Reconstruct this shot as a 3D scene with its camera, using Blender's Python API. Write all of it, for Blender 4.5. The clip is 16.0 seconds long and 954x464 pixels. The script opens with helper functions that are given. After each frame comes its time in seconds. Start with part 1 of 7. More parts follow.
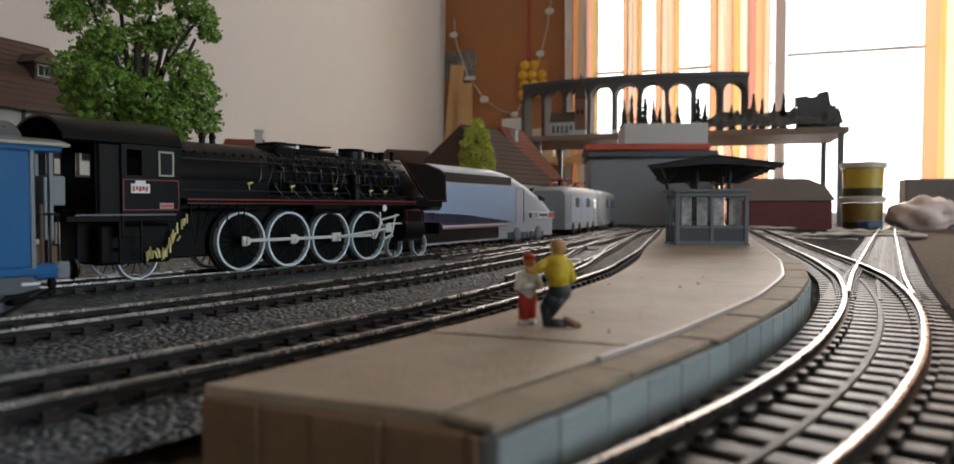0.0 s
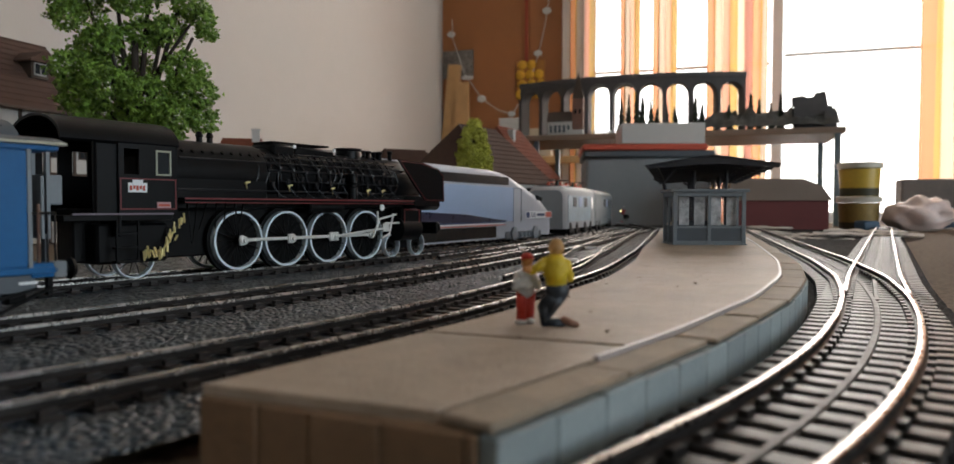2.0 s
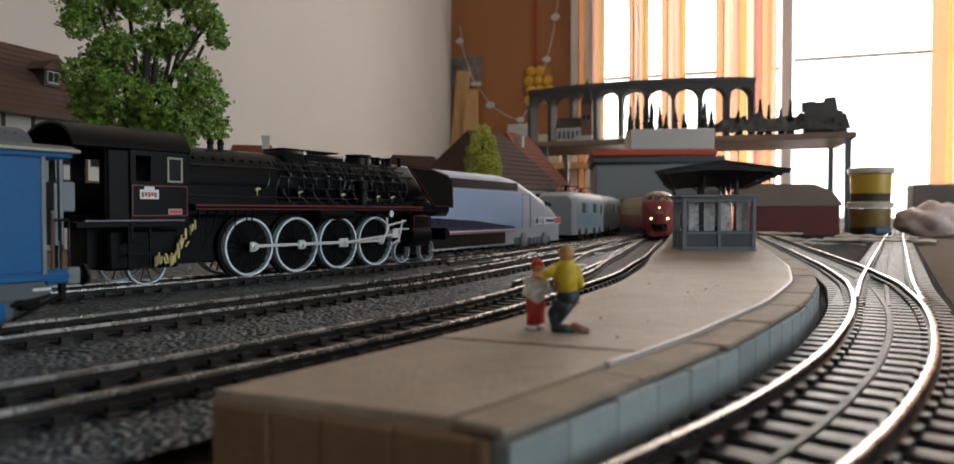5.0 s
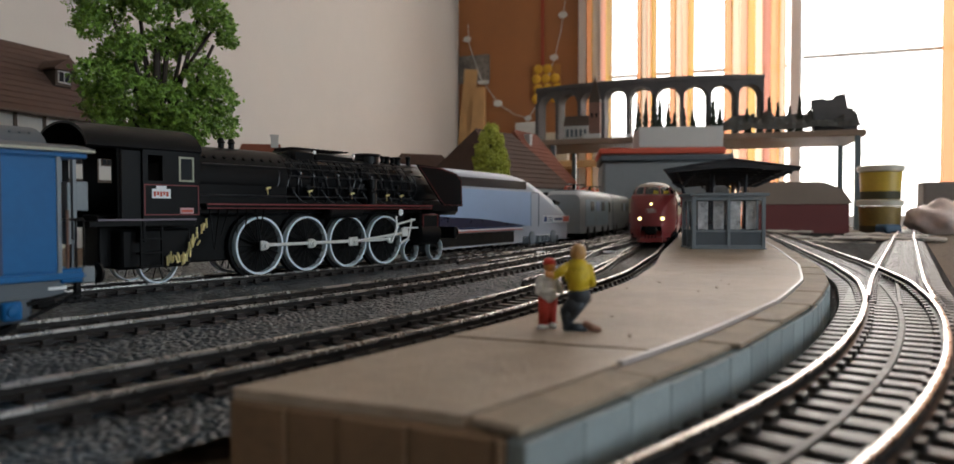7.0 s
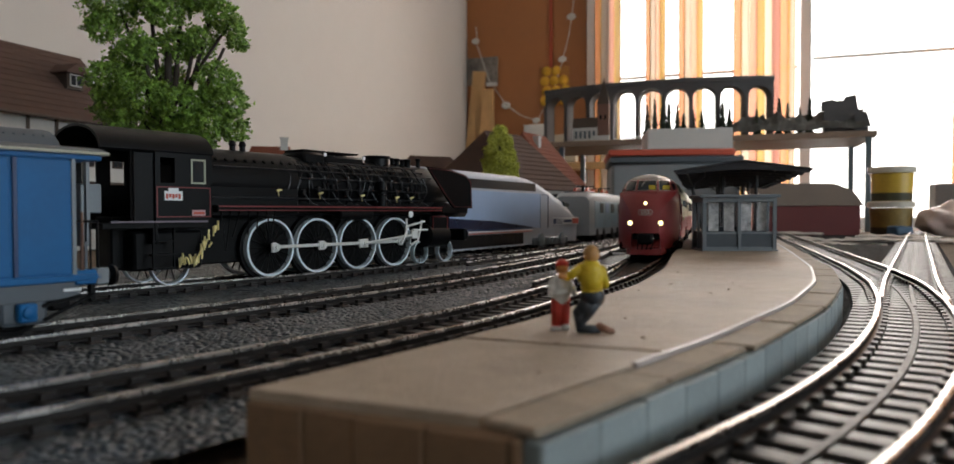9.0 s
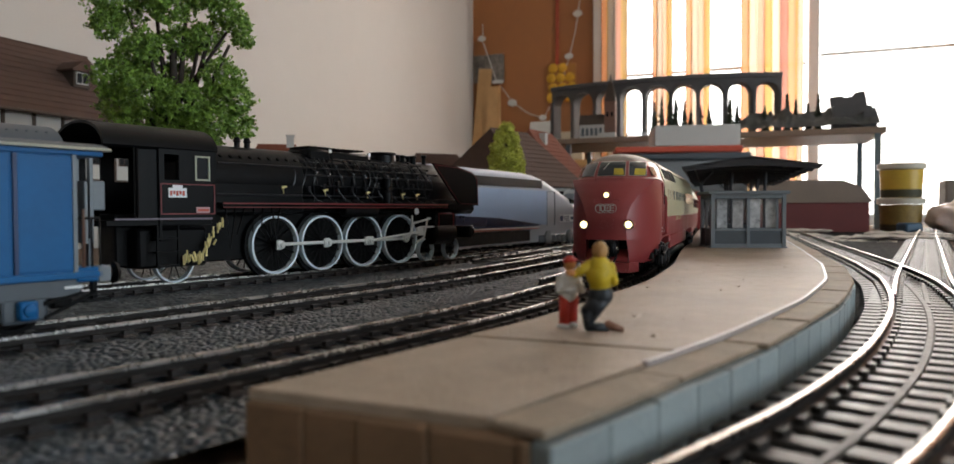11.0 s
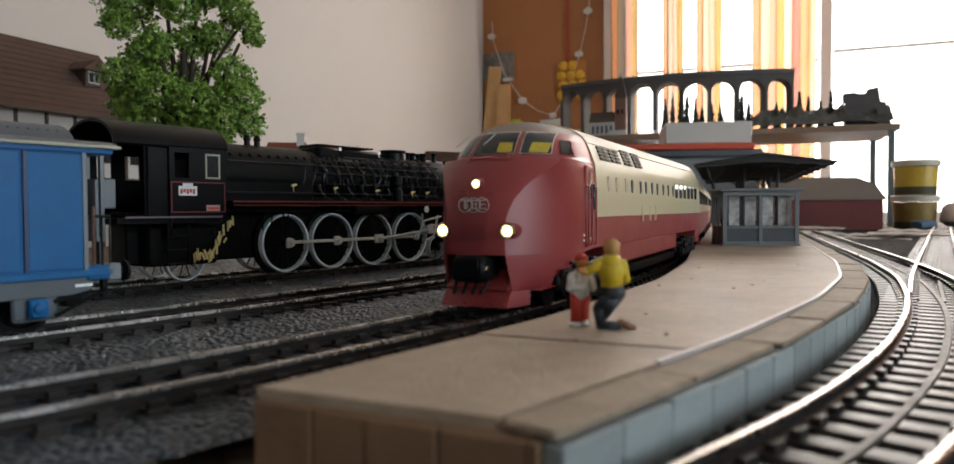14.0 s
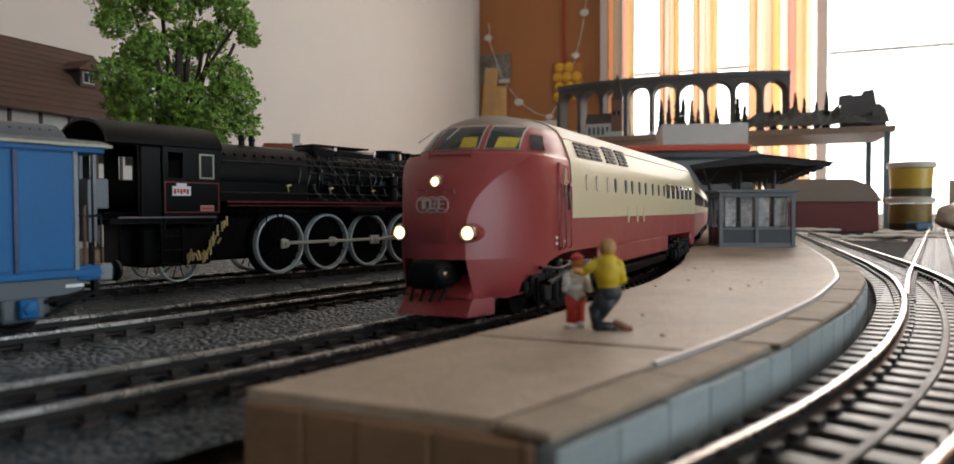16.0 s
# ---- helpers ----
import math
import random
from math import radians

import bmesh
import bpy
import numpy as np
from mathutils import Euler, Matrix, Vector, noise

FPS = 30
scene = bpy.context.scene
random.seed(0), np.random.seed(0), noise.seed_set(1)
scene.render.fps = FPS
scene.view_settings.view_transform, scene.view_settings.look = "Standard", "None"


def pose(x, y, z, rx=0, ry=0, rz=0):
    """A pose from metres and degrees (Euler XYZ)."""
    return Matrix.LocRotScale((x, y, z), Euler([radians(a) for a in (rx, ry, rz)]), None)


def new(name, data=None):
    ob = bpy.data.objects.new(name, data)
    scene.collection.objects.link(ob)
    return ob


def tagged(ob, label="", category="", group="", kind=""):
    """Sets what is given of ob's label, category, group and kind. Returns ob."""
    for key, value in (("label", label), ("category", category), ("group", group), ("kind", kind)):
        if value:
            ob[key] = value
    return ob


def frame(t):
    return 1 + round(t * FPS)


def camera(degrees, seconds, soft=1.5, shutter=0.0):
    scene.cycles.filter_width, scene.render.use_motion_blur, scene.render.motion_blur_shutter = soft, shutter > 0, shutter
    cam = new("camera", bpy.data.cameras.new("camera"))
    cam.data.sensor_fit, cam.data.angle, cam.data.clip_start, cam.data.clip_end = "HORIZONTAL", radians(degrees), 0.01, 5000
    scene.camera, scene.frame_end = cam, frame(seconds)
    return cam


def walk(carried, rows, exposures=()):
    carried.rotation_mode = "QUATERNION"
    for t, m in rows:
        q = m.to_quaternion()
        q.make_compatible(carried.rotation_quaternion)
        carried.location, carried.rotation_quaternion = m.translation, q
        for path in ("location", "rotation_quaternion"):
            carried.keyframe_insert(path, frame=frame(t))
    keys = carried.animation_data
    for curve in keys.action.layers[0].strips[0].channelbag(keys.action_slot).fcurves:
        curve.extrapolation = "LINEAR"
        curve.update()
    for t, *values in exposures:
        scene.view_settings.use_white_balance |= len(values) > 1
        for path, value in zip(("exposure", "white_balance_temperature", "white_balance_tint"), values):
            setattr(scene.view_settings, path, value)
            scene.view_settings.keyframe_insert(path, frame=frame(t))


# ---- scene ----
from math import atan2, cos, sin, pi, sqrt

# ---------------------------------------------------------------- camera
cam = camera(66.32, 16.0)
cam.data.dof.use_dof, cam.data.dof.focus_distance, cam.data.dof.aperture_fstop = True, 0.27, 28.0
PATH = [  # seconds, eye, yaw to the right, pitch, roll in degrees
    (0.0, 0.00000, 0.00000, 0.02400, 0.000, -1.909, 0.000),
    (0.5, -0.00012, -0.00013, 0.02407, 0.250, -1.993, 0.009),
    (1.0, -0.00009, -0.00009, 0.02406, 0.239, -2.001, -0.014),
    (1.5, 0.00003, 0.00011, 0.02402, 0.240, -1.997, -0.037),
    (2.0, -0.00013, -0.00001, 0.02400, 0.211, -1.943, 0.070),
    (2.5, 0.00018, -0.00007, 0.02401, 0.367, -1.848, -0.025),
    (3.0, 0.00010, -0.00001, 0.02401, 0.245, -1.845, 0.009),
    (3.5, 0.00023, -0.00011, 0.02408, 0.584, -1.624, 0.027),
    (4.0, 0.00020, -0.00009, 0.02398, 0.199, -1.463, 0.029),
    (6.5, -0.00122, -0.00077, 0.02417, -0.855, -1.568, -0.111),
    (7.0, -0.00114, -0.00081, 0.02418, -1.059, -1.605, -0.089),
    (7.5, -0.00128, -0.00078, 0.02416, -1.376, -1.591, -0.047),
    (8.0, -0.00118, -0.00061, 0.02414, -1.675, -1.587, -0.141),
    (8.5, -0.00249, -0.00143, 0.02422, -1.838, -1.347, -0.218),
    (9.0, -0.00190, -0.00090, 0.02409, -1.706, -1.441, -0.142),
    (11.5, -0.00189, 0.00170, 0.02372, -2.296, -1.622, -0.233),
    (12.0, -0.00190, 0.00175, 0.02369, -2.321, -1.612, -0.227),
    (12.5, -0.00194, 0.00193, 0.02371, -2.443, -1.628, -0.257),
    (13.0, -0.00196, 0.00148, 0.02374, -2.543, -1.743, -0.228),
    (13.5, -0.00201, 0.00223, 0.02367, -2.749, -1.823, -0.249),
    (14.0, -0.00199, 0.00266, 0.02360, -2.998, -1.762, -0.309),
    (14.5, -0.00197, 0.00332, 0.02348, -2.874, -1.769, -0.260),
    (15.0, -0.00181, 0.00396, 0.02334, -2.782, -1.861, -0.246),
    (15.5, -0.00191, 0.00384, 0.02336, -2.662, -1.848, -0.213),
    (16.0, -0.00180, 0.00385, 0.02332, -2.718, -1.654, -0.249),
]
EXPO = ((0.0, 0.39), (9.2, 0.43), (11.5, 0.63), (16.0, 0.69))
SKY, BACKDROP, WINDOW_W, SIDE_FILL_W = 0.1, 2.4, 44.0, 33.0


def view(x, y, z, yaw, pitch, roll):
    return pose(x, y, z) @ pose(0, 0, 0, 0, 0, -yaw) @ pose(0, 0, 0, 90 + pitch) @ pose(0, 0, 0, 0, 0, roll)


walk(cam, [(t, view(*v)) for t, *v in PATH], EXPO)

# ---------------------------------------------------------------- world and light
world = bpy.data.worlds.new("sky")
scene.world = world
world.use_nodes = True
wn = world.node_tree.nodes
sky = wn.new("ShaderNodeTexSky")
sky.sky_type, sky.sun_disc = "NISHITA", False
sky.sun_elevation, sky.sun_rotation = radians(40), radians(25)
world.node_tree.links.new(sky.outputs[0], wn["Background"].inputs[0])
wn["Background"].inputs[1].default_value = SKY


def area_lamp(name, m, sx, sy, power, colour):
    data = bpy.data.lights.new(name, "AREA")
    data.shape, data.size, data.size_y, data.energy, data.color = "RECTANGLE", sx, sy, power, colour
    ob = new(name, data)
    ob.matrix_world = m
    return ob


# ---------------------------------------------------------------- materials
def mat(name, colour, rough=0.6, metal=0.0, vary=0.12, scale=60.0, bump=0.0, bscale=None, coat=0.0, second=None,
        spread=0.0, emit=0.0, objvary=0.0, spec=0.5, depth=0.001):
    m = bpy.data.materials.new(name)
    m.use_nodes = True
    nt = m.node_tree
    nd, ln = nt.nodes, nt.links
    b = nd["Principled BSDF"]
    b.inputs["Roughness"].default_value, b.inputs["Metallic"].default_value = rough, metal
    b.inputs["Coat Weight"].default_value = coat
    b.inputs["Specular IOR Level"].default_value = spec
    co = nd.new("ShaderNodeTexCoord")
    n1 = nd.new("ShaderNodeTexNoise")
    n1.inputs["Scale"].default_value, n1.inputs["Detail"].default_value = scale, 6
    n2 = nd.new("ShaderNodeTexNoise")
    n2.inputs["Scale"].default_value, n2.inputs["Detail"].default_value = scale * 7.3, 3
    ln.new(co.outputs["Object"], n1.inputs["Vector"])
    ln.new(co.outputs["Object"], n2.inputs["Vector"])
    mx = nd.new("ShaderNodeMath")
    mx.operation = "MULTIPLY_ADD"
    mx.inputs[1].default_value = 0.35
    ln.new(n2.outputs[0], mx.inputs[0])
    sc = nd.new("ShaderNodeMath")
    sc.operation = "MULTIPLY"
    sc.inputs[1].default_value = 0.65
    ln.new(n1.outputs[0], sc.inputs[0])
    ln.new(sc.outputs[0], mx.inputs[2])
    ramp = nd.new("ShaderNodeValToRGB")
    ramp.color_ramp.elements[0].position, ramp.color_ramp.elements[1].position = 0.3, 0.7
    c2 = second or colour
    ramp.color_ramp.elements[0].color = (*[max(0, c * (1 - vary)) for c in colour], 1)
    ramp.color_ramp.elements[1].color = (*[min(1, c * (1 + vary)) for c in c2], 1)
    ln.new(mx.outputs[0], ramp.inputs[0])
    out = ramp.outputs[0]
    if objvary:
        oi = nd.new("ShaderNodeObjectInfo")
        hs = nd.new("ShaderNodeHueSaturation")
        mr = nd.new("ShaderNodeMapRange")
        mr.inputs[3].default_value, mr.inputs[4].default_value = 1 - objvary, 1 + objvary
        ln.new(oi.outputs["Random"], mr.inputs[0])
        ln.new(mr.outputs[0], hs.inputs["Value"])
        ln.new(out, hs.inputs["Color"])
        out = hs.outputs[0]
    ln.new(out, b.inputs["Base Color"])
    rr = nd.new("ShaderNodeMapRange")
    rr.inputs[1].default_value, rr.inputs[2].default_value = 0.3, 0.7
    rr.inputs[3].default_value, rr.inputs[4].default_value = max(0.02, rough * (1 - 0.18)), min(1, rough * 1.18)
    ln.new(mx.outputs[0], rr.inputs[0])
    ln.new(rr.outputs[0], b.inputs["Roughness"])
    if bump:
        n3 = nd.new("ShaderNodeTexNoise")
        n3.inputs["Scale"].default_value, n3.inputs["Detail"].default_value = bscale or scale * 9, 4
        ln.new(co.outputs["Object"], n3.inputs["Vector"])
        bp = nd.new("ShaderNodeBump")
        bp.inputs["Strength"].default_value, bp.inputs["Distance"].default_value = bump, depth
        ln.new(n3.outputs[0], bp.inputs["Height"])
        ln.new(bp.outputs[0], b.inputs["Normal"])
    if emit:
        b.inputs["Emission Color"].default_value = (*colour, 1)
        b.inputs["Emission Strength"].default_value = emit
    return m


def glass(name, colour=(1, 1, 1), rough=0.02):
    m = bpy.data.materials.new(name)
    m.use_nodes = True
    b = m.node_tree.nodes["Principled BSDF"]
    b.inputs["Base Color"].default_value = (*colour, 1)
    b.inputs["Roughness"].default_value = rough
    b.inputs["Transmission Weight"].default_value = 1
    b.inputs["IOR"].default_value = 1.2
    return m


M_WALL = mat("white_plaster", (0.45, 0.425, 0.395), 0.85, vary=0.04, scale=3, bump=0.1, bscale=160, depth=0.002)
M_BROWN = mat("brown_paint", (0.30, 0.115, 0.035), 0.6, vary=0.1, scale=4, bump=0.06, bscale=90)
M_CEIL = mat("ceiling_paint", (0.72, 0.70, 0.66), 0.9, vary=0.03, scale=3)
M_FRAME = mat("white_frame_paint", (0.75, 0.74, 0.72), 0.4, vary=0.04, scale=12)
M_ROOMFLOOR = mat("room_floor_wood", (0.28, 0.17, 0.09), 0.5, vary=0.25, scale=6)
def gravel(name, dark, light, scale, rough):
    """Small rounded stones in relief, each a little lighter or darker than the next."""
    m = bpy.data.materials.new(name)
    m.use_nodes = True
    nd, ln = m.node_tree.nodes, m.node_tree.links
    b = nd["Principled BSDF"]
    co, vo, no = nd.new("ShaderNodeTexCoord"), nd.new("ShaderNodeTexVoronoi"), nd.new("ShaderNodeTexNoise")
    vo.inputs["Scale"].default_value, no.inputs["Scale"].default_value = scale, 40
    ln.new(co.outputs["Object"], vo.inputs["Vector"])
    ln.new(co.outputs["Object"], no.inputs["Vector"])
    sep, av = nd.new("ShaderNodeSeparateColor"), nd.new("ShaderNodeMath")
    ln.new(vo.outputs["Color"], sep.inputs[0])
    av.operation = "MULTIPLY"
    ln.new(sep.outputs[0], av.inputs[0])
    ln.new(no.outputs[0], av.inputs[1])
    ramp = nd.new("ShaderNodeValToRGB")
    ramp.color_ramp.elements[0].color, ramp.color_ramp.elements[1].color = (*dark, 1), (*light, 1)
    ramp.color_ramp.elements[1].position = 0.7
    ln.new(av.outputs[0], ramp.inputs[0])
    ln.new(ramp.outputs[0], b.inputs["Base Color"])
    b.inputs["Roughness"].default_value, b.inputs["Specular IOR Level"].default_value = rough, 0.5
    bp = nd.new("ShaderNodeBump")
    bp.invert = True
    bp.inputs["Strength"].default_value, bp.inputs["Distance"].default_value = 1.0, 0.0022
    ln.new(vo.outputs["Distance"], bp.inputs["Height"])
    ln.new(bp.outputs[0], b.inputs["Normal"])
    return m


M_BALLAST = gravel("dark_gravel", (0.007, 0.011, 0.015), (0.048, 0.072, 0.092), 760, 0.34)
M_BOARD = mat("brown_cork_board", (0.10, 0.072, 0.05), 0.95, spec=0.12, vary=0.45, scale=420, bump=0.5, bscale=1200, depth=0.0005, second=(0.20, 0.15, 0.11))
M_RAIL = mat("worn_rail_steel", (0.31, 0.275, 0.25), 0.28, metal=1.0, vary=0.15, scale=120)
M_RAILBROWN = mat("tarnished_rail", (0.58, 0.55, 0.52), 0.27, metal=0.95, vary=0.3, scale=150)
M_SLEEPER = mat("dark_plastic_sleeper", (0.034, 0.031, 0.029), 0.48, spec=0.25, vary=0.3, scale=500, bump=0.15, bscale=2500, depth=0.0002, objvary=0.3)
M_RAILWEB = mat("blackened_rail_web", (0.020, 0.016, 0.014), 0.55, spec=0.3, vary=0.3, scale=300)
M_SLEEPBR = mat("brown_plastic_sleeper", (0.020, 0.015, 0.013), 0.5, vary=0.3, scale=500, bump=0.4, bscale=2500, depth=0.0002, objvary=0.3)
M_PLATTOP = mat("beige_platform_card", (0.35, 0.262, 0.18), 0.52, vary=0.2, scale=38, bump=1.0, bscale=1900, depth=0.0005, second=(0.41, 0.33, 0.25))
M_PLATEDGE = mat("bare_plywood_edge", (0.30, 0.235, 0.17), 0.7, vary=0.3, scale=150, bump=0.5, bscale=900, depth=0.0004)
M_PLATSIDE = mat("pale_blue_grey_stone", (0.30, 0.345, 0.345), 0.7, vary=0.2, scale=120, bump=0.5, bscale=800, depth=0.0004, objvary=0.15)
M_PLATFRONT = mat("brown_fibreboard", (0.22, 0.130, 0.070), 0.75, vary=0.2, scale=100, bump=0.4, bscale=700, depth=0.0004)
M_STRIP = mat("grey_plastic_strip", (0.42, 0.38, 0.36), 0.4, vary=0.1, scale=200)
M_BLACK = mat("satin_black_paint", (0.0028, 0.0029, 0.0034), 0.38, spec=0.16, vary=0.3, scale=200, bump=0.1, bscale=900, depth=0.0002)
M_DARK = mat("matt_black", (0.0035, 0.0034, 0.0036), 0.5, spec=0.16, vary=0.3, scale=200)
M_REDLINE = mat("dark_red_lining", (0.16, 0.02, 0.02), 0.4)
M_RODS = mat("bright_rod_metal", (0.66, 0.66, 0.63), 0.4, metal=0.15, vary=0.1, scale=200)
M_WHITE = mat("white_paint", (0.8, 0.82, 0.83), 0.35, vary=0.04, scale=100)
M_TYRE = mat("white_wheel_tyre", (0.74, 0.84, 0.90), 0.35, vary=0.06, scale=150)
M_BRASS = mat("brass", (0.78, 0.66, 0.30), 0.4, metal=0.25, vary=0.15, scale=200)
M_PIPE = mat("dark_steel_pipe", (0.012, 0.012, 0.014), 0.32, spec=0.4, metal=0.1, vary=0.3, scale=300)
M_DARKGREEN = mat("dark_grille", (0.03, 0.033, 0.035), 0.5)
M_BLUE = mat("blue_wagon_paint", (0.008, 0.115, 0.31), 0.42, spec=0.25, vary=0.12, scale=90, bump=0.06, bscale=500, depth=0.0002)
M_BLUEDK = mat("dark_blue_paint", (0.012, 0.035, 0.11), 0.4, vary=0.15, scale=90)
M_GREYPL = mat("grey_plastic", (0.19, 0.215, 0.235), 0.42, vary=0.08, scale=150)
M_GREYDK = mat("dark_grey_plastic", (0.085, 0.10, 0.115), 0.45, vary=0.1, scale=150)
M_SILVER = mat("silver_grey_train_paint", (0.38, 0.40, 0.45), 0.45, spec=0.25, vary=0.05, scale=60)
M_TGVBLUE = mat("pale_blue_train_paint", (0.31, 0.41, 0.58), 0.45, spec=0.3, vary=0.05, scale=60)
M_CREAM = mat("cream_train_paint", (0.50, 0.45, 0.28), 0.42, vary=0.04, scale=80)
M_MAROON = mat("maroon_train_paint", (0.27, 0.038, 0.038), 0.38, vary=0.06, scale=80, bump=0.04, bscale=900, depth=0.0002)
M_TEEROOF = mat("greybrown_train_roof", (0.22, 0.18, 0.15), 0.5, vary=0.1, scale=80)
M_ROOFTILE = mat("brown_roof_tiles", (0.085, 0.050, 0.038), 0.85, spec=0.2, vary=0.2, scale=110, bump=0.5, bscale=500, depth=0.0006)
M_ROOFRED = mat("red_brown_roof_tiles", (0.19, 0.06, 0.035), 0.85, spec=0.2, vary=0.15, scale=110, bump=0.5, bscale=500, depth=0.0006)
M_TIMBER = mat("dark_timber", (0.05, 0.032, 0.022), 0.7, vary=0.3, scale=150)
M_HOUSEWALL = mat("pale_house_wall", (0.50, 0.49, 0.46), 0.8, vary=0.08, scale=90)
M_LEAF = mat("green_foliage", (0.030, 0.090, 0.012), 0.6, vary=0.6, scale=230, second=(0.20, 0.34, 0.045))
M_LEAFY = mat("yellow_green_foliage", (0.38, 0.38, 0.04), 0.8, vary=0.4, scale=260, second=(0.55, 0.56, 0.10))
M_TRUNK = mat("dark_bark", (0.035, 0.025, 0.018), 0.8, vary=0.3, scale=200)
M_WOOD = mat("pale_wood", (0.50, 0.29, 0.12), 0.55, vary=0.15, scale=25)
M_SHELF = mat("shelf_board", (0.22, 0.155, 0.11), 0.5, vary=0.15, scale=20)
M_VIADUCT = mat("dark_grey_stone_model", (0.085, 0.08, 0.08), 0.75, vary=0.25, scale=60, bump=0.4, bscale=260)
M_REDLID = mat("red_plastic", (0.55, 0.09, 0.05), 0.4, vary=0.06, scale=30)
M_YELLOW = mat("yellow_plastic", (0.60, 0.40, 0.05), 0.4, vary=0.1, scale=40)
M_PAPER = mat("newspaper", (0.45, 0.42, 0.38), 0.85, vary=0.25, scale=120)
M_TRAINGLASS = mat("dark_train_glazing", (0.02, 0.025, 0.03), 0.08, vary=0.1)
M_CLEAR = glass("clear_pane")


# ---------------------------------------------------------------- mesh helpers
def mesh_of(bm, name, material, smooth=False):
    me = bpy.data.meshes.new(name)
    bmesh.ops.recalc_face_normals(bm, faces=bm.faces)
    bm.to_mesh(me)
    bm.free()
    me.materials.append(material)
    if smooth:
        me.shade_smooth()
        me.set_sharp_from_angle(angle=radians(40))
    return me


def part(name, bm, material, parent=None, label="", m=None, smooth=True, kind=""):
    ob = new(name, mesh_of(bm, name, material, smooth))
    if parent:
        ob.parent = parent
    if m is not None:
        ob.matrix_basis = m
    return tagged(ob, label, kind=kind)


def thing(name, m, label, category, group="", kind=""):
    ob = new(name)
    ob.empty_display_size = 0.01
    ob.matrix_basis = m
    return tagged(ob, label, category, group, kind)


def box(bm, x0, x1, y0, y1, z0, z1, bevel=0.0, m=None, seg=1):
    r = bmesh.ops.create_cube(bm, size=1)
    vs = r["verts"]
    for v in vs:
        v.co = Vector(((x0 + x1) / 2 + v.co.x * (x1 - x0), (y0 + y1) / 2 + v.co.y * (y1 - y0), (z0 + z1) / 2 + v.co.z * (z1 - z0)))
    if bevel:
        es = list({e for v in vs for e in v.link_edges})
        out = bmesh.ops.bevel(bm, geom=es, offset=bevel, segments=seg, affect="EDGES", profile=0.5)
        vs = list({v for f in out["faces"] for v in f.verts} | {v for v in vs if v.is_valid})
    if m is not None:
        bmesh.ops.transform(bm, matrix=m, verts=vs)
    return bm


def boxes(*specs, bevel=0.0):
    bm = bmesh.new()
    for s in specs:
        box(bm, *s, bevel=bevel)
    return bm


def rod(bm, a, b, r, n=8, r2=None):
    a, b = Vector(a), Vector(b)
    d = b - a
    m = Matrix.Translation((a + b) / 2) @ d.to_track_quat("Z", "Y").to_matrix().to_4x4()
    bmesh.ops.create_cone(bm, cap_ends=True, segments=n, radius1=r, radius2=r if r2 is None else r2, depth=d.length, matrix=m)
    return bm


def lathe(bm, prof, n=20, m=None):
    """Turns (radius, height) pairs about z."""
    rings = []
    for r, z in prof:
        rings.append([bm.verts.new((r * cos(2 * pi * i / n), r * sin(2 * pi * i / n), z)) for i in range(n)])
    for a, b in zip(rings, rings[1:]):
        for i in range(n):
            bm.faces.new((a[i], a[(i + 1) % n], b[(i + 1) % n], b[i]))
    bm.faces.new(rings[0][::-1])
    bm.faces.new(rings[-1])
    if m is not None:
        bmesh.ops.transform(bm, matrix=m, verts=[v for q in rings for v in q])
    return bm


def tube(bm, pts, r, n=6):
    """One bent tube through the points."""
    pts = [Vector(p) for p in pts]
    rings = []
    for i, p in enumerate(pts):
        d = (pts[min(i + 1, len(pts) - 1)] - pts[max(i - 1, 0)]).normalized()
        e = d.orthogonal().normalized() if not rings else (e0 - d * e0.dot(d)).normalized()
        e0, f = e, d.cross(e)
        rings.append([p + (e * cos(2 * pi * k / n) + f * sin(2 * pi * k / n)) * r for k in range(n)])
    return loft(bm, rings)


def loft(bm, sections, cap=True):
    """Skins closed sections of equal length."""
    rings = [[bm.verts.new(p) for p in s] for s in sections]
    n = len(rings[0])
    for a, b in zip(rings, rings[1:]):
        for i in range(n):
            bm.faces.new((a[i], a[(i + 1) % n], b[(i + 1) % n], b[i]))
    if cap:
        bm.faces.new(rings[0][::-1])
        bm.faces.new(rings[-1])
    return bm


def prism(bm, pts, axis, lo, hi):
    """Pushes a flat outline along an axis: 'x' takes (y, z), 'y' takes (x, z), 'z' takes (x, y)."""
    def at(p, h):
        return {"x": (h, p[0], p[1]), "y": (p[0], h, p[1]), "z": (p[0], p[1], h)}[axis]
    return loft(bm, [[at(p, lo) for p in pts], [at(p, hi) for p in pts]])


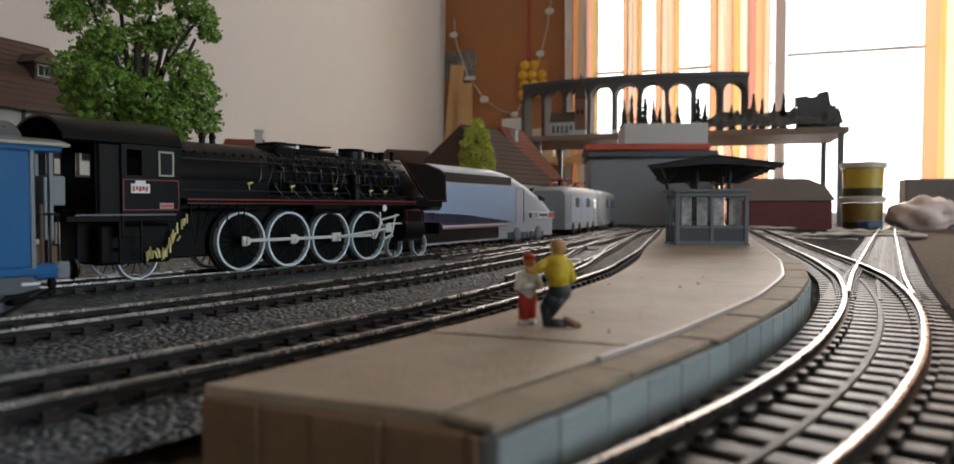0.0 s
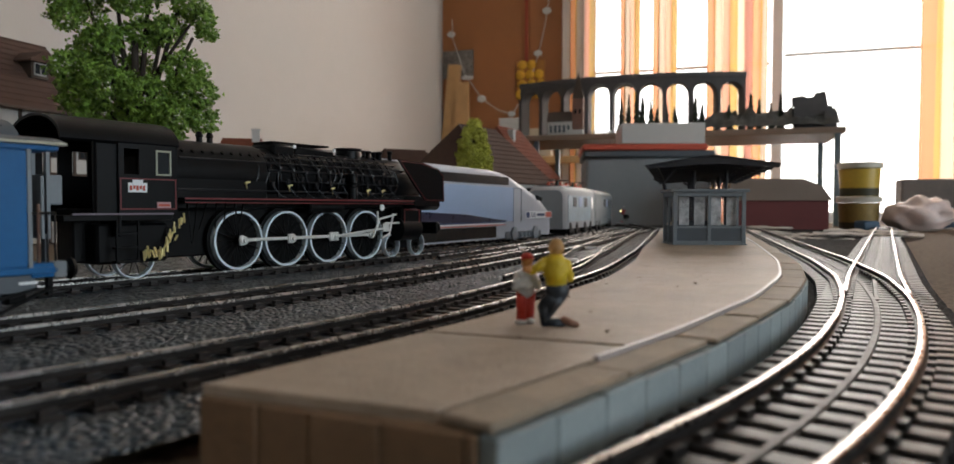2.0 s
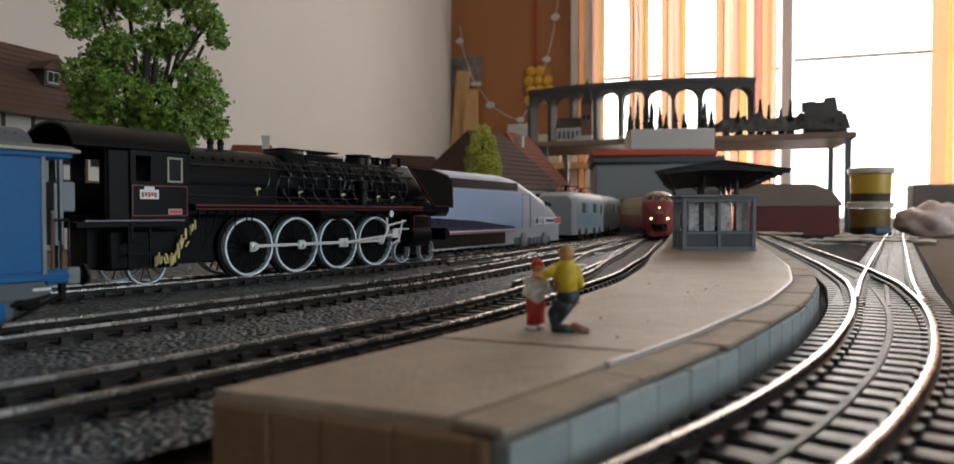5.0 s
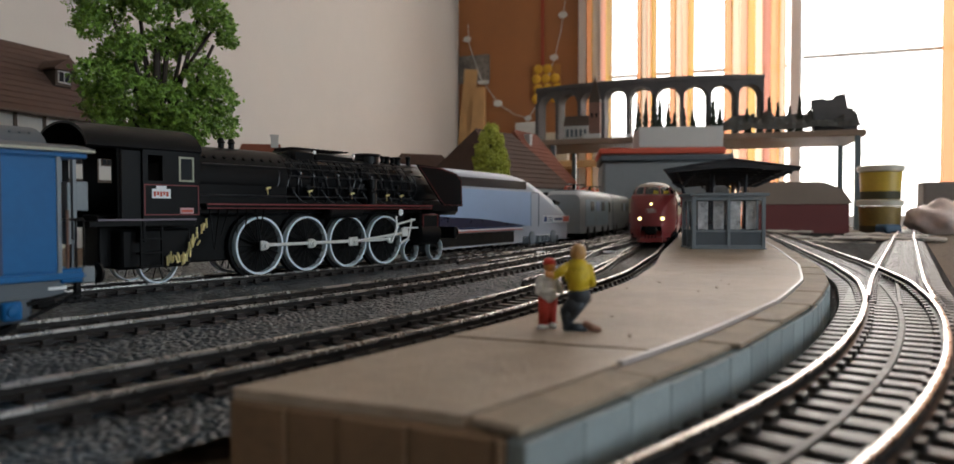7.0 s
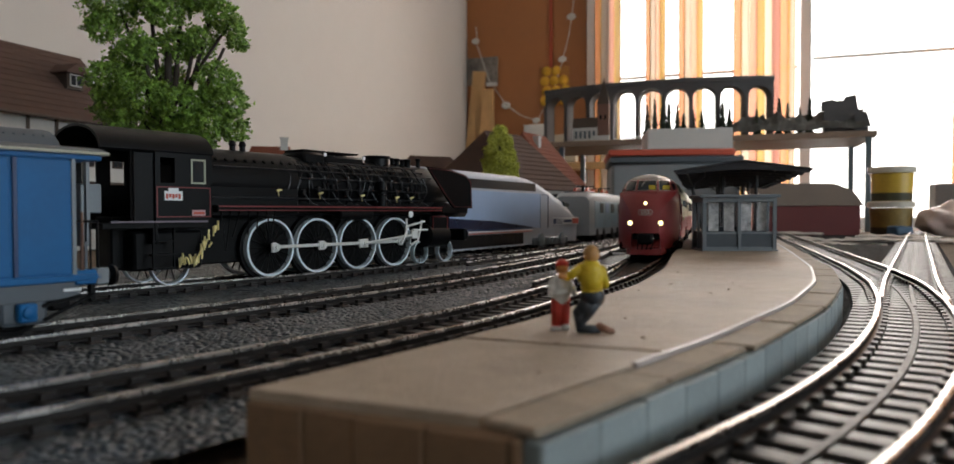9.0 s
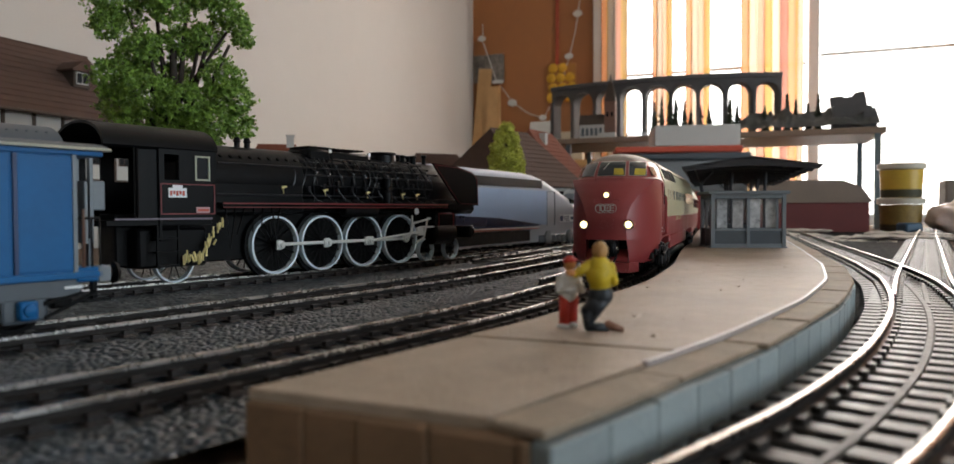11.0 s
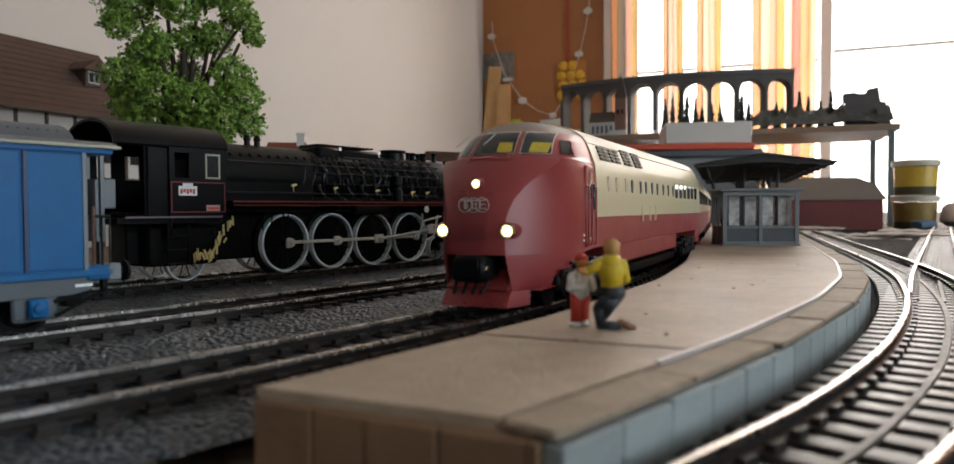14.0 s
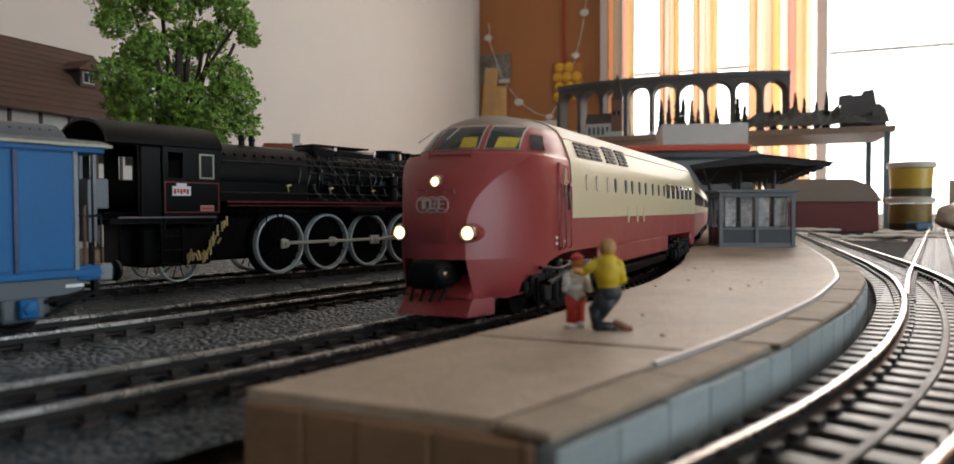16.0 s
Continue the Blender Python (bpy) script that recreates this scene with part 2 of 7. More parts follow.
# ---------------------------------------------------------------- lines of the tracks
def smooth_line(pts, step=0.002, soft=0.03):
    p = np.array(pts, float)
    seg = np.r_[0, np.cumsum(np.hypot(*np.diff(p, axis=0).T))]
    s = np.arange(0, seg[-1], step)
    q = np.c_[np.interp(s, seg, p[:, 0]), np.interp(s, seg, p[:, 1])]
    k = int(soft / step)
    w = np.hanning(2 * k + 3)[1:-1]
    w /= w.sum()
    for _ in range(2):
        pad = np.r_[2 * q[0] - q[k:0:-1], q, 2 * q[-1] - q[-2:-k - 2:-1]]
        q = np.c_[np.convolve(pad[:, 0], w, "valid"), np.convolve(pad[:, 1], w, "valid")]
    return q


def heading(q):
    d = np.gradient(q, axis=0)
    return d / np.hypot(d[:, 0], d[:, 1])[:, None]


def beside(q, off):
    """The line moved off metres to its right."""
    d = heading(q)
    return q + off * np.c_[d[:, 1], -d[:, 0]]


G = 0.00825
T3_NEAR = [(-0.34, -0.21), (-0.14, -0.005), (-0.075, 0.068), (-0.0407, 0.111), (-0.0047, 0.1655), (0.0127, 0.2), (0.0524, 0.291), (0.0925, 0.417),
           (0.140, 0.588), (0.2125, 0.847), (0.228, 1.0), (0.234, 1.1), (0.226, 1.22), (0.19, 1.36), (0.11, 1.49), (-0.03, 1.58), (-0.3, 1.62)]
LINE3 = beside(smooth_line(T3_NEAR), -G)
T2_NEAR = [(-0.40, -0.25), (-0.153, 0.057), (-0.0970, 0.139), (-0.064, 0.187), (-0.018, 0.2620), (0.0189, 0.343), (0.062, 0.45), (0.1256, 0.625),
           (0.178, 0.76), (0.200, 0.83)]
LINE2 = beside(smooth_line(T2_NEAR), -G)
T1_NEAR = [(-0.38, -0.14), (-0.116, 0.2483), (-0.0911, 0.2796), (-0.0305, 0.372), (0.006, 0.435), (0.046, 0.515), (0.095, 0.625), (0.150, 0.765), (0.188, 0.87)]
LINE1 = beside(smooth_line(T1_NEAR), -G)
T0_NEAR = [(-0.034, 0.419), (0.006, 0.495), (0.047, 0.573), (0.098, 0.69), (0.165, 0.92), (0.18, 1.05), (0.172, 1.2), (0.10, 1.35), (-0.05, 1.43), (-0.3, 1.46)]
LINE0 = beside(smooth_line(T0_NEAR), -G)
T4_LEFT = [(-0.10, -0.07), (-0.03, 0.022), (0.0103, 0.0684), (0.0289, 0.0875), (0.0443, 0.107), (0.062, 0.1315), (0.0853, 0.170), (0.105, 0.207), (0.131, 0.264),
           (0.159, 0.343), (0.182, 0.417), (0.235, 0.588), (0.30, 0.80), (0.36, 1.0), (0.38, 1.2), (0.33, 1.42), (0.2, 1.6)]
LINE4 = beside(smooth_line(T4_LEFT, soft=0.02), G)
T5_LEFT = [(0.0853, 0.170), (0.108, 0.212), (0.138, 0.268), (0.173, 0.33), (0.2636, 0.490), (0.402, 0.735), (0.60, 1.08)]
LINE5 = beside(smooth_line(T5_LEFT, soft=0.02), G)
GROUND = -0.0056


HEAD_PROFILE = [(-0.0006, -0.0007), (0.0006, -0.0007), (0.0006, -0.0001), (0.0004, 0), (-0.0004, 0), (-0.0006, -0.0001)]
WEB_PROFILE = [(-0.0011, -0.0025), (0.0011, -0.0025), (0.0011, -0.0021), (0.00035, -0.0018), (0.00035, -0.0007), (-0.00035, -0.0007), (-0.00035, -0.0018), (-0.0011, -0.0021)]


def swept(q, prof, z=0.0, stride=4):
    """A profile of (sideways, up) pairs drawn along the line q."""
    q = q[::stride]
    return loft(bmesh.new(), [[(p[0] + o * h[1], p[1] - o * h[0], z + c) for o, c in prof] for p, h in zip(q, heading(q))])


def lay_rail(parent, q, material, z=0.0):
    ra = part("rail", swept(q, HEAD_PROFILE, z), material, parent)
    part("rail_web", swept(q, WEB_PROFILE, z), M_RAILWEB, ra, "blackened web and foot of the rail")
    return ra


def sleeper_mesh(material, long=0.030, wide=0.0035):
    bm = bmesh.new()
    box(bm, -wide / 2, wide / 2, -long / 2, long / 2, -0.0048, -0.0026, bevel=0.0003)
    for s in (-1, 1):
        for o in (-0.0017, 0.0017):
            box(bm, -wide * 0.33, wide * 0.33, s * G + o - 0.0006, s * G + o + 0.0006, -0.0026, -0.0016)
    return mesh_of(bm, "sleeper", material)


def make_track(q, label, material_rail, material_sleeper, near, gap=0.0066, stud=False):
    """Two rails and the sleepers of one track; near: the stretch of y whose sleepers are single pieces."""
    tr = thing("railway_track", Matrix(), label, "railway track", "model railway tracks")
    for s in (-1, 1):
        lay_rail(tr, beside(q, s * G), material_rail)
    me = sleeper_mesh(material_sleeper, 0.030 if stud else 0.0225, 0.0041 if stud else 0.0035)
    d = heading(q)
    far = bmesh.new()
    every = int(round(gap / 0.002 * 10)) / 10
    count, i = 0, 0.0
    while i < len(q) - 1:
        k = int(i)
        f = i - k
        p = q[k] * (1 - f) + q[k + 1] * f
        m = pose(p[0], p[1], 0, 0, 0, math.degrees(atan2(d[k][1], d[k][0])))
        if near[0] < p[1] < near[1] and count < 290:
            ob = new("sleeper", me)
            ob.parent, ob.matrix_basis = tr, m
            count += 1
        else:
            n0 = len(far.verts)
            far.from_mesh(me)
            far.verts.ensure_lookup_table()
            bmesh.ops.transform(far, matrix=m, verts=far.verts[n0:])
        i += every
    if len(far.verts):
        part("far_sleepers", far, material_sleeper, tr, smooth=False, kind="stuff")
    else:
        far.free()
    if stud:
        part("centre_strip", swept(q, [(-0.0008, -0.0027), (0.0008, -0.0027), (0.0005, -0.0023), (-0.0005, -0.0023)]), M_RAILWEB, tr)
    return tr

# ---------------------------------------------------------------- the room
CORNER = Vector((-0.13, 3.0, 0))
U = Vector((0.943, -0.333, 0))          # along the window wall
V = Vector((-0.333, -0.943, 0))         # along the side wall, towards the camera
ROOM = Matrix(((U.x, -V.x, 0, CORNER.x), (U.y, -V.y, 0, CORNER.y), (0, 0, 1, 0), (0, 0, 0, 1)))   # x along the windows, y outwards
FLOOR, CEIL = -0.80, 1.65


def setting(name, bm, material, label, category, smooth=False):
    ob = part(name, bm, material, None, label, ROOM, smooth, "structure")
    return tagged(ob, category=category)


setting("floor", boxes((-0.1, 4.2, -5.2, 0.1, FLOOR - 0.1, FLOOR)), M_ROOMFLOOR, "brown wooden floor of the room", "floor")
setting("ceiling", boxes((-0.1, 4.2, -5.2, 0.2, CEIL, CEIL + 0.1)), M_CEIL, "plain white ceiling of the room", "ceiling")
setting("wall_west", boxes((-0.12, 0, -5.2, 0.12, FLOOR, CEIL)), M_WALL, "plain off-white plastered wall behind the layout", "wall")
setting("wall_south", boxes((0, 4.2, -5.3, -5.2, FLOOR, CEIL)), M_WALL, "plain off-white wall", "wall")
# the gap in the east wall is added out of view, for the fill lamp
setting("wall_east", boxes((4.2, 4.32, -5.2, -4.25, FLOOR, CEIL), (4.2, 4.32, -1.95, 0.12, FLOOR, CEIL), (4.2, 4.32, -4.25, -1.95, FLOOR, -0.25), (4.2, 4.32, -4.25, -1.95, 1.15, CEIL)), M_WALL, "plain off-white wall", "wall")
W0, W1 = 0.585, 2.35     # window opening along the wall
SILL, HEAD = -0.05, 1.45
setting("wall_north", boxes((0, W0 - 0.09, 0, 0.12, FLOOR, CEIL), (W0 - 0.09, W1, 0.0, 0.12, FLOOR, SILL), (W0 - 0.09, W1, 0, 0.12, HEAD, CEIL), (W1, 4.2, 0, 0.12, FLOOR, CEIL)),
        M_BROWN, "brown painted wall beside the window", "wall")

win = thing("window_1", ROOM, "wide white-framed window, overexposed by daylight", "window", kind="structure")
part("window_frame", boxes((W0 - 0.085, W0 - 0.02, -0.02, 0.08, SILL, HEAD), (W1 - 0.06, W1, 0.0, 0.08, SILL, HEAD), (W0, W1 - 0.06, 0, 0.08, SILL, SILL + 0.06),
                           (W0, W1 - 0.06, 0, 0.08, HEAD - 0.06, HEAD), bevel=0.004), M_FRAME, win)
for x in (1.25, 2.05):
    part("mullion", boxes((x, x + 0.035, 0.02, 0.07, SILL + 0.06, HEAD - 0.06), bevel=0.004), M_FRAME, win)
part("crossbar", boxes((1.29, 2.04, 0.035, 0.055, 0.560, 0.570), bevel=0.003), M_FRAME, win)
part("crossbar", boxes((W0, 1.245, 0.035, 0.055, 0.535, 0.545), bevel=0.003), M_FRAME, win)
part("pane", boxes((W0, W1, 0.045, 0.049, SILL, HEAD)), M_CLEAR, win).visible_shadow = False

bm = boxes((-6, 12, 2.5, 2.6, -3, 6))
setting("backdrop", bm, mat("bright_overcast_daylight", (1, 0.985, 0.95), 1, vary=0.02, scale=0.5, emit=BACKDROP), "bright white overcast sky outside the window", "sky")
area_lamp("window_daylight", ROOM @ pose((W0 + W1) / 2, 0.02, 0.70, -90, 0, 0), W1 - W0 - 0.1, HEAD - SILL - 0.1, WINDOW_W, (1.0, 0.93, 0.85))
# added cool fill lamp, unseen to the right, brightens the near sides of the trains
area_lamp("side_window_daylight", ROOM @ pose(4.15, -3.1, 0.45, 0, 90, 0), 1.3, 2.2, SIDE_FILL_W, (0.80, 0.91, 1.0))


def striped(name, light):
    """Thin striped cloth that lets daylight through."""
    m = bpy.data.materials.new(name)
    m.use_nodes = True
    nd, ln = m.node_tree.nodes, m.node_tree.links
    nd.remove(nd["Principled BSDF"])
    co = nd.new("ShaderNodeTexCoord")
    sep = nd.new("ShaderNodeSeparateXYZ")
    ln.new(co.outputs["UV"], sep.inputs[0])
    ramp = nd.new("ShaderNodeValToRGB")
    ramp.color_ramp.interpolation = "CONSTANT"
    cols = [(0.0, (0.24, 0.10, 0.045)), (0.16, (0.25, 0.14, 0.035)), (0.26, (0.26, 0.195, 0.14)), (0.42, (0.25, 0.11, 0.07)), (0.58, (0.25, 0.15, 0.04)), (0.68, (0.26, 0.19, 0.13)), (0.84, (0.24, 0.095, 0.065))]
    els = ramp.color_ramp.elements
    els[0].position, els[0].color = cols[0][0], (*cols[0][1], 1)
    els[1].position, els[1].color = cols[1][0], (*cols[1][1], 1)
    for p, c in cols[2:]:
        e = els.new(p)
        e.color = (*c, 1)
    ln.new(sep.outputs[0], ramp.inputs[0])
    tr, df, mx = nd.new("ShaderNodeBsdfTranslucent"), nd.new("ShaderNodeBsdfDiffuse"), nd.new("ShaderNodeMixShader")
    ln.new(ramp.outputs[0], tr.inputs[0])
    ln.new(ramp.outputs[0], df.inputs[0])
    mx.inputs[0].default_value = 0.35
    ln.new(tr.outputs[0], mx.inputs[1])
    ln.new(df.outputs[0], mx.inputs[2])
    ts, mz = nd.new("ShaderNodeBsdfTransparent"), nd.new("ShaderNodeMixShader")
    mz.inputs[0].default_value = light
    ln.new(mx.outputs[0], mz.inputs[1])
    ln.new(ts.outputs[0], mz.inputs[2])
    ln.new(mz.outputs[0], nd["Material Output"].inputs[0])
    return m


M_CURTAIN = striped("striped_curtain_cloth", 0.03)


def make_curtain(x0, x1, folds, label):
    bm = bmesh.new()
    uv = bm.loops.layers.uv.new("uv")
    n, rows_ = 20 * folds, 8
    grid = []
    for i in range(n + 1):
        u = i / n
        ph = u * folds * 2 * pi
        col = []
        for j in range(rows_ + 1):
            h = j / rows_
            amp = 0.016 * (0.7 + 0.3 * (1 - h))
            col.append(bm.verts.new((x0 + (x1 - x0) * u + 0.006 * sin(2 * ph + 3 * h), -0.075 + amp * sin(ph + 0.6 * sin(2.3 * h + u * 5)), -0.35 + 1.93 * h)))
        grid.append(col)
    for i in range(n):
        for j in range(rows_):
            f = bm.faces.new((grid[i][j], grid[i + 1][j], grid[i + 1][j + 1], grid[i][j + 1]))
            for lp, u in zip(f.loops, (i, i + 1, i + 1, i)):
                lp[uv].uv = ((u / n * folds * 0.33) % 1.0 if u < n else 0.999, 0)
    ob = part("curtain", bm, M_CURTAIN, None, label, ROOM)
    return tagged(ob, category="curtain", group="striped window curtains")


for a, b, k in ((0.535, 0.635, 2), (0.725, 0.795, 2), (0.84, 0.925, 2), (1.025, 1.225, 4), (1.685, 2.3, 7)):
    make_curtain(a, b, k, "thin orange, yellow and white striped curtain before the bright window")
part_ = boxes((0.5, 2.5, -0.09, -0.07, 1.57, 1.59))
tagged(part("curtain_rail", part_, M_FRAME, None, "white curtain rail above the window", ROOM), category="curtain rail")

# ---------------------------------------------------------------- the layout's board and ballast
bm = bmesh.new()
box(bm, 0.02, 2.2, -4.2, -1.15, -0.05, GROUND - 0.0012)
tagged(part("layout_board", bm, M_BOARD, None, "brown speckled cork-covered baseboard of the model railway", ROOM, False), category="baseboard")
bm = boxes((0.1, 0.16, -4.0, -3.94, FLOOR, -0.05), (2.0, 2.06, -4.0, -3.94, FLOOR, -0.05), (0.1, 0.16, -1.4, -1.34, FLOOR, -0.05), (2.0, 2.06, -1.4, -1.34, FLOOR, -0.05))
tagged(part("trestle", bm, M_WOOD, None, "plain wooden legs that carry the baseboard", ROOM, False), category="trestle")


def line_at(q, y):
    """The x of a line at a given y, while it runs forwards."""
    k = int(np.argmax(q[:, 1]))
    return float(np.interp(y, q[:k, 1], q[:k, 0]))


bm = bmesh.new()
rows_y = np.r_[np.arange(-0.05, 0.5, 0.0016), np.arange(0.5, 1.05, 0.006)]
prev = None
rng = np.random.RandomState(3)
for y in rows_y:
    xl, xr = line_at(LINE1, y) - 0.16, line_at(LINE3, y) + 0.036
    n = 205
    row = []
    for i in range(n + 1):
        x = xl + (xr - xl) * i / n
        bed = 0.0
        for L in (LINE1, LINE2, LINE3):
            d = abs(x - line_at(L, y))
            bed = max(bed, 1 - max(0, d - 0.021) / 0.006)
        top = GROUND + 0.0021 + 0.0004 * max(0, min(1, bed)) + 0.0002 * (rng.rand() - 0.5) + 0.0003 * noise.noise((x * 260, y * 260, 0))
        row.append(bm.verts.new((x, y, top)))
    if prev:
        for i in range(n):
            bm.faces.new((prev[i], prev[i + 1], row[i + 1], row[i]))
    prev = row
tagged(part("ballast_bed", bm, M_BALLAST, None, "dark grey-black gravel ballast between the tracks", None, False), category="ballast", kind="stuff")

bm = bmesh.new()
prev = None
for y in np.arange(-0.03, 1.0, 0.003):
    xl, xr = line_at(LINE4, y) - 0.022, line_at(LINE4, y) + 0.022
    if y > 0.17:
        xr = max(xr, float(np.interp(y, LINE5[:, 1], LINE5[:, 0])) + 0.021)
    row = [bm.verts.new((xl + (xr - xl) * i / 40, y, GROUND + 0.0006 + 0.0006 * noise.noise((i * 1.7, y * 500, 2)))) for i in range(41)]
    if prev:
        for i in range(40):
            bm.faces.new((prev[i], prev[i + 1], row[i + 1], row[i]))
    prev = row
tagged(part("track_bed", bm, mat("black_track_bed", (0.016, 0.015, 0.015), 0.95, spec=0.1, vary=0.4, scale=300, bump=0.4, bscale=1500, depth=0.0004), None, "black roadbed under the curved tracks", None, False), category="track bed", kind="stuff")

# ---------------------------------------------------------------- platform
PTOP = 0.0045
LEFT = smooth_line([(-0.0300, 0.0800), (0.0035, 0.131), (0.0363, 0.200), (0.058, 0.263), (0.0795, 0.345), (0.119, 0.48), (0.161, 0.632), (0.215, 0.82), (0.24, 0.93)], soft=0.012)
RIGHT = smooth_line([(0.0003, 0.066), (0.0135, 0.0824), (0.0343, 0.109), (0.0662, 0.157), (0.092, 0.205), (0.1153, 0.263), (0.146, 0.358), (0.20, 0.532), (0.255, 0.72), (0.29, 0.86), (0.30, 0.93)], soft=0.012)


def even(q, n):
    s = np.r_[0, np.cumsum(np.hypot(*np.diff(q, axis=0).T))]
    t = np.linspace(0, s[-1], n)
    return np.c_[np.interp(t, s, q[:, 0]), np.interp(t, s, q[:, 1])]


def slab(bm, a, b, z0, z1):
    """A curved slab between two lines of equal count."""
    loft(bm, [[(p[0], p[1], z0), (q[0], q[1], z0), (q[0], q[1], z1), (p[0], p[1], z1)] for p, q in zip(a, b)])
    return bm


plat = thing("station_platform", Matrix(), "curved beige model station platform with worn pale stone edging", "platform")
NP = 90
EL, ER = even(LEFT, NP), even(RIGHT, NP)
core_l, core_r = EL, even(beside(RIGHT, -0.0012), NP)
part("platform_core", slab(bmesh.new(), core_l, core_r, GROUND - 0.001, PTOP - 0.0012), M_PLATFRONT, plat)
inner = even(beside(RIGHT, -0.0052), NP)
K0 = 5
part("top_sheet", slab(bmesh.new(), EL[:K0], inner[:K0], PTOP - 0.0012, PTOP), M_PLATTOP, plat)
part("top_sheet", slab(bmesh.new(), beside(EL, 0.0)[K0 - 1:] + [0.0002, 0.0004], inner[K0 - 1:] + [0.0002, 0.0004], PTOP - 0.0012, PTOP + 0.00015), M_PLATTOP, plat)

# stone facing of the platform's curved side, piece by piece
side = even(RIGHT, 92)
rs = random.Random(5)
for i in range(91):
    a, b = Vector((*side[i], 0)), Vector((*side[i + 1], 0))
    d = (b - a).normalized()
    ln_ = (b - a).length
    nrm = Vector((d.y, -d.x, 0))
    bm = bmesh.new()
    drop = 0.00115 + 0.0003 * rs.random()
    box(bm, 0.00010 + 0.0003 * (rs.random() < 0.4), ln_ - 0.0001, -0.0022, 0.0003 * rs.random(), GROUND - 0.001, PTOP - drop, bevel=0.00025)
    m = Matrix(((d.x, -nrm.x, 0, a.x), (d.y, -nrm.y, 0, a.y), (0, 0, 1, 0), (0, 0, 0, 1)))
    part("stone", bm, M_PLATSIDE, plat, m=m, smooth=False)
edge = even(RIGHT, 34)
for i in range(33):
    a, b = Vector((*edge[i], 0)), Vector((*edge[i + 1], 0))
    d = (b - a).normalized()
    ln_ = (b - a).length
    nrm = Vector((d.y, -d.x, 0))
    m = Matrix(((d.x, -nrm.x, 0, a.x), (d.y, -nrm.y, 0, a.y), (0, 0, 1, 0), (0, 0, 0, 1)))
    bm = bmesh.new()
    w0 = 0.0047
    box(bm, 0.0003 * rs.random(), ln_ * (0.93 + 0.06 * rs.random()), -0.0020 + 0.0009 * rs.random() ** 2, w0, PTOP - 0.00112, PTOP - 0.0001 - 0.0002 * rs.random(), bevel=0.00025)
    part("edge_plank", bm, M_PLATEDGE, plat, m=m, smooth=False)
strip = even(beside(RIGHT, -0.0056), NP)
part("edge_strip", slab(bmesh.new(), strip[3:70], even(beside(RIGHT, -0.0048), NP)[3:70], PTOP - 0.0008, PTOP + 0.00035), M_STRIP, plat, "grey plastic edging strip")
# front boards of the platform's near end
fa, fb = Vector((*EL[0], 0)), Vector((*ER[0], 0))
d = (fb - fa).normalized()
nrm = Vector((d.y, -d.x, 0))
m = Matrix(((d.x, nrm.x, 0, fa.x), (d.y, nrm.y, 0, fa.y), (0, 0, 1, 0), (0, 0, 0, 1)))
L = (fb - fa).length
cuts = [0, 0.24, 0.44, 0.69, 0.96, 1.0]
for u, v in zip(cuts, cuts[1:]):
    bm = boxes((u * L + 0.0001, v * L - 0.0001, -0.0004, 0.0006 + 0.0002 * rs.random(), GROUND - 0.001, PTOP - 0.0013), bevel=0.0002)
    part("front_board", bm, M_PLATFRONT, plat, m=m, smooth=False)
# crumbs on the platform
bm = bmesh.new()
for _ in range(60):
    k = rs.randrange(2, 60)
    u = rs.random() * 0.8 + 0.05
    p = EL[k] * (1 - u) + inner[k] * u
    r = 0.00012 + 0.0002 * rs.random()
    bmesh.ops.create_icosphere(bm, subdivisions=1, radius=r, matrix=pose(p[0], p[1], PTOP + 0.00015 + r * 0.5) @ Matrix.Diagonal((1, 1.4, 0.7, 1)))
tagged(part("crumbs", bm, M_PLATEDGE, None, "tiny crumbs and grit on the platform"), category="grit", kind="stuff")


# ---------------------------------------------------------------- lines for the trains
def at_arc(q, s):
    """Place on a line at s metres from its start."""
    i = max(0.0, min(len(q) - 1.001, s / 0.002))
    k = int(i)
    return q[k] * (1 - (i - k)) + q[k + 1] * (i - k)


def arc_of(q, y):
    k = int(np.argmax(q[:, 1]))
    return 0.002 * float(np.interp(y, q[:k, 1], np.arange(k)))


def riding(q, s_front, length, away):
    """Pose of a vehicle whose front end is at s_front; away: it points away from the camera."""
    sg = 1 if away else -1
    f, r = at_arc(q, s_front - sg * length * 0.18), at_arc(q, s_front - sg * length * 0.82)
    d = (f - r) / np.hypot(*(f - r))
    p = f + d * length * 0.18
    return pose(p[0], p[1], 0, 0, 0, math.degrees(atan2(d[1], d[0])))


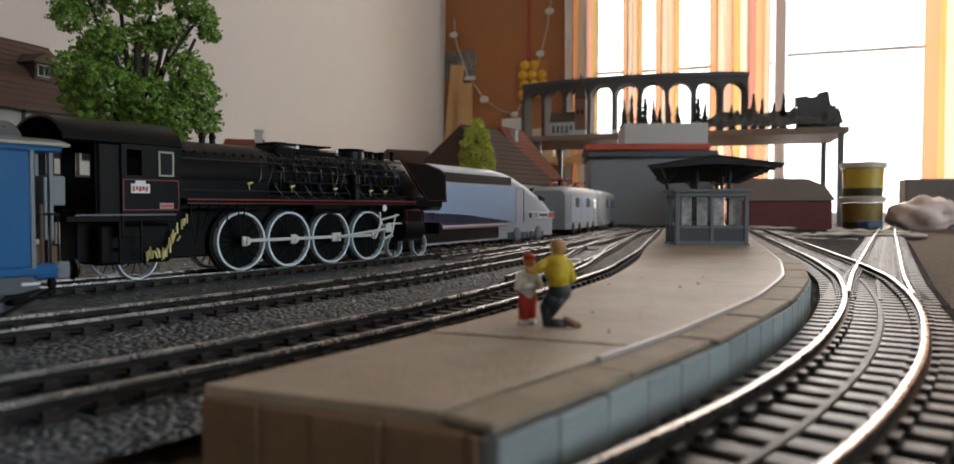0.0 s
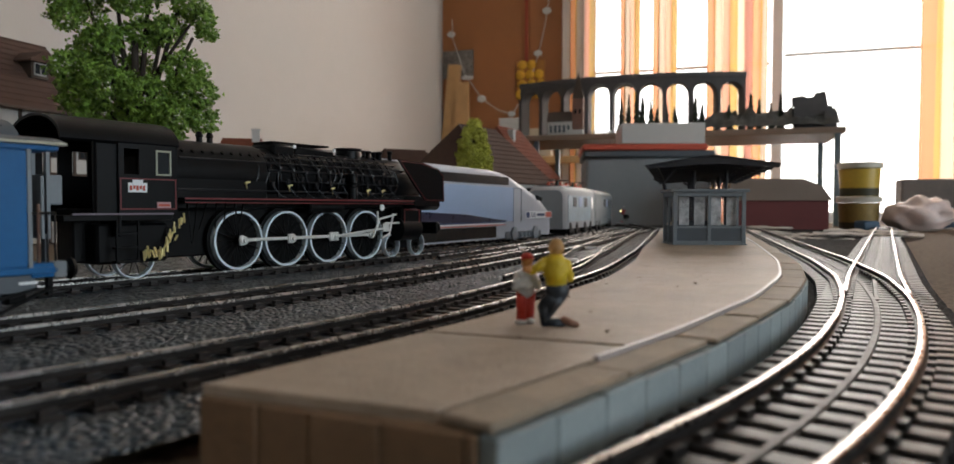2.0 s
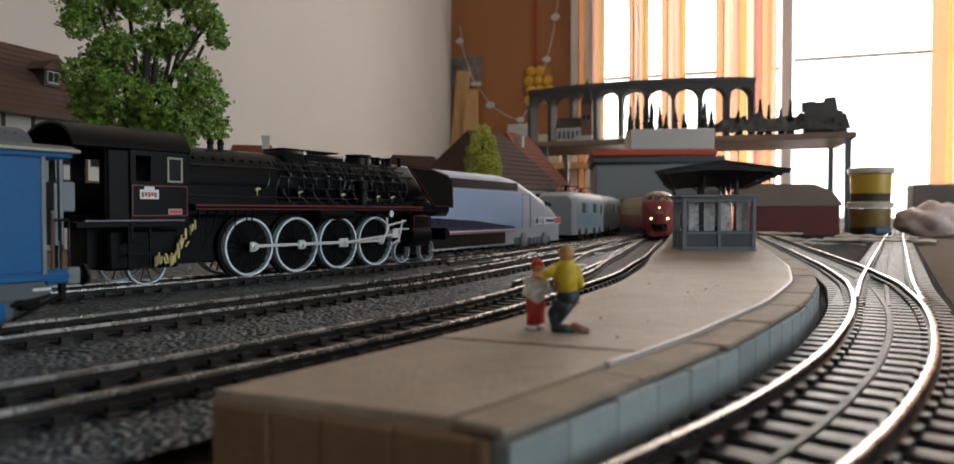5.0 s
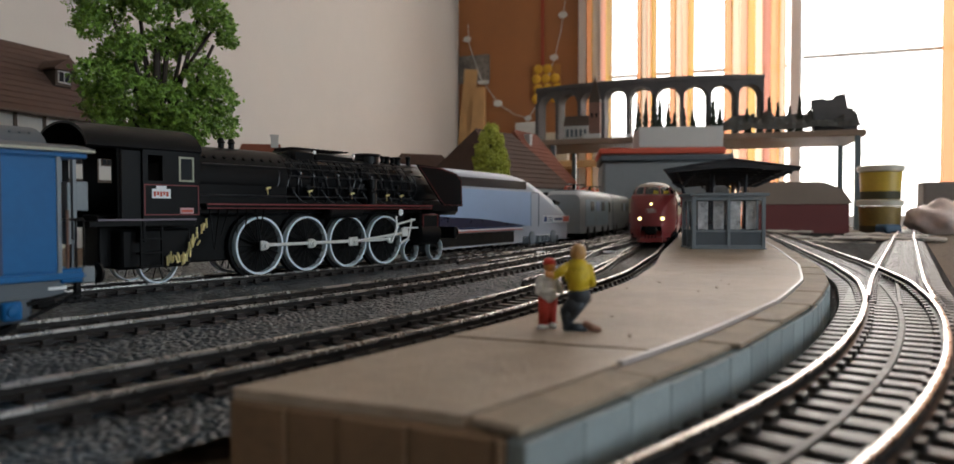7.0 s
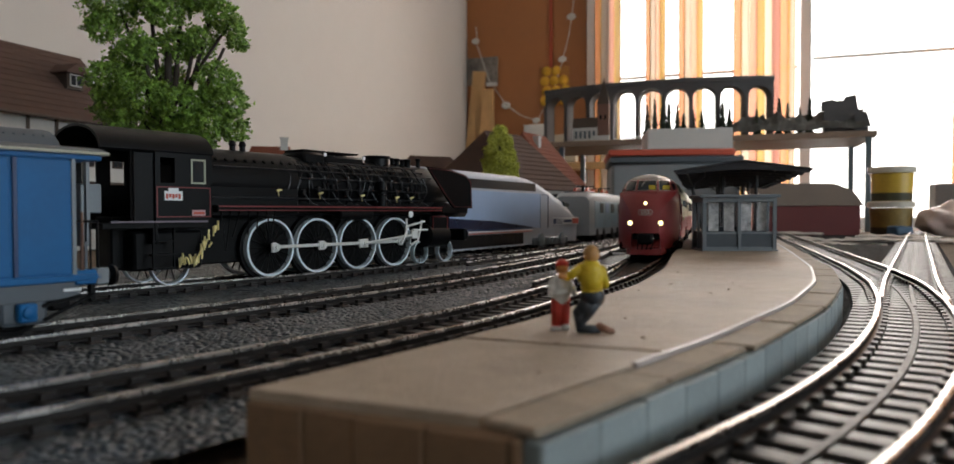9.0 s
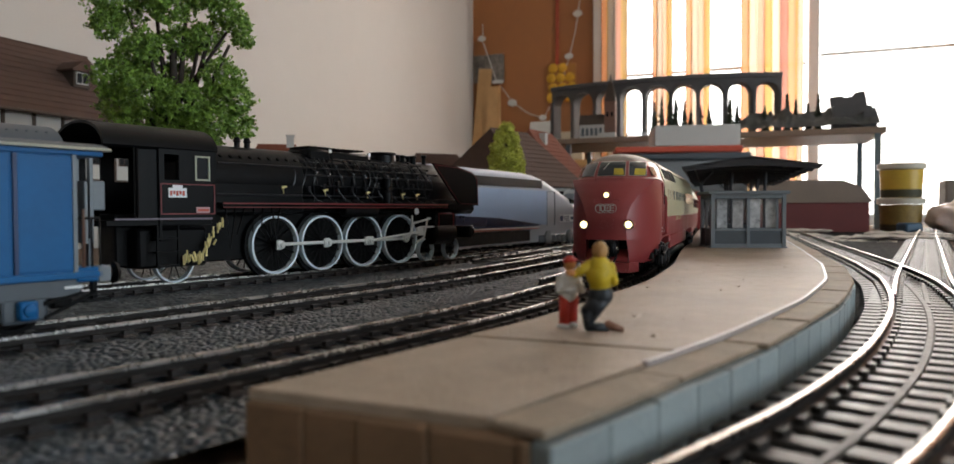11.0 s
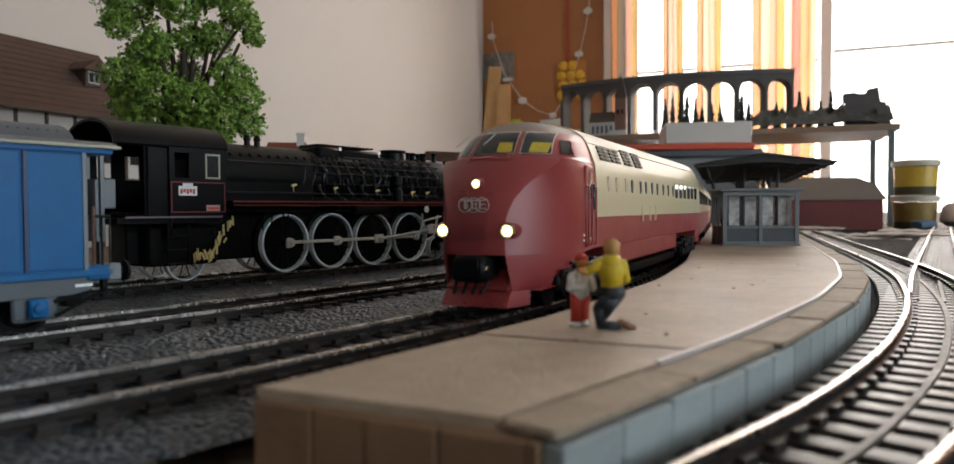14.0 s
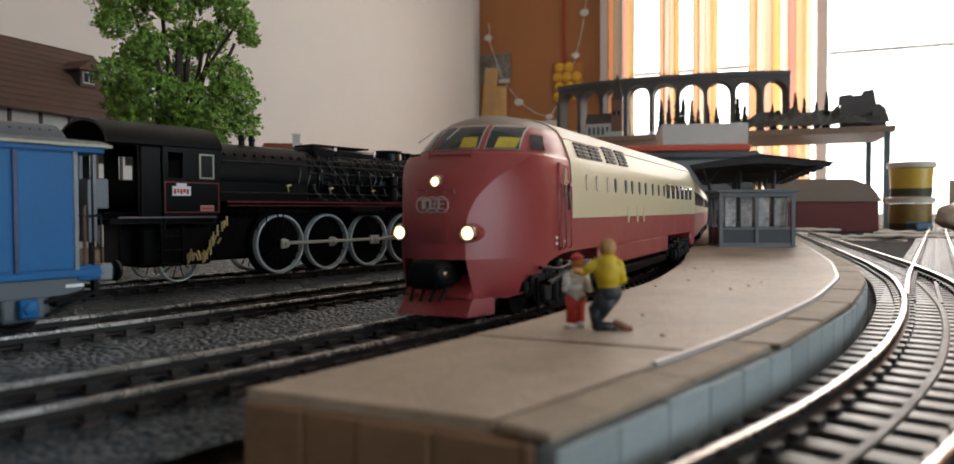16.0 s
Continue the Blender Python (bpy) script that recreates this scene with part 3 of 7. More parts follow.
# ---------------------------------------------------------------- steam locomotive
def wheel(parent, x, y, r, spokes, tyre_mat, side=-1, tw=0.0024):
    """One spoked wheel with its flange; its face looks to the side given."""
    bm = bmesh.new()
    m = pose(x, y, r) @ pose(0, 0, 0, 90)
    rod(bm, (0, 0, -tw / 2), (0, 0, tw / 2 + 0.0006), r * 0.16, 12)
    hub = part("wheel", bm, M_DARK, parent, m=m)
    me = mesh_of(rod(bmesh.new(), (r * 0.12, 0, 0.0003), (r * 0.88, 0, 0.0003), r * 0.026, 5), "spoke", M_DARK)
    for i in range(spokes):
        sp = new("spoke", me)
        sp.parent, sp.matrix_basis = hub, pose(0, 0, 0, 0, 0, 360 * i / spokes)
    bm = bmesh.new()
    n = 40
    prof = [(r * 0.92, -tw / 2), (r * 1.0, -tw / 2), (r * 1.0, tw / 2), (r * 0.925, tw / 2)]
    loft(bm, [[(q * cos(2 * pi * i / n), q * sin(2 * pi * i / n), h) for q, h in prof] for i in range(n + 1)], cap=False)
    bmesh.ops.remove_doubles(bm, verts=bm.verts, dist=1e-6)
    part("tyre", bm, tyre_mat, hub, "white painted tyre" if tyre_mat is M_TYRE else "")
    return hub


LOCO_M = pose(-0.0979, 0.2842, 0, 0, 0, 55.8)
loco = thing("steam_locomotive", LOCO_M, "black steam locomotive model with white wheel rims and red lining", "locomotive")
BZ, BR = 0.0362, 0.0116
bm = bmesh.new()
lathe(bm, [(BR * 1.06, -0.0335), (BR * 1.06, 0.012), (BR, 0.0125), (BR * 0.98, 0.094), (BR * 0.90, 0.112), (BR * 0.6, 0.117)], 36, pose(0, 0, BZ) @ pose(0, 0, 0, 0, 90))
part("boiler", bm, M_BLACK, loco)
bm = boxes((-0.0335, 0.012, -0.0121, 0.0121, 0.023, 0.037), bevel=0.0008)
part("firebox", bm, M_BLACK, loco)
for x in (-0.004, 0.013, 0.028, 0.041, 0.055, 0.068, 0.081):
    bm = bmesh.new()
    lathe(bm, [(BR * 1.005, -0.0005), (BR * 1.035, -0.0004), (BR * 1.035, 0.0004), (BR * 1.005, 0.0005)], 36, pose(x, 0, BZ) @ pose(0, 0, 0, 0, 90))
    part("boiler_band", bm, M_BLACK, loco)
# domes, chimney and top fittings
part("steam_dome", box(boxes((0.0185, 0.0305, -0.0075, 0.0075, BZ + 0.008, BZ + 0.0136), bevel=0.0012), 0.0195, 0.0300, -0.006, 0.006, BZ + 0.0136, BZ + 0.0146, bevel=0.0003), M_BLACK, loco)
part("sand_box", boxes((0.031, 0.0545, -0.0062, 0.0062, BZ + 0.008, BZ + 0.0130), bevel=0.0010), M_BLACK, loco)
for k in range(8):
    part("walkway_bar", rod(bmesh.new(), (0.0315 + 0.0028 * k, -0.0055, BZ + 0.0143), (0.0315 + 0.0028 * k, 0.0055, BZ + 0.0143), 0.00035, 6), M_DARK, loco)
part("chimney", lathe(bmesh.new(), [(0.0058, BZ + 0.009), (0.0056, BZ + 0.0135), (0.0066, BZ + 0.0142), (0.0066, BZ + 0.0148), (0.005, BZ + 0.0149)], 24, pose(0.069, 0, 0)), M_BLACK, loco)
for k, (x, h, r) in enumerate(((0.079, 0.0045, 0.0014), (0.083, 0.0052, 0.0012), (0.0865, 0.0046, 0.0017), (0.0905, 0.005, 0.0016), (0.0945, 0.0054, 0.0012))):
    part("fitting", lathe(bmesh.new(), [(r, BZ + 0.0095), (r * 0.8, BZ + 0.0105 + h * 0.5), (r * 1.25, BZ + 0.0095 + h), (r * 0.7, BZ + 0.0099 + h)], 10, pose(x, (-0.0035, 0.003)[k % 2], 0)), M_BLACK, loco)
for x in (-0.0115, -0.0070):
    part("safety_valve", lathe(bmesh.new(), [(0.0012, BZ + 0.0105), (0.0011, BZ + 0.0138), (0.0015, BZ + 0.0142), (0.0009, BZ + 0.0158)], 10, pose(x, -0.002, 0)), M_BLACK, loco)
for x, y in ((0.0292, -0.0078), (0.0535, -0.0064)):
    part("lamp_plate", boxes((x, x + 0.0014, y, y + 0.0006, BZ + 0.0122, BZ + 0.0136)), M_WHITE, loco, "small white plate")
# pipes along the boiler
pr = random.Random(11)
for k in range(13):
    x = 0.006 + 0.0068 * k + pr.uniform(-0.001, 0.001)
    bm = bmesh.new()
    a0, a1 = radians(pr.uniform(20, 60)), radians(pr.uniform(150, 178))
    ang = [a0 + (a1 - a0) * j / 8 for j in range(9)]
    tube(bm, [(x + 0.002 * sin(j * 0.8 + k), -BR * 1.05 * sin(a), BZ + BR * 1.05 * cos(a)) for j, a in enumerate(ang)], 0.00033)
    part("pipe", bm, M_PIPE, loco)
for z, y, x0, x1 in ((BZ + 0.0052, -0.0113, -0.026, 0.095), (BZ + 0.0075, -0.0098, 0.012, 0.09), (BZ - 0.002, -0.0124, 0.02, 0.09)):
    part("handrail", rod(bmesh.new(), (x0, y, z), (x1, y, z), 0.0003, 6), M_PIPE, loco)
    for k in range(9):
        xx = x0 + (x1 - x0) * k / 8
        part("stanchion", rod(bmesh.new(), (xx, y * 0.9, z - 0.0004), (xx, y * 1.04, z), 0.00035, 6), M_PIPE, loco)
for x, z in ((0.001, 0.0325), (0.022, 0.0318), (0.046, 0.0312), (0.0685, 0.0308), (0.0785, 0.0308)):
    bm = bmesh.new()
    rod(bm, (x, -0.0128, z), (x + 0.0007, -0.0128, z + 0.0012), 0.0004, 6)
    rod(bm, (x - 0.0006, -0.0128, z + 0.0006), (x + 0.0018, -0.0128, z + 0.001), 0.0004, 6)
    rod(bm, (x + 0.0006, -0.0126, z - 0.0016), (x, -0.0128, z + 0.0006), 0.0002, 6)
    part("valve", bm, M_BRASS, loco, "small brass valve")
for i in range(9):
    x = -0.024 + 0.0042 * i
    part("washout_plug", lathe(bmesh.new(), [(0.0008, 0), (0.0008, 0.0005), (0.0004, 0.0006)], 10, pose(x, -0.0096, BZ + 0.0078) @ pose(0, 0, 0, 52)), M_DARK, loco)
for k in range(10):
    x = 0.014 + 0.0078 * k
    part("clack_box", boxes((x - 0.0008, x + 0.0009, -0.0131, -0.0112, BZ - 0.0046 + 0.0012 * (k % 3), BZ - 0.0022 + 0.0012 * (k % 3)), bevel=0.0003), M_PIPE, loco)
    part("feed_pipe", tube(bmesh.new(), [(x, -0.0123, BZ - 0.003), (x + 0.001, -0.0132, BZ - 0.0055), (x + 0.0035, -0.0138, 0.0282), (x + 0.006, -0.0138, 0.0276)], 0.00028), M_PIPE, loco)
part("air_pump", lathe(bmesh.new(), [(0.0021, 0.0275), (0.0021, 0.0325), (0.0012, 0.033), (0.0012, 0.034), (0.0021, 0.0345), (0.0021, 0.0385)], 16, pose(0.0575, -0.0140, 0)), M_BLACK, loco)
part("air_reservoir", lathe(bmesh.new(), [(0.0018, 0), (0.0024, 0.0006), (0.0024, 0.0194), (0.0018, 0.02)], 16, pose(0.031, -0.0135, 0.0240) @ pose(0, 0, 0, 0, 90)), M_DARK, loco)
for k in range(11):
    x = 0.0155 + 0.0068 * k
    part("elbow_pipe", tube(bmesh.new(), [(x, -0.0085, BZ + 0.0092), (x + 0.0006, -0.0106, BZ + 0.0066), (x + 0.0026, -0.0119, BZ + 0.0030 - 0.0006 * (k % 3)), (x + 0.0028, -0.0127, BZ - 0.0020)], 0.00042), M_PIPE, loco)
    part("union", lathe(bmesh.new(), [(0.0007, 0), (0.0008, 0.0004), (0.0007, 0.0012)], 8, pose(x + 0.0026, -0.0122, BZ + 0.0026 - 0.0006 * (k % 3))), M_PIPE, loco)
for z, y, x0, x1 in ((BZ + 0.0022, -0.0122, 0.012, 0.088), (BZ - 0.0060, -0.0124, -0.029, 0.086), (BZ + 0.0092, -0.0088, 0.030, 0.086)):
    part("conduit", rod(bmesh.new(), (x0, y, z), (x1, y, z), 0.0004, 6), M_PIPE, loco)
# running plate
part("running_board", boxes((-0.028, 0.098, -0.0162, 0.0162, 0.0262, 0.0273), bevel=0.0002), M_BLACK, loco)
part("lining", boxes((-0.0275, 0.0975, -0.01645, -0.0162, 0.02665, 0.0272)), M_REDLINE, loco, "thin dark red line")
part("lower_lining", boxes((-0.0275, 0.0975, -0.0164, -0.0162, 0.0254, 0.0257)), M_REDLINE, loco)
part("valance", boxes((-0.0275, 0.0975, -0.0160, -0.0154, 0.0252, 0.0262)), M_BLACK, loco)
part("frame", boxes((-0.06, 0.118, -0.0052, 0.0052, 0.006, 0.0235), bevel=0.0005), M_DARK, loco)
# dark box added to block the bright wall showing between frame and boiler
part("ash_pan", boxes((-0.030, 0.112, -0.0092, 0.0092, 0.0236, 0.0300), bevel=0.0005), M_DARK, loco)
# cab
bm = bmesh.new()
arc = [(-0.0166, 0.0448)] + [(-0.0166 * cos(a), 0.0448 + 0.0082 * sin(a)) for a in np.linspace(0.15, pi - 0.15, 15)] + [(0.0166, 0.0448)]
inn = [(y * 0.95, z - 0.0008) for y, z in arc[::-1]]
prism(bm, arc + inn, "x", -0.0690, -0.0297)
part("cab_roof", bm, M_BLACK, loco)
bm = boxes((-0.0312, -0.0302, -0.0162, 0.0162, 0.022, 0.0462), (-0.0511, -0.0500, -0.016, 0.016, 0.0145, 0.0225), bevel=0.0002)
part("cab_front", bm, M_BLACK, loco)
for s in (-1, 1):
    y0, y1 = sorted((s * 0.0162, s * 0.0155))
    for nm, b_ in (("lower_cab_panel", (-0.0510, -0.0302, y0, y1, 0.022, 0.0345)), ("cab_cornice", (-0.0510, -0.0302, y0, y1, 0.0428, 0.0464)), ("cab_post", (-0.0510, -0.0492, y0, y1, 0.0345, 0.0428)),
                   ("cab_post", (-0.0440, -0.0380, y0, y1, 0.0345, 0.0428)), ("cab_post", (-0.0330, -0.0302, y0, y1, 0.0345, 0.0428))):
        part(nm, boxes(b_), M_BLACK, loco)
    if s > 0:
        for nm, b_ in (("lower_cab_panel", (-0.0690, -0.0510, y0, y1, 0.0205, 0.0345)), ("cab_cornice", (-0.0690, -0.0510, y0, y1, 0.0428, 0.0464)), ("cab_post", (-0.0690, -0.0670, y0, y1, 0.0345, 0.0428)),
                       ("cab_post", (-0.0620, -0.0590, y0, y1, 0.0345, 0.0428)), ("cab_post", (-0.0540, -0.0510, y0, y1, 0.0345, 0.0428))):
            part(nm, boxes(b_), M_BLACK, loco)
    else:
        part("cab_door", boxes((-0.0575, -0.0510, y0 + 0.001, y1 + 0.001, 0.0205, 0.0464)), M_BLACK, loco)
    yo = s * 0.0164
    bm = bmesh.new()
    for x0, x1, z0, z1 in ((-0.0382, -0.0326, 0.0344, 0.0350), (-0.0382, -0.0326, 0.0422, 0.0428), (-0.0382, -0.0376, 0.0350, 0.0422), (-0.0332, -0.0326, 0.0350, 0.0422)):
        box(bm, x0, x1, min(yo, yo - s * 0.0006), max(yo, yo - s * 0.0006), z0, z1)
    part("window_frame", bm, mat("pale_window_rim", (0.36, 0.38, 0.28), 0.4) if s < 0 else M_BRASS, loco, "pale window rim")
    part("cab_pane", boxes((-0.0380, -0.0330, s * 0.0159 - 0.0001, s * 0.0159 + 0.0001, 0.0347, 0.0426)), M_TRAINGLASS, loco)
bm = bmesh.new()
for x0, x1, z0, z1 in ((-0.0507, -0.0308, 0.0329, 0.0333), (-0.0507, -0.0308, 0.0231, 0.0235), (-0.0507, -0.0503, 0.0235, 0.0329), (-0.0312, -0.0308, 0.0235, 0.0329)):
    box(bm, x0, x1, -0.0164, -0.0162, z0, z1)
part("panel_lining", bm, M_REDLINE, loco, "red lined cab panel")
plate = part("crest_plate", boxes((-0.0480, -0.0415, -0.0165, -0.0162, 0.0287, 0.0318), (-0.0465, -0.0430, -0.0165, -0.0162, 0.0318, 0.0328)), M_WHITE, loco, "white and red plate")
for k in range(5):
    part("red_bar", boxes((-0.0475 + 0.0011 * k, -0.0468 + 0.0011 * k, -0.0167, -0.0165, 0.0293 + 0.0004 * (k % 2), 0.0309)), M_REDLID, plate)
plate = part("number_plate", boxes((-0.0380, -0.0330, -0.0165, -0.0162, 0.0236, 0.0256)), mat("pale_pink_plate", (0.55, 0.30, 0.30), 0.5), loco, "small pale red plate")
part("plate_bar", boxes((-0.0375, -0.0335, -0.0167, -0.0165, 0.0242, 0.0249)), M_REDLID, plate)
part("cab_step_rail", boxes((-0.066, -0.0323, -0.0170, -0.0162, 0.0214, 0.0220)), mat("mauve_step_edge", (0.16, 0.13, 0.16), 0.5), loco)
part("cab_floor", boxes((-0.068, -0.0317, -0.0155, 0.0155, 0.0195, 0.0214), bevel=0.0002), M_DARK, loco)
part("backhead", boxes((-0.0410, -0.0330, -0.010, 0.010, 0.0214, 0.042), bevel=0.001), M_DARK, loco)
for x in (-0.0510, -0.0500):
    part("cab_pillar", rod(bmesh.new(), (x - 0.008, -0.0158, 0.0214), (x - 0.008, -0.0158, 0.0464), 0.0003, 6), M_DARK, loco)
for z in (0.006, 0.0105, 0.015):
    part("step", boxes((-0.052, -0.044, -0.016, -0.0135, z, z + 0.0006)), M_DARK, loco)
for x in (-0.0518, -0.0445):
    part("step_hanger", boxes((x, x + 0.0006, -0.0158, -0.0150, 0.006, 0.0195)), M_DARK, loco)
# brass coloured bundle under the cab
br = random.Random(4)
bund = bmesh.new()
for k in range(34):
    u = k / 33
    c = Vector((-0.0415 + 0.0135 * u, -0.0150, 0.0088 + (0.0 if u < 0.45 else 0.0105 * (u - 0.45) / 0.55)))
    c += Vector((br.uniform(-0.0008, 0.0008), br.uniform(-0.001, 0.001), br.uniform(-0.0012, 0.0012)))
    dv = Vector((br.uniform(-0.0004, 0.0004), br.uniform(-0.0004, 0.0004), br.choice((-1, 1)) * br.uniform(0.0008, 0.0018)))
    rod(bund, c - dv, c + dv, 0.00035, 5)
part("injector_pipework", bund, M_BRASS, loco, "bright brass pipe fittings", smooth=False)
# wheels and rods
for x, r, sp in ((-0.042, 0.0072, 10), (0, 0.0112, 18), (0.0236, 0.0112, 18), (0.0472, 0.0112, 18), (0.0708, 0.0112, 18), (0.0893, 0.0054, 8), (0.1084, 0.0056, 8)):
    for y in (-0.0086, 0.0086):
        wheel(loco, x, y, r, sp, M_TYRE)
for x in (0, 0.0236, 0.0472, 0.0708):
    part("splasher", lathe(bmesh.new(), [(0.0128, -0.001), (0.0128, 0.001), (0.0122, 0.001)], 30, pose(x, -0.0065, 0.0112) @ pose(0, 0, 0, 90)), M_DARK, loco)
bm = boxes((-0.0004, 0.0715, -0.0128, -0.0120, 0.0108, 0.0121), bevel=0.0002)
part("coupling_rod", bm, M_RODS, loco, "bright metal coupling rod")
for x in (-0.0002, 0.0238, 0.0474, 0.071):
    part("rod_end", lathe(bmesh.new(), [(0.0017, -0.0007), (0.0017, 0.0005), (0.0009, 0.0008), (0.0009, 0.0014)], 14, pose(x, -0.0128, 0.0113) @ pose(0, 0, 0, 90)), M_RODS, loco)
for x0, x1 in ((-0.0022, 0.0), (0.0215, 0.0246), (0.0445, 0.05)):
    part("rod_bracket", boxes((x0, x1, -0.0131, -0.0121, 0.0094, 0.0132), bevel=0.0003), M_RODS, loco)
part("connecting_rod", rod(bmesh.new(), (0.0474, -0.0140, 0.0114), (0.079, -0.0140, 0.0142), 0.0006, 8), M_RODS, loco)
part("crosshead", boxes((0.077, 0.0815, -0.0148, -0.0132, 0.0125, 0.0165), bevel=0.0004), M_RODS, loco)
for a, b in (((0.0708, -0.0145, 0.0114), (0.0745, -0.0145, 0.0185)), ((0.0745, -0.0145, 0.0185), (0.0865, -0.0145, 0.0205)), ((0.0845, -0.0145, 0.021), (0.0815, -0.0145, 0.0115)),
             ((0.078, -0.0145, 0.0165), (0.089, -0.0145, 0.0165)), ((0.0815, -0.0145, 0.0115), (0.076, -0.0145, 0.0095)), ((0.0735, -0.0143, 0.0145), (0.0735, -0.0143, 0.022))):
    part("valve_gear_link", rod(bmesh.new(), a, b, 0.0005, 7), M_RODS, loco)
part("cylinder", lathe(bmesh.new(), [(0.0052, 0.0), (0.0056, 0.0003), (0.0056, 0.0145), (0.0052, 0.0148)], 24, pose(0.0885, -0.0120, 0.0135) @ pose(0, 0, 0, 0, 90)), M_BLACK, loco)
part("valve_chest", boxes((0.0895, 0.1025, -0.0162, -0.008, 0.0155, 0.0235), bevel=0.0012), M_BLACK, loco)
bm = bmesh.new()
for x0, x1, z0, z1 in ((0.0902, 0.1018, 0.0226, 0.0229), (0.0902, 0.1018, 0.016, 0.0163), (0.0902, 0.0905, 0.0163, 0.0226), (0.1015, 0.1018, 0.0163, 0.0226)):
    box(bm, x0, x1, -0.0166, -0.0162, z0, z1)
part("cylinder_lining", bm, M_REDLINE, loco, "red lined cylinder cover")
part("reverser_disc", lathe(bmesh.new(), [(0.0015, 0), (0.0015, 0.0004), (0.0010, 0.0004)], 16, pose(0.0745, -0.0160, 0.0238) @ pose(0, 0, 0, 90)), M_WHITE, loco)
# smoke deflectors and front
defl = [(0.0868, 0.0466), (0.105, 0.0460), (0.118, 0.0436), (0.1225, 0.0405), (0.1232, 0.0268), (0.1080, 0.0268), (0.1050, 0.0290)]
for s in (-1, 1):
    bm = bmesh.new()
    prism(bm, defl, "y", s * 0.0158, s * 0.0150)
    part("smoke_deflector", bm, M_BLACK, loco)
ctr = Vector((sum(p[0] for p in defl) / 7, 0, sum(p[1] for p in defl) / 7))
bm = bmesh.new()
for a, b in zip(defl, defl[1:] + defl[:1]):
    A, B = [Vector((ctr.x + (p[0] - ctr.x) * 0.94, -0.0159, ctr.z + (p[1] - ctr.z) * 0.93)) for p in (a, b)]
    rod(bm, A, B, 0.00014, 5)
part("deflector_lining", bm, M_REDLINE, loco)
part("smokebox_skirt", boxes((0.098, 0.1225, -0.0148, 0.0148, 0.0225, 0.0295), bevel=0.002), M_BLACK, loco)
part("buffer_beam", boxes((0.1165, 0.1190, -0.0155, 0.0155, 0.0105, 0.0165), bevel=0.0004), M_BLACK, loco)
for y in (-0.010, 0.010):
    part("buffer", lathe(bmesh.new(), [(0.0015, 0), (0.0012, 0.004), (0.0028, 0.0044), (0.0026, 0.0052)], 14, pose(0.1190, y, 0.0135) @ pose(0, 0, 0, 0, 90)), M_DARK, loco)
part("bogie_frame", boxes((0.084, 0.114, -0.0062, 0.0062, 0.0035, 0.0095), bevel=0.0006), M_DARK, loco)
part("trailing_frame", boxes((-0.056, -0.031, -0.0118, 0.0118, 0.0055, 0.0185), bevel=0.0008), M_DARK, loco)
for k in range(7):
    a = (-0.024 + 0.004 * k, -0.0125, 0.0255)
    part("drain_pipe", rod(bmesh.new(), a, (a[0] + pr.uniform(-0.004, 0.004), -0.0125, pr.uniform(0.008, 0.018)), 0.00028, 5), M_DARK, loco)

# tender behind the cab
tend = thing("tender", LOCO_M, "dark grey tender coupled behind the black steam locomotive", "tender")
part("tank", boxes((-0.185, -0.0765, -0.0158, 0.0158, 0.016, 0.0405), bevel=0.001), M_GREYDK, tend)
bm = bmesh.new()
prism(bm, [(-0.0150, 0.0405)] + [(-0.0150 * cos(a), 0.0405 + 0.0095 * sin(a)) for a in np.linspace(0.1, pi - 0.1, 13)] + [(0.0150, 0.0405)], "x", -0.185, -0.079)
part("coal_cover", bm, M_GREYDK, tend)
for i in range(40):
    part("rivet", lathe(bmesh.new(), [(0.0004, 0), (0.0003, 0.0003)], 6, pose(-0.184 + 0.0026 * i, -0.011, 0.0472) @ pose(0, 0, 0, 40)), M_GREYDK, tend)
part("front_bulkhead", boxes((-0.0725, -0.0715, -0.0152, 0.0152, 0.0145, 0.0335), (-0.0725, -0.0715, -0.0152, -0.0135, 0.0335, 0.043), (-0.0725, -0.0715, -0.0065, -0.0035, 0.0335, 0.043),
                             (-0.0725, -0.0715, 0.004, 0.007, 0.0335, 0.043), (-0.0725, -0.0715, 0.0135, 0.0152, 0.0335, 0.043)), M_GREYPL, tend)
part("locker", boxes((-0.0715, -0.0675, -0.0145, -0.0055, 0.0245, 0.0335), bevel=0.0004), M_GREYPL, tend, "grey locker")
part("side_rail", boxes((-0.0745, -0.0735, -0.016, -0.0148, 0.0145, 0.033), bevel=0.0002), M_GREYPL, tend)
part("tender_step", boxes((-0.0785, -0.072, -0.0158, -0.0128, 0.006, 0.0075), (-0.0780, -0.0772, -0.0158, -0.0135, 0.0075, 0.016), (-0.0735, -0.0727, -0.0158, -0.0135, 0.0075, 0.016)), M_GREYDK, tend)
part("tender_frame", boxes((-0.184, -0.077, -0.011, 0.011, 0.006, 0.016), bevel=0.0006), M_DARK, tend)
for x in (-0.09, -0.112, -0.15, -0.172):
    for y in (-0.0086, 0.0086):
        wheel(tend, x, y, 0.0066, 9, M_DARK)

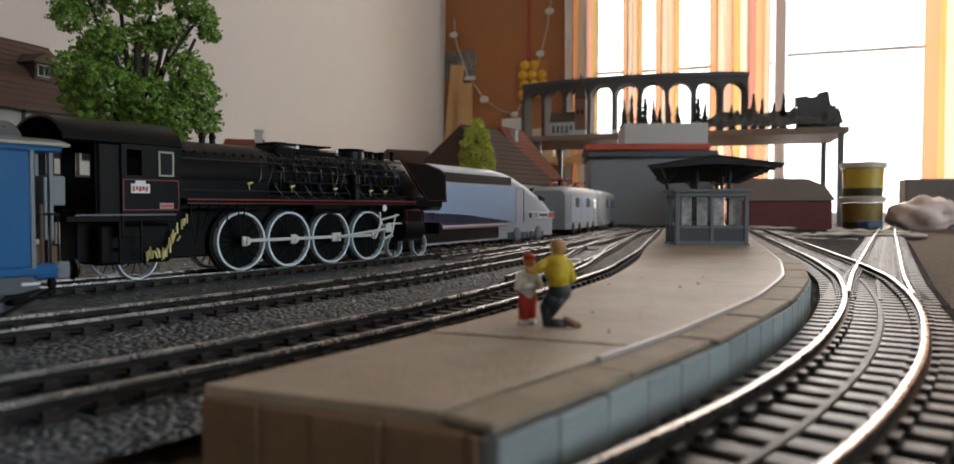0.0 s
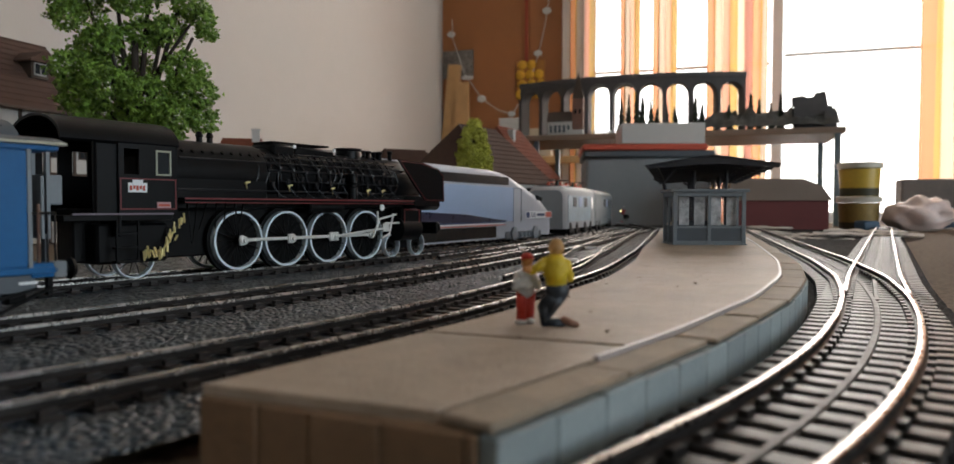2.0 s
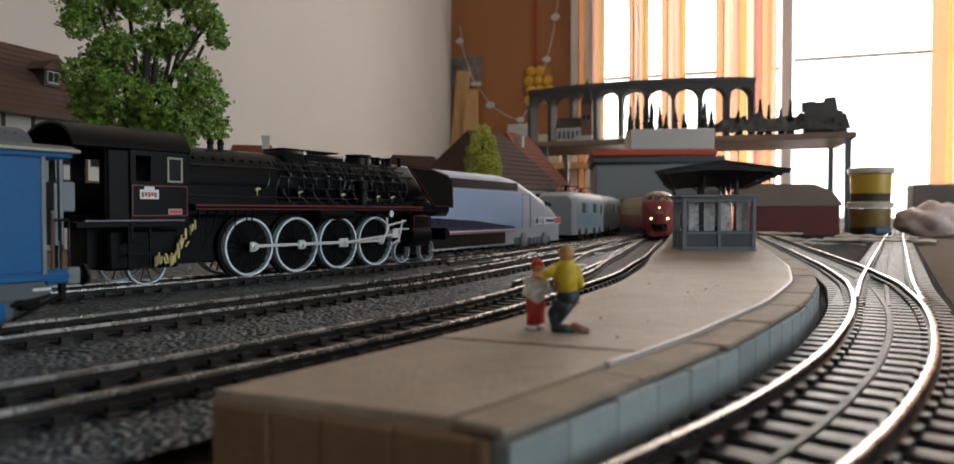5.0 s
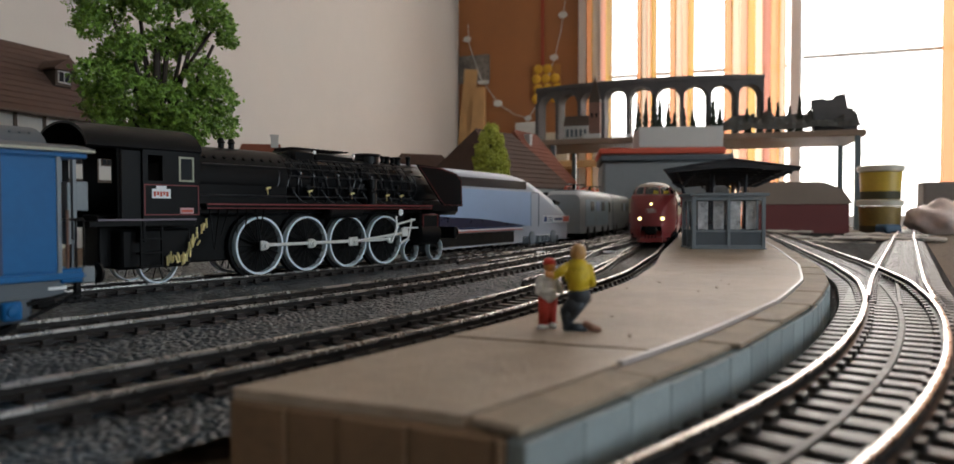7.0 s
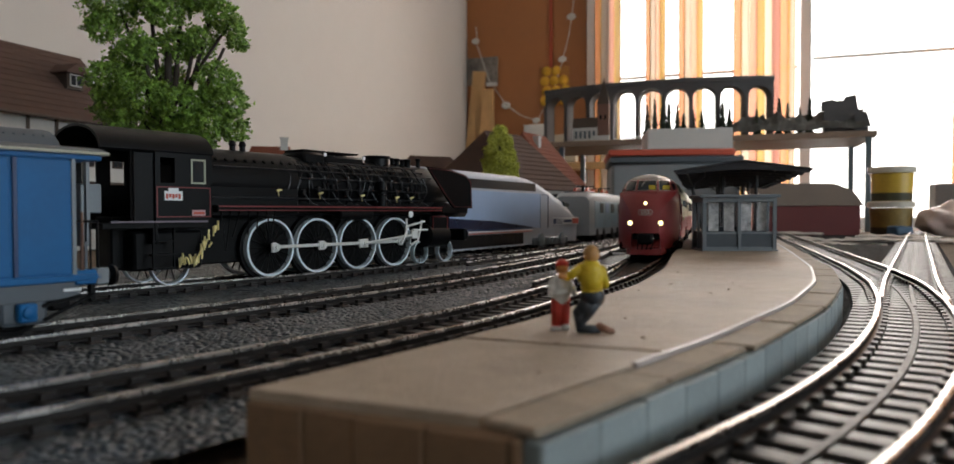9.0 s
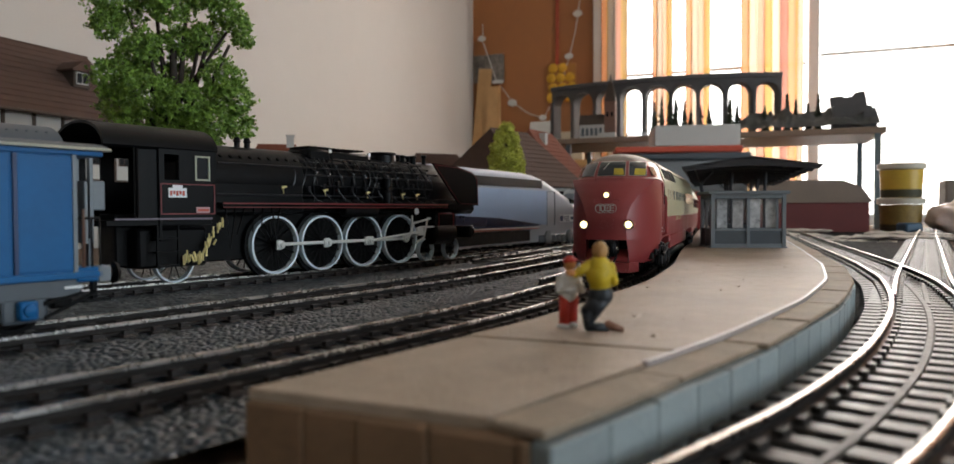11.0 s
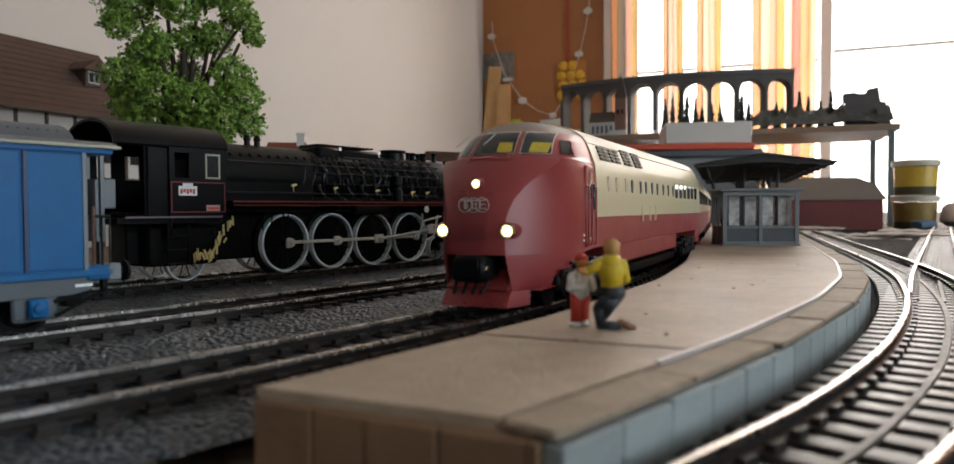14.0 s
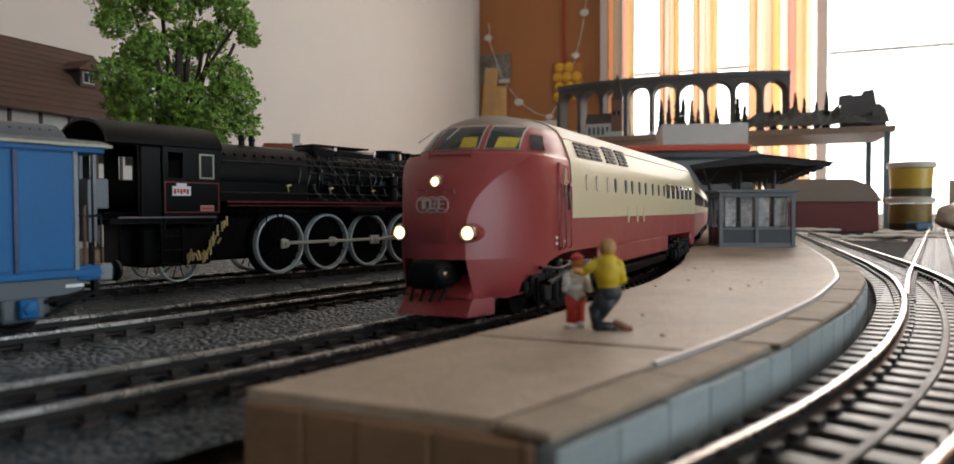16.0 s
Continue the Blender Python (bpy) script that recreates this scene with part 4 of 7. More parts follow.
# ---------------------------------------------------------------- blue wagon
WAG_M = pose(-0.0981, 0.1572, 0, 0, 0, 58) @ Matrix.Diagonal((1, 1, 0.977, 1))
wag = thing("freight_wagon", WAG_M, "blue panelled freight wagon with cream roof edge and grey underframe", "railway wagon")
XE = -0.0052
part("body", boxes((-0.14, XE, -0.0150, 0.0150, 0.0118, 0.0368), bevel=0.0002), M_BLUE, wag)
x = XE
while x > -0.13:
    part("panel", boxes((x - 0.0108, x - 0.0006, -0.0154, -0.0150, 0.0126, 0.0358), bevel=0.00012), M_BLUE, wag)
    part("panel_rib", boxes((x - 0.0116, x - 0.0108, -0.0156, -0.0150, 0.0124, 0.036), bevel=0.00006), M_BLUEDK, wag)
    x -= 0.0116
part("top_rail", boxes((-0.14, 0.0004, -0.0157, 0.0157, 0.0361, 0.0373), bevel=0.0002), M_BLUE, wag)
part("bottom_rail", boxes((-0.14, 0.0, -0.0158, 0.0158, 0.0108, 0.0122), bevel=0.0002), M_BLUE, wag)
bm = bmesh.new()
arc = [(-0.0168 * cos(a), 0.0374 + 0.0022 * sin(a)) for a in np.linspace(0, pi, 17)]
prism(bm, arc, "x", -0.142, 0.0012)
part("roof", bm, mat("grey_wagon_roof", (0.10, 0.11, 0.12), 0.5, vary=0.1, scale=120), wag, "grey arched roof")
part("roof_edge", boxes((-0.142, 0.0014, -0.0171, 0.0171, 0.0372, 0.0378), bevel=0.00012), mat("cream_roof_edge", (0.42, 0.42, 0.33), 0.5), wag, "cream roof edge")
bm = bmesh.new()
prism(bm, [(-0.0145 * cos(a), 0.0380 + 0.0052 * sin(a)) for a in np.linspace(0, pi, 17)], "x", -0.139, -0.0225)
part("raised_roof", bm, mat("grey_raised_roof", (0.12, 0.13, 0.145), 0.5, vary=0.1, scale=120), wag, "raised grey arched roof section")
for i in range(60):
    part("roof_rivet", lathe(bmesh.new(), [(0.00028, 0), (0.0002, 0.0002)], 6, pose(-0.139 + 0.00194 * i, -0.0128, 0.0405) @ pose(0, 0, 0, 60)), M_GREYDK, wag)
for i in range(9):
    part("end_rivet", lathe(bmesh.new(), [(0.0003, 0), (0.0002, 0.0003)], 6, pose(XE - 0.0002, -0.0152, 0.0135 + 0.0026 * i) @ pose(0, 0, 0, 90)), M_BLUEDK, wag)
part("end_post", boxes((XE - 0.0006, XE + 0.0002, -0.0156, -0.0148, 0.012, 0.0362)), M_GREYPL, wag)
part("sole_bar", boxes((-0.14, XE + 0.001, -0.0150, -0.0140, 0.0072, 0.0108), bevel=0.0002), M_GREYDK, wag)
part("sole_bar", boxes((-0.14, XE + 0.001, 0.0140, 0.0150, 0.0072, 0.0108), bevel=0.0002), M_GREYDK, wag)
part("writing_bar", boxes((-0.0075, -0.0040, -0.0152, -0.0150, 0.0088, 0.0094)), M_WHITE, wag)
part("end_platform", boxes((XE, 0.0002, -0.0152, 0.0152, 0.0106, 0.0128), bevel=0.0003), M_BLUE, wag)
part("buffer_beam", boxes((-0.0052, 0.0012, -0.0156, -0.0118, 0.0100, 0.0130), bevel=0.0003), M_BLUE, wag)
part("beam_plate", boxes((-0.001, 0.0016, -0.0158, -0.0125, 0.0098, 0.0132), bevel=0.0002), M_GREYPL, wag)
part("coupling_box", boxes((-0.004, 0.0002, -0.003, 0.003, 0.0035, 0.0106), bevel=0.0004), M_DARK, wag)
for y in (-0.0105, 0.0105):
    part("buffer", lathe(bmesh.new(), [(0.0013, 0), (0.0011, 0.0032), (0.0024, 0.0036), (0.0022, 0.0043)], 14, pose(0.0012, y, 0.0112) @ pose(0, 0, 0, 0, 90)), M_DARK, wag)
for x, y in ((-0.0035, -0.0148), (-0.0018, -0.0148), (-0.0002, -0.0148), (-0.0002, -0.0085), (-0.0002, 0.0, ), (-0.0002, 0.0148)):
    part("rail_post", rod(bmesh.new(), (x, y, 0.0128), (x, y, 0.0232), 0.00022, 6), M_DARK, wag)
part("rail_bar", rod(bmesh.new(), (XE, -0.0148, 0.0232), (-0.0002, -0.0148, 0.0232), 0.0003, 6), M_DARK, wag)
part("rail_bar", rod(bmesh.new(), (-0.0002, -0.0148, 0.0232), (-0.0002, 0.0148, 0.0232), 0.0003, 6), M_DARK, wag)
part("brake_wheel", rod(bmesh.new(), (-0.0035, -0.0148, 0.0128), (-0.0035, -0.0148, 0.0252), 0.00035, 6), mat("brown_brake_column", (0.12, 0.06, 0.04), 0.5), wag)
part("foot_step", boxes((-0.0045, 0.0012, -0.0165, -0.0135, 0.0058, 0.0063), (-0.0022, -0.0012, -0.0155, -0.0142, 0.0063, 0.010)), M_DARK, wag)
part("brake_rod", rod(bmesh.new(), (-0.0115, -0.0155, 0.0035), (-0.0015, -0.0155, 0.0078), 0.0004, 6), M_DARK, wag)
part("brake_rod", rod(bmesh.new(), (-0.0115, -0.0148, 0.0062), (-0.004, -0.0148, 0.0078), 0.00045, 6), M_DARK, wag)
for x in (-0.0148, -0.11):
    part("axle_guard", boxes((x - 0.0042, x + 0.0042, -0.0148, -0.0142, 0.0028, 0.0078), bevel=0.0006), M_GREYDK, wag)
    ab = part("axle_box", boxes((x - 0.0017, x + 0.0017, -0.0168, -0.0147, 0.0035, 0.0072), bevel=0.0004), M_BLUE, wag, "blue axle box")
    part("axle_cap", lathe(bmesh.new(), [(0.0013, 0), (0.0012, 0.0005), (0.0006, 0.0008)], 12, pose(x, -0.0168, 0.0054) @ pose(0, 0, 0, 90)), M_BLUE, ab)
    for y in (-0.0086, 0.0086):
        part("wheel", lathe(bmesh.new(), [(0.0055, -0.0013), (0.0060, -0.0008), (0.0060, 0.0010), (0.0050, 0.0011), (0.0046, 0.0004), (0.0015, 0.0004), (0.0015, 0.0012)], 32, pose(x, y, 0.0060) @ pose(0, 0, 0, 90)), M_DARK, wag)


# ---------------------------------------------------------------- high-speed power car and the engines ahead of it
def ring_of(w, z0, z1, rt, x, n=6, slope=0.0):
    """A rounded body section; rt: the roof's rounding."""
    pts = [(x, -w, z0)]
    pts += [(x, -w * 1.0, z1 - rt)]
    for i in range(1, n + 1):
        a = pi / 2 * i / n
        pts.append((x, -(w - rt * (1 - cos(a)) * min(1, w / max(rt, 1e-6))), z1 - rt + rt * sin(a)))
    return pts + [(px, -py, pz) for px, py, pz in pts[::-1]]


HS_L = 0.172
hs = thing("high_speed_power_car", riding(LINE0, arc_of(LINE0, 0.606), 0.24, True), "silver and pale blue high-speed train power car with black window band", "train")
bm = bmesh.new()
secs = []
for d, w, z0, z1, rt in ((0, 0.0060, 0.0040, 0.0150, 0.004), (0.0015, 0.0095, 0.003, 0.0178, 0.005), (0.006, 0.0128, 0.0025, 0.0222, 0.007), (0.014, 0.0150, 0.0025, 0.0278, 0.008), (0.025, 0.0163, 0.0025, 0.0340, 0.008),
                         (0.036, 0.0168, 0.0025, 0.0392, 0.008), (0.047, 0.0168, 0.0025, 0.0436, 0.006), (0.056, 0.0168, 0.0025, 0.0458, 0.005), (0.066, 0.0168, 0.0025, 0.0469, 0.004), (0.09, 0.0168, 0.0025, 0.0470, 0.004), (HS_L, 0.0168, 0.0025, 0.0470, 0.004)):
    secs.append(ring_of(w, z0, z1, rt, -d))
loft(bm, secs)
part("body", bm, M_SILVER, hs)
part("side_panel", boxes((-HS_L, -0.047, -0.01705, -0.0168, 0.0135, 0.0362), bevel=0.00005), M_TGVBLUE, hs, "pale blue side")
part("window_band", boxes((-HS_L, -0.052, -0.0173, -0.0168, 0.0375, 0.0428), bevel=0.0001), mat("gloss_black_band", (0.008, 0.009, 0.012), 0.4, spec=0.2), hs, "gloss black band")
bm = bmesh.new()
prism(bm, [(-0.052, 0.0137), (-0.085, 0.0185), (-0.13, 0.0215), (-HS_L, 0.022), (-HS_L, 0.0137)], "y", -0.0173, -0.0170)
part("dark_wedge", bm, mat("dark_blue_wedge", (0.015, 0.02, 0.05), 0.3), hs)
part("red_line", boxes((-HS_L, -0.055, -0.0174, -0.0168, 0.0112, 0.0117)), M_REDLID, hs)
part("white_line", boxes((-HS_L, -0.055, -0.0174, -0.0168, 0.0120, 0.0127)), M_WHITE, hs)
part("blue_line", boxes((-HS_L, -0.055, -0.0174, -0.0168, 0.0129, 0.0136)), M_BLUEDK, hs)
part("lower_skirt", boxes((-HS_L, -0.062, -0.0172, -0.0160, 0.0035, 0.0108), bevel=0.0003), M_DARK, hs)
part("bogie", boxes((-0.104, -0.040, -0.0176, -0.010, 0.0012, 0.0072), bevel=0.001), M_GREYDK, hs)
for x in (-0.053, -0.091):
    part("wheel", lathe(bmesh.new(), [(0.0050, 0), (0.0050, 0.0012), (0.0020, 0.0018)], 18, pose(x, -0.0176, 0.0053) @ pose(0, 0, 0, 90)), M_GREYPL, hs)
for x in (-0.072, -0.065, -0.079):
    part("spring", rod(bmesh.new(), (x, -0.0182, 0.0025), (x, -0.0182, 0.0066), 0.0011, 8), M_GREYPL, hs)
bm = bmesh.new()
for x0, x1, z0, z1 in ((-0.0478, -0.0474, 0.013, 0.0355), (-0.0405, -0.0401, 0.013, 0.0355), (-0.0478, -0.0401, 0.0355, 0.0359)):
    box(bm, x0, x1, -0.0171, -0.0167, z0, z1)
part("door_outline", bm, M_GREYDK, hs)
bm = bmesh.new()
prism(bm, [(-0.0245, 0.0315), (-0.0185, 0.0298), (-0.0195, 0.0275), (-0.0235, 0.0282)], "y", -0.0166, -0.0150)
part("cab_window", bm, M_TRAINGLASS, hs)
sg = part("sign_panel", boxes((-0.0355, -0.0085, -0.01685, -0.0150, 0.0150, 0.0200), bevel=0.0001), M_WHITE, hs, "white name panel", m=pose(-0.0005, 0.0, 0) @ pose(0, 0, 0, 0, 0, 0))
part("blue_square", boxes((-0.035, -0.032, -0.0170, -0.0168, 0.0155, 0.0195)), M_BLUEDK, sg)
for k in range(3):
    part("text_bar", boxes((-0.031, -0.026, -0.0170, -0.0168, 0.0158 + 0.0013 * k, 0.0164 + 0.0013 * k)), M_BLUEDK, sg)
part("name_bar", boxes((-0.0245, -0.0165, -0.0170, -0.0168, 0.0165, 0.0185)), M_BLUEDK, sg)
part("red_mark", boxes((-0.0155, -0.009, -0.0170, -0.0168, 0.0155, 0.0195)), M_REDLID, sg)
for ob in hs.children_recursive:
    if not ob.name.startswith(("bogie", "wheel", "spring")):
        ob.data.transform(Matrix.Diagonal((1.9, 1, 1.05, 1)))


def make_engine(name, front, length, body_mat, side_mat, label, panto=True):
    en = thing(name, riding(LINE0, front, length, True), label, "locomotive")
    bm = bmesh.new()
    loft(bm, [ring_of(0.0150, 0.0055, 0.0385, 0.006, 0), ring_of(0.0165, 0.0055, 0.0420, 0.006, -0.008), ring_of(0.0165, 0.0055, 0.0420, 0.006, -length + 0.008), ring_of(0.0150, 0.0055, 0.0385, 0.006, -length)])
    part("body", bm, body_mat, en)
    part("side_panel", boxes((-length + 0.014, -0.024, -0.0168, -0.0165, 0.0115, 0.0345), bevel=0.0001), side_mat, en)
    part("side_door", boxes((-0.0205, -0.0135, -0.0168, -0.0165, 0.0085, 0.0345), bevel=0.0001), body_mat, en)
    part("door_window", boxes((-0.0192, -0.0148, -0.0170, -0.0167, 0.0235, 0.0325)), M_TRAINGLASS, en)
    for k in range(3):
        x = -0.04 - k * 0.022
        part("grille", boxes((x - 0.013, x, -0.0171, -0.0166, 0.0245, 0.033), bevel=0.0002), M_DARKGREEN if k != 1 else M_TGVBLUE, en)
    part("front_window", boxes((-0.004, 0.0004, -0.0125, 0.0125, 0.0255, 0.0345), bevel=0.0006), M_TRAINGLASS, en)
    part("roof_walk", boxes((-length + 0.01, -0.012, -0.010, 0.010, 0.0420, 0.0430), bevel=0.0003), M_GREYPL, en)
    for x in (-0.035, -length + 0.035):
        part("bogie", boxes((x - 0.019, x + 0.019, -0.0158, 0.0158, 0.0015, 0.0075), bevel=0.001), M_DARK, en)
        for o in (-0.0125, 0.0125):
            part("wheel", lathe(bmesh.new(), [(0.0055, 0), (0.0055, 0.0012), (0.002, 0.0018)], 16, pose(x + o, -0.0155, 0.0055) @ pose(0, 0, 0, 90)), M_DARK, en)
    part("skirt", boxes((-length + 0.06, -0.06, -0.0150, 0.0150, 0.0025, 0.0060), bevel=0.0005), M_DARK, en)
    if panto:
        for x in (-0.03, -length + 0.04):
            pg = part("pantograph_base", boxes((x - 0.012, x + 0.012, -0.007, 0.007, 0.0432, 0.0440), (x - 0.011, x - 0.009, -0.0065, -0.0045, 0.0425, 0.0460), (x + 0.009, x + 0.011, -0.0065, -0.0045, 0.0425, 0.0460),
                                              (x - 0.011, x - 0.009, 0.0045, 0.0065, 0.0425, 0.0460), bevel=0.0002), M_REDLID, en, "red pantograph base")
            for y in (-0.005, 0.005):
                part("pantograph_arm", rod(bmesh.new(), (x - 0.011, y, 0.0462), (x + 0.011, y * 0.5, 0.0475), 0.0004, 6), M_REDLID, pg)
            part("contact_shoe", rod(bmesh.new(), (x + 0.008, -0.009, 0.0482), (x + 0.008, 0.009, 0.0482), 0.0005, 6), M_DARK, pg)
            part("insulator", lathe(bmesh.new(), [(0.001, 0.043), (0.0014, 0.0445), (0.001, 0.046), (0.0014, 0.0475)], 10, pose(x - 0.018, -0.004, 0)), M_DARK, pg)
    return en


S1 = arc_of(LINE0, 0.742)
make_engine("electric_locomotive", S1, 0.195 * 0.66, mat("light_grey_engine_paint", (0.30, 0.32, 0.34), 0.45, vary=0.06, scale=60), mat("grey_blue_picture_side", (0.23, 0.33, 0.40), 0.35, vary=0.35, scale=70), "light grey electric locomotive with red roof fittings")
make_engine("green_locomotive", arc_of(LINE0, 0.925), 0.19, mat("grey_green_engine_paint", (0.15, 0.18, 0.19), 0.4, vary=0.06, scale=60), mat("pale_band", (0.10, 0.13, 0.14), 0.4), "grey-green locomotive with a pale lower band", panto=False)

# ---------------------------------------------------------------- red and cream express railcar
TEE_L = 0.222
LEVELS = [(0.0055, 0.0140, -0.0012), (0.0075, 0.0154, -0.0006), (0.010, 0.0161, -0.0002), (0.014, 0.0165, 0.0), (0.018, 0.0166, 0.0), (0.022, 0.0166, -0.0003), (0.026, 0.0166, -0.0014), (0.030, 0.0165, -0.0036), (0.0335, 0.0163, -0.0064), (0.0355, 0.0160, -0.0086)]
CABLV = [(0.0355, 0.0160, -0.0086), (0.0362, 0.0156, -0.0104), (0.0385, 0.0149, -0.0126), (0.0408, 0.0139, -0.0150), (0.0425, 0.0127, -0.0174)]
ROOFLV = [(0.0425, 0.0127, -0.0174), (0.0436, 0.0112, -0.0194), (0.0447, 0.0092, -0.0227), (0.0456, 0.0068, -0.0270), (0.0462, 0.004, -0.032), (0.0465, 0.0012, -0.038)]
CREASE_Z = [0.004, 0.009, 0.0135, 0.018, 0.0225, 0.026, 0.029, 0.0315, 0.0335, 0.036]
CREASE_Y = [0.0080, 0.0076, 0.0072, 0.0070, 0.0074, 0.0086, 0.0104, 0.0124, 0.0142, 0.0156]


def nose_x(z, w, r, y, cheeks=True):
    u = min(0.99999, abs(y) / w)
    if not cheeks:
        return r - 0.024 * (1 - (1 - u ** 2.4) ** (1 / 2.4))
    c = min(w * 0.975, float(np.interp(z, CREASE_Z, CREASE_Y)))
    shield = lambda q: 0.0095 * (q / 0.0165) ** 2.4
    if abs(y) <= c:
        return r - shield(abs(y))
    v = min(0.99999, (abs(y) - c) / (w - c))
    return r - shield(c) - (0.026 - shield(c)) * (0.40 * v + 0.60 * (1 - sqrt(1 - v * v)))


def plan(z, w, r, rear, n=64, cheeks=True, grow=0.0):
    pts = [(rear, w + grow, z)]
    c = min(w * 0.975, float(np.interp(z, CREASE_Z, CREASE_Y))) if cheeks else w * 0.5
    ys = [c + (w - c) * cos(pi / 2 * i / 20) for i in range(20)] + [c * (1 - 2 * i / 24) for i in range(25)] + [-c - (w - c) * sin(pi / 2 * i / 20) for i in range(1, 21)]
    for y in ys:
        pts.append((nose_x(z, w, r, y, cheeks) + grow, y * (1 + grow / w), z))
    return pts + [(rear, -w - grow, z)]


def finer(levels, k=3):
    a = np.array(levels)
    t = np.linspace(0, len(a) - 1, (len(a) - 1) * k + 1)
    return [tuple(float(np.interp(q, range(len(a)), a[:, j])) for j in range(3)) for q in t]


def patch(y0, y1, z0, z1, levels, grow, n=8, m_=6, cheeks=True, taper=0.0):
    """A piece that lies on the nose between two heights and two sides."""
    bm = bmesh.new()
    a = np.array(levels)
    front, back = [], []
    for j in range(m_ + 1):
        z = z0 + (z1 - z0) * j / m_
        w, r = float(np.interp(z, a[:, 0], a[:, 1])), float(np.interp(z, a[:, 0], a[:, 2]))
        rf, rb = [], []
        for i in range(n + 1):
            y = (y0 + (y1 - y0) * i / n) * (1 - taper * j / m_)
            y = max(-w * 0.995, min(w * 0.995, y))
            x = nose_x(z, w, r, y, cheeks)
            rf.append(bm.verts.new((x + grow, y * (1 + grow / w), z)))
            rb.append(bm.verts.new((x - 0.0008, y * 0.96, z)))
        front.append(rf)
        back.append(rb)
    for g, fl in ((front, 1), (back, -1)):
        for j in range(m_):
            for i in range(n):
                bm.faces.new((g[j][i], g[j][i + 1], g[j + 1][i + 1], g[j + 1][i])[::fl])
    for j in range(m_):
        for i in (0, n):
            bm.faces.new((front[j][i], front[j + 1][i], back[j + 1][i], back[j][i]))
    for i in range(n):
        for j in (0, m_):
            bm.faces.new((front[j][i], front[j][i + 1], back[j][i + 1], back[j][i]))
    return bm


tee = thing("express_railcar", Matrix(), "dark red and cream diesel express power car with lit headlights", "train", "express train")
part("body", loft(bmesh.new(), [plan(*l, -TEE_L) for l in finer([(0.0135, 0.0165, 0.0)] + LEVELS[4:])]), M_MAROON, tee).data.set_sharp_from_angle(angle=radians(24))
# the cheeks reach down in front of the first bogie and end in a curve
APRON = [(0.0050, -0.0105, 0.0120), (0.0055, -0.0140, 0.0138), (0.0065, -0.0165, 0.0153), (0.0085, -0.0190, 0.0160), (0.0105, -0.0215, 0.0163), (0.0120, -0.0250, 0.0165), (0.0130, -0.0305, 0.0165), (0.0135, -0.0380, 0.0165)]
for sd in (-1, 1):
    secs = []
    for z, rear, w in APRON:
        c = float(np.interp(z, CREASE_Z, CREASE_Y))
        ys = [c + (w - c) * sin(pi / 2 * k / 16) for k in range(17)]
        r = -0.0022 * max(0, (0.0135 - z) / 0.0095)
        secs.append([(max(rear, nose_x(z, w, r, y)), sd * y, z) for y in ys] + [(rear, sd * w, z), (rear - 0.0002, sd * w * 0.9, z), (rear - 0.0002, sd * (c - 0.0008), z)])
    part("apron", loft(bmesh.new(), secs), M_MAROON, tee)
for x0, x1 in ((-0.160, -0.064),):
    part("side_skirt", boxes((x0, x1, -0.0165, 0.0165, 0.0075, 0.0136), bevel=0.0006), M_MAROON, tee)
part("rear_skirt", boxes((-TEE_L, -TEE_L + 0.010, -0.0165, 0.0165, 0.0075, 0.0136), bevel=0.0006), M_MAROON, tee)
part("cab", loft(bmesh.new(), [plan(*l, -TEE_L, cheeks=False) for l in finer(CABLV)]), M_MAROON, tee)
part("roof", loft(bmesh.new(), [plan(*l, -TEE_L, cheeks=False) for l in finer(ROOFLV)]), M_TEEROOF, tee, "grey-brown domed roof")
M_LAMP = mat("lit_headlight", (1.0, 0.80, 0.36), 0.2, vary=0.02, emit=2.6)
M_CHROME = mat("chrome_ring", (0.75, 0.73, 0.68), 0.2, metal=1.0)
M_CABGLOW = mat("yellow_cab_glow", (0.36, 0.27, 0.02), 0.6, vary=0.4, scale=300, emit=0.07)
M_SILL = mat("silver_trim_paint", (0.55, 0.53, 0.50), 0.35, metal=0.3, vary=0.06, scale=200)
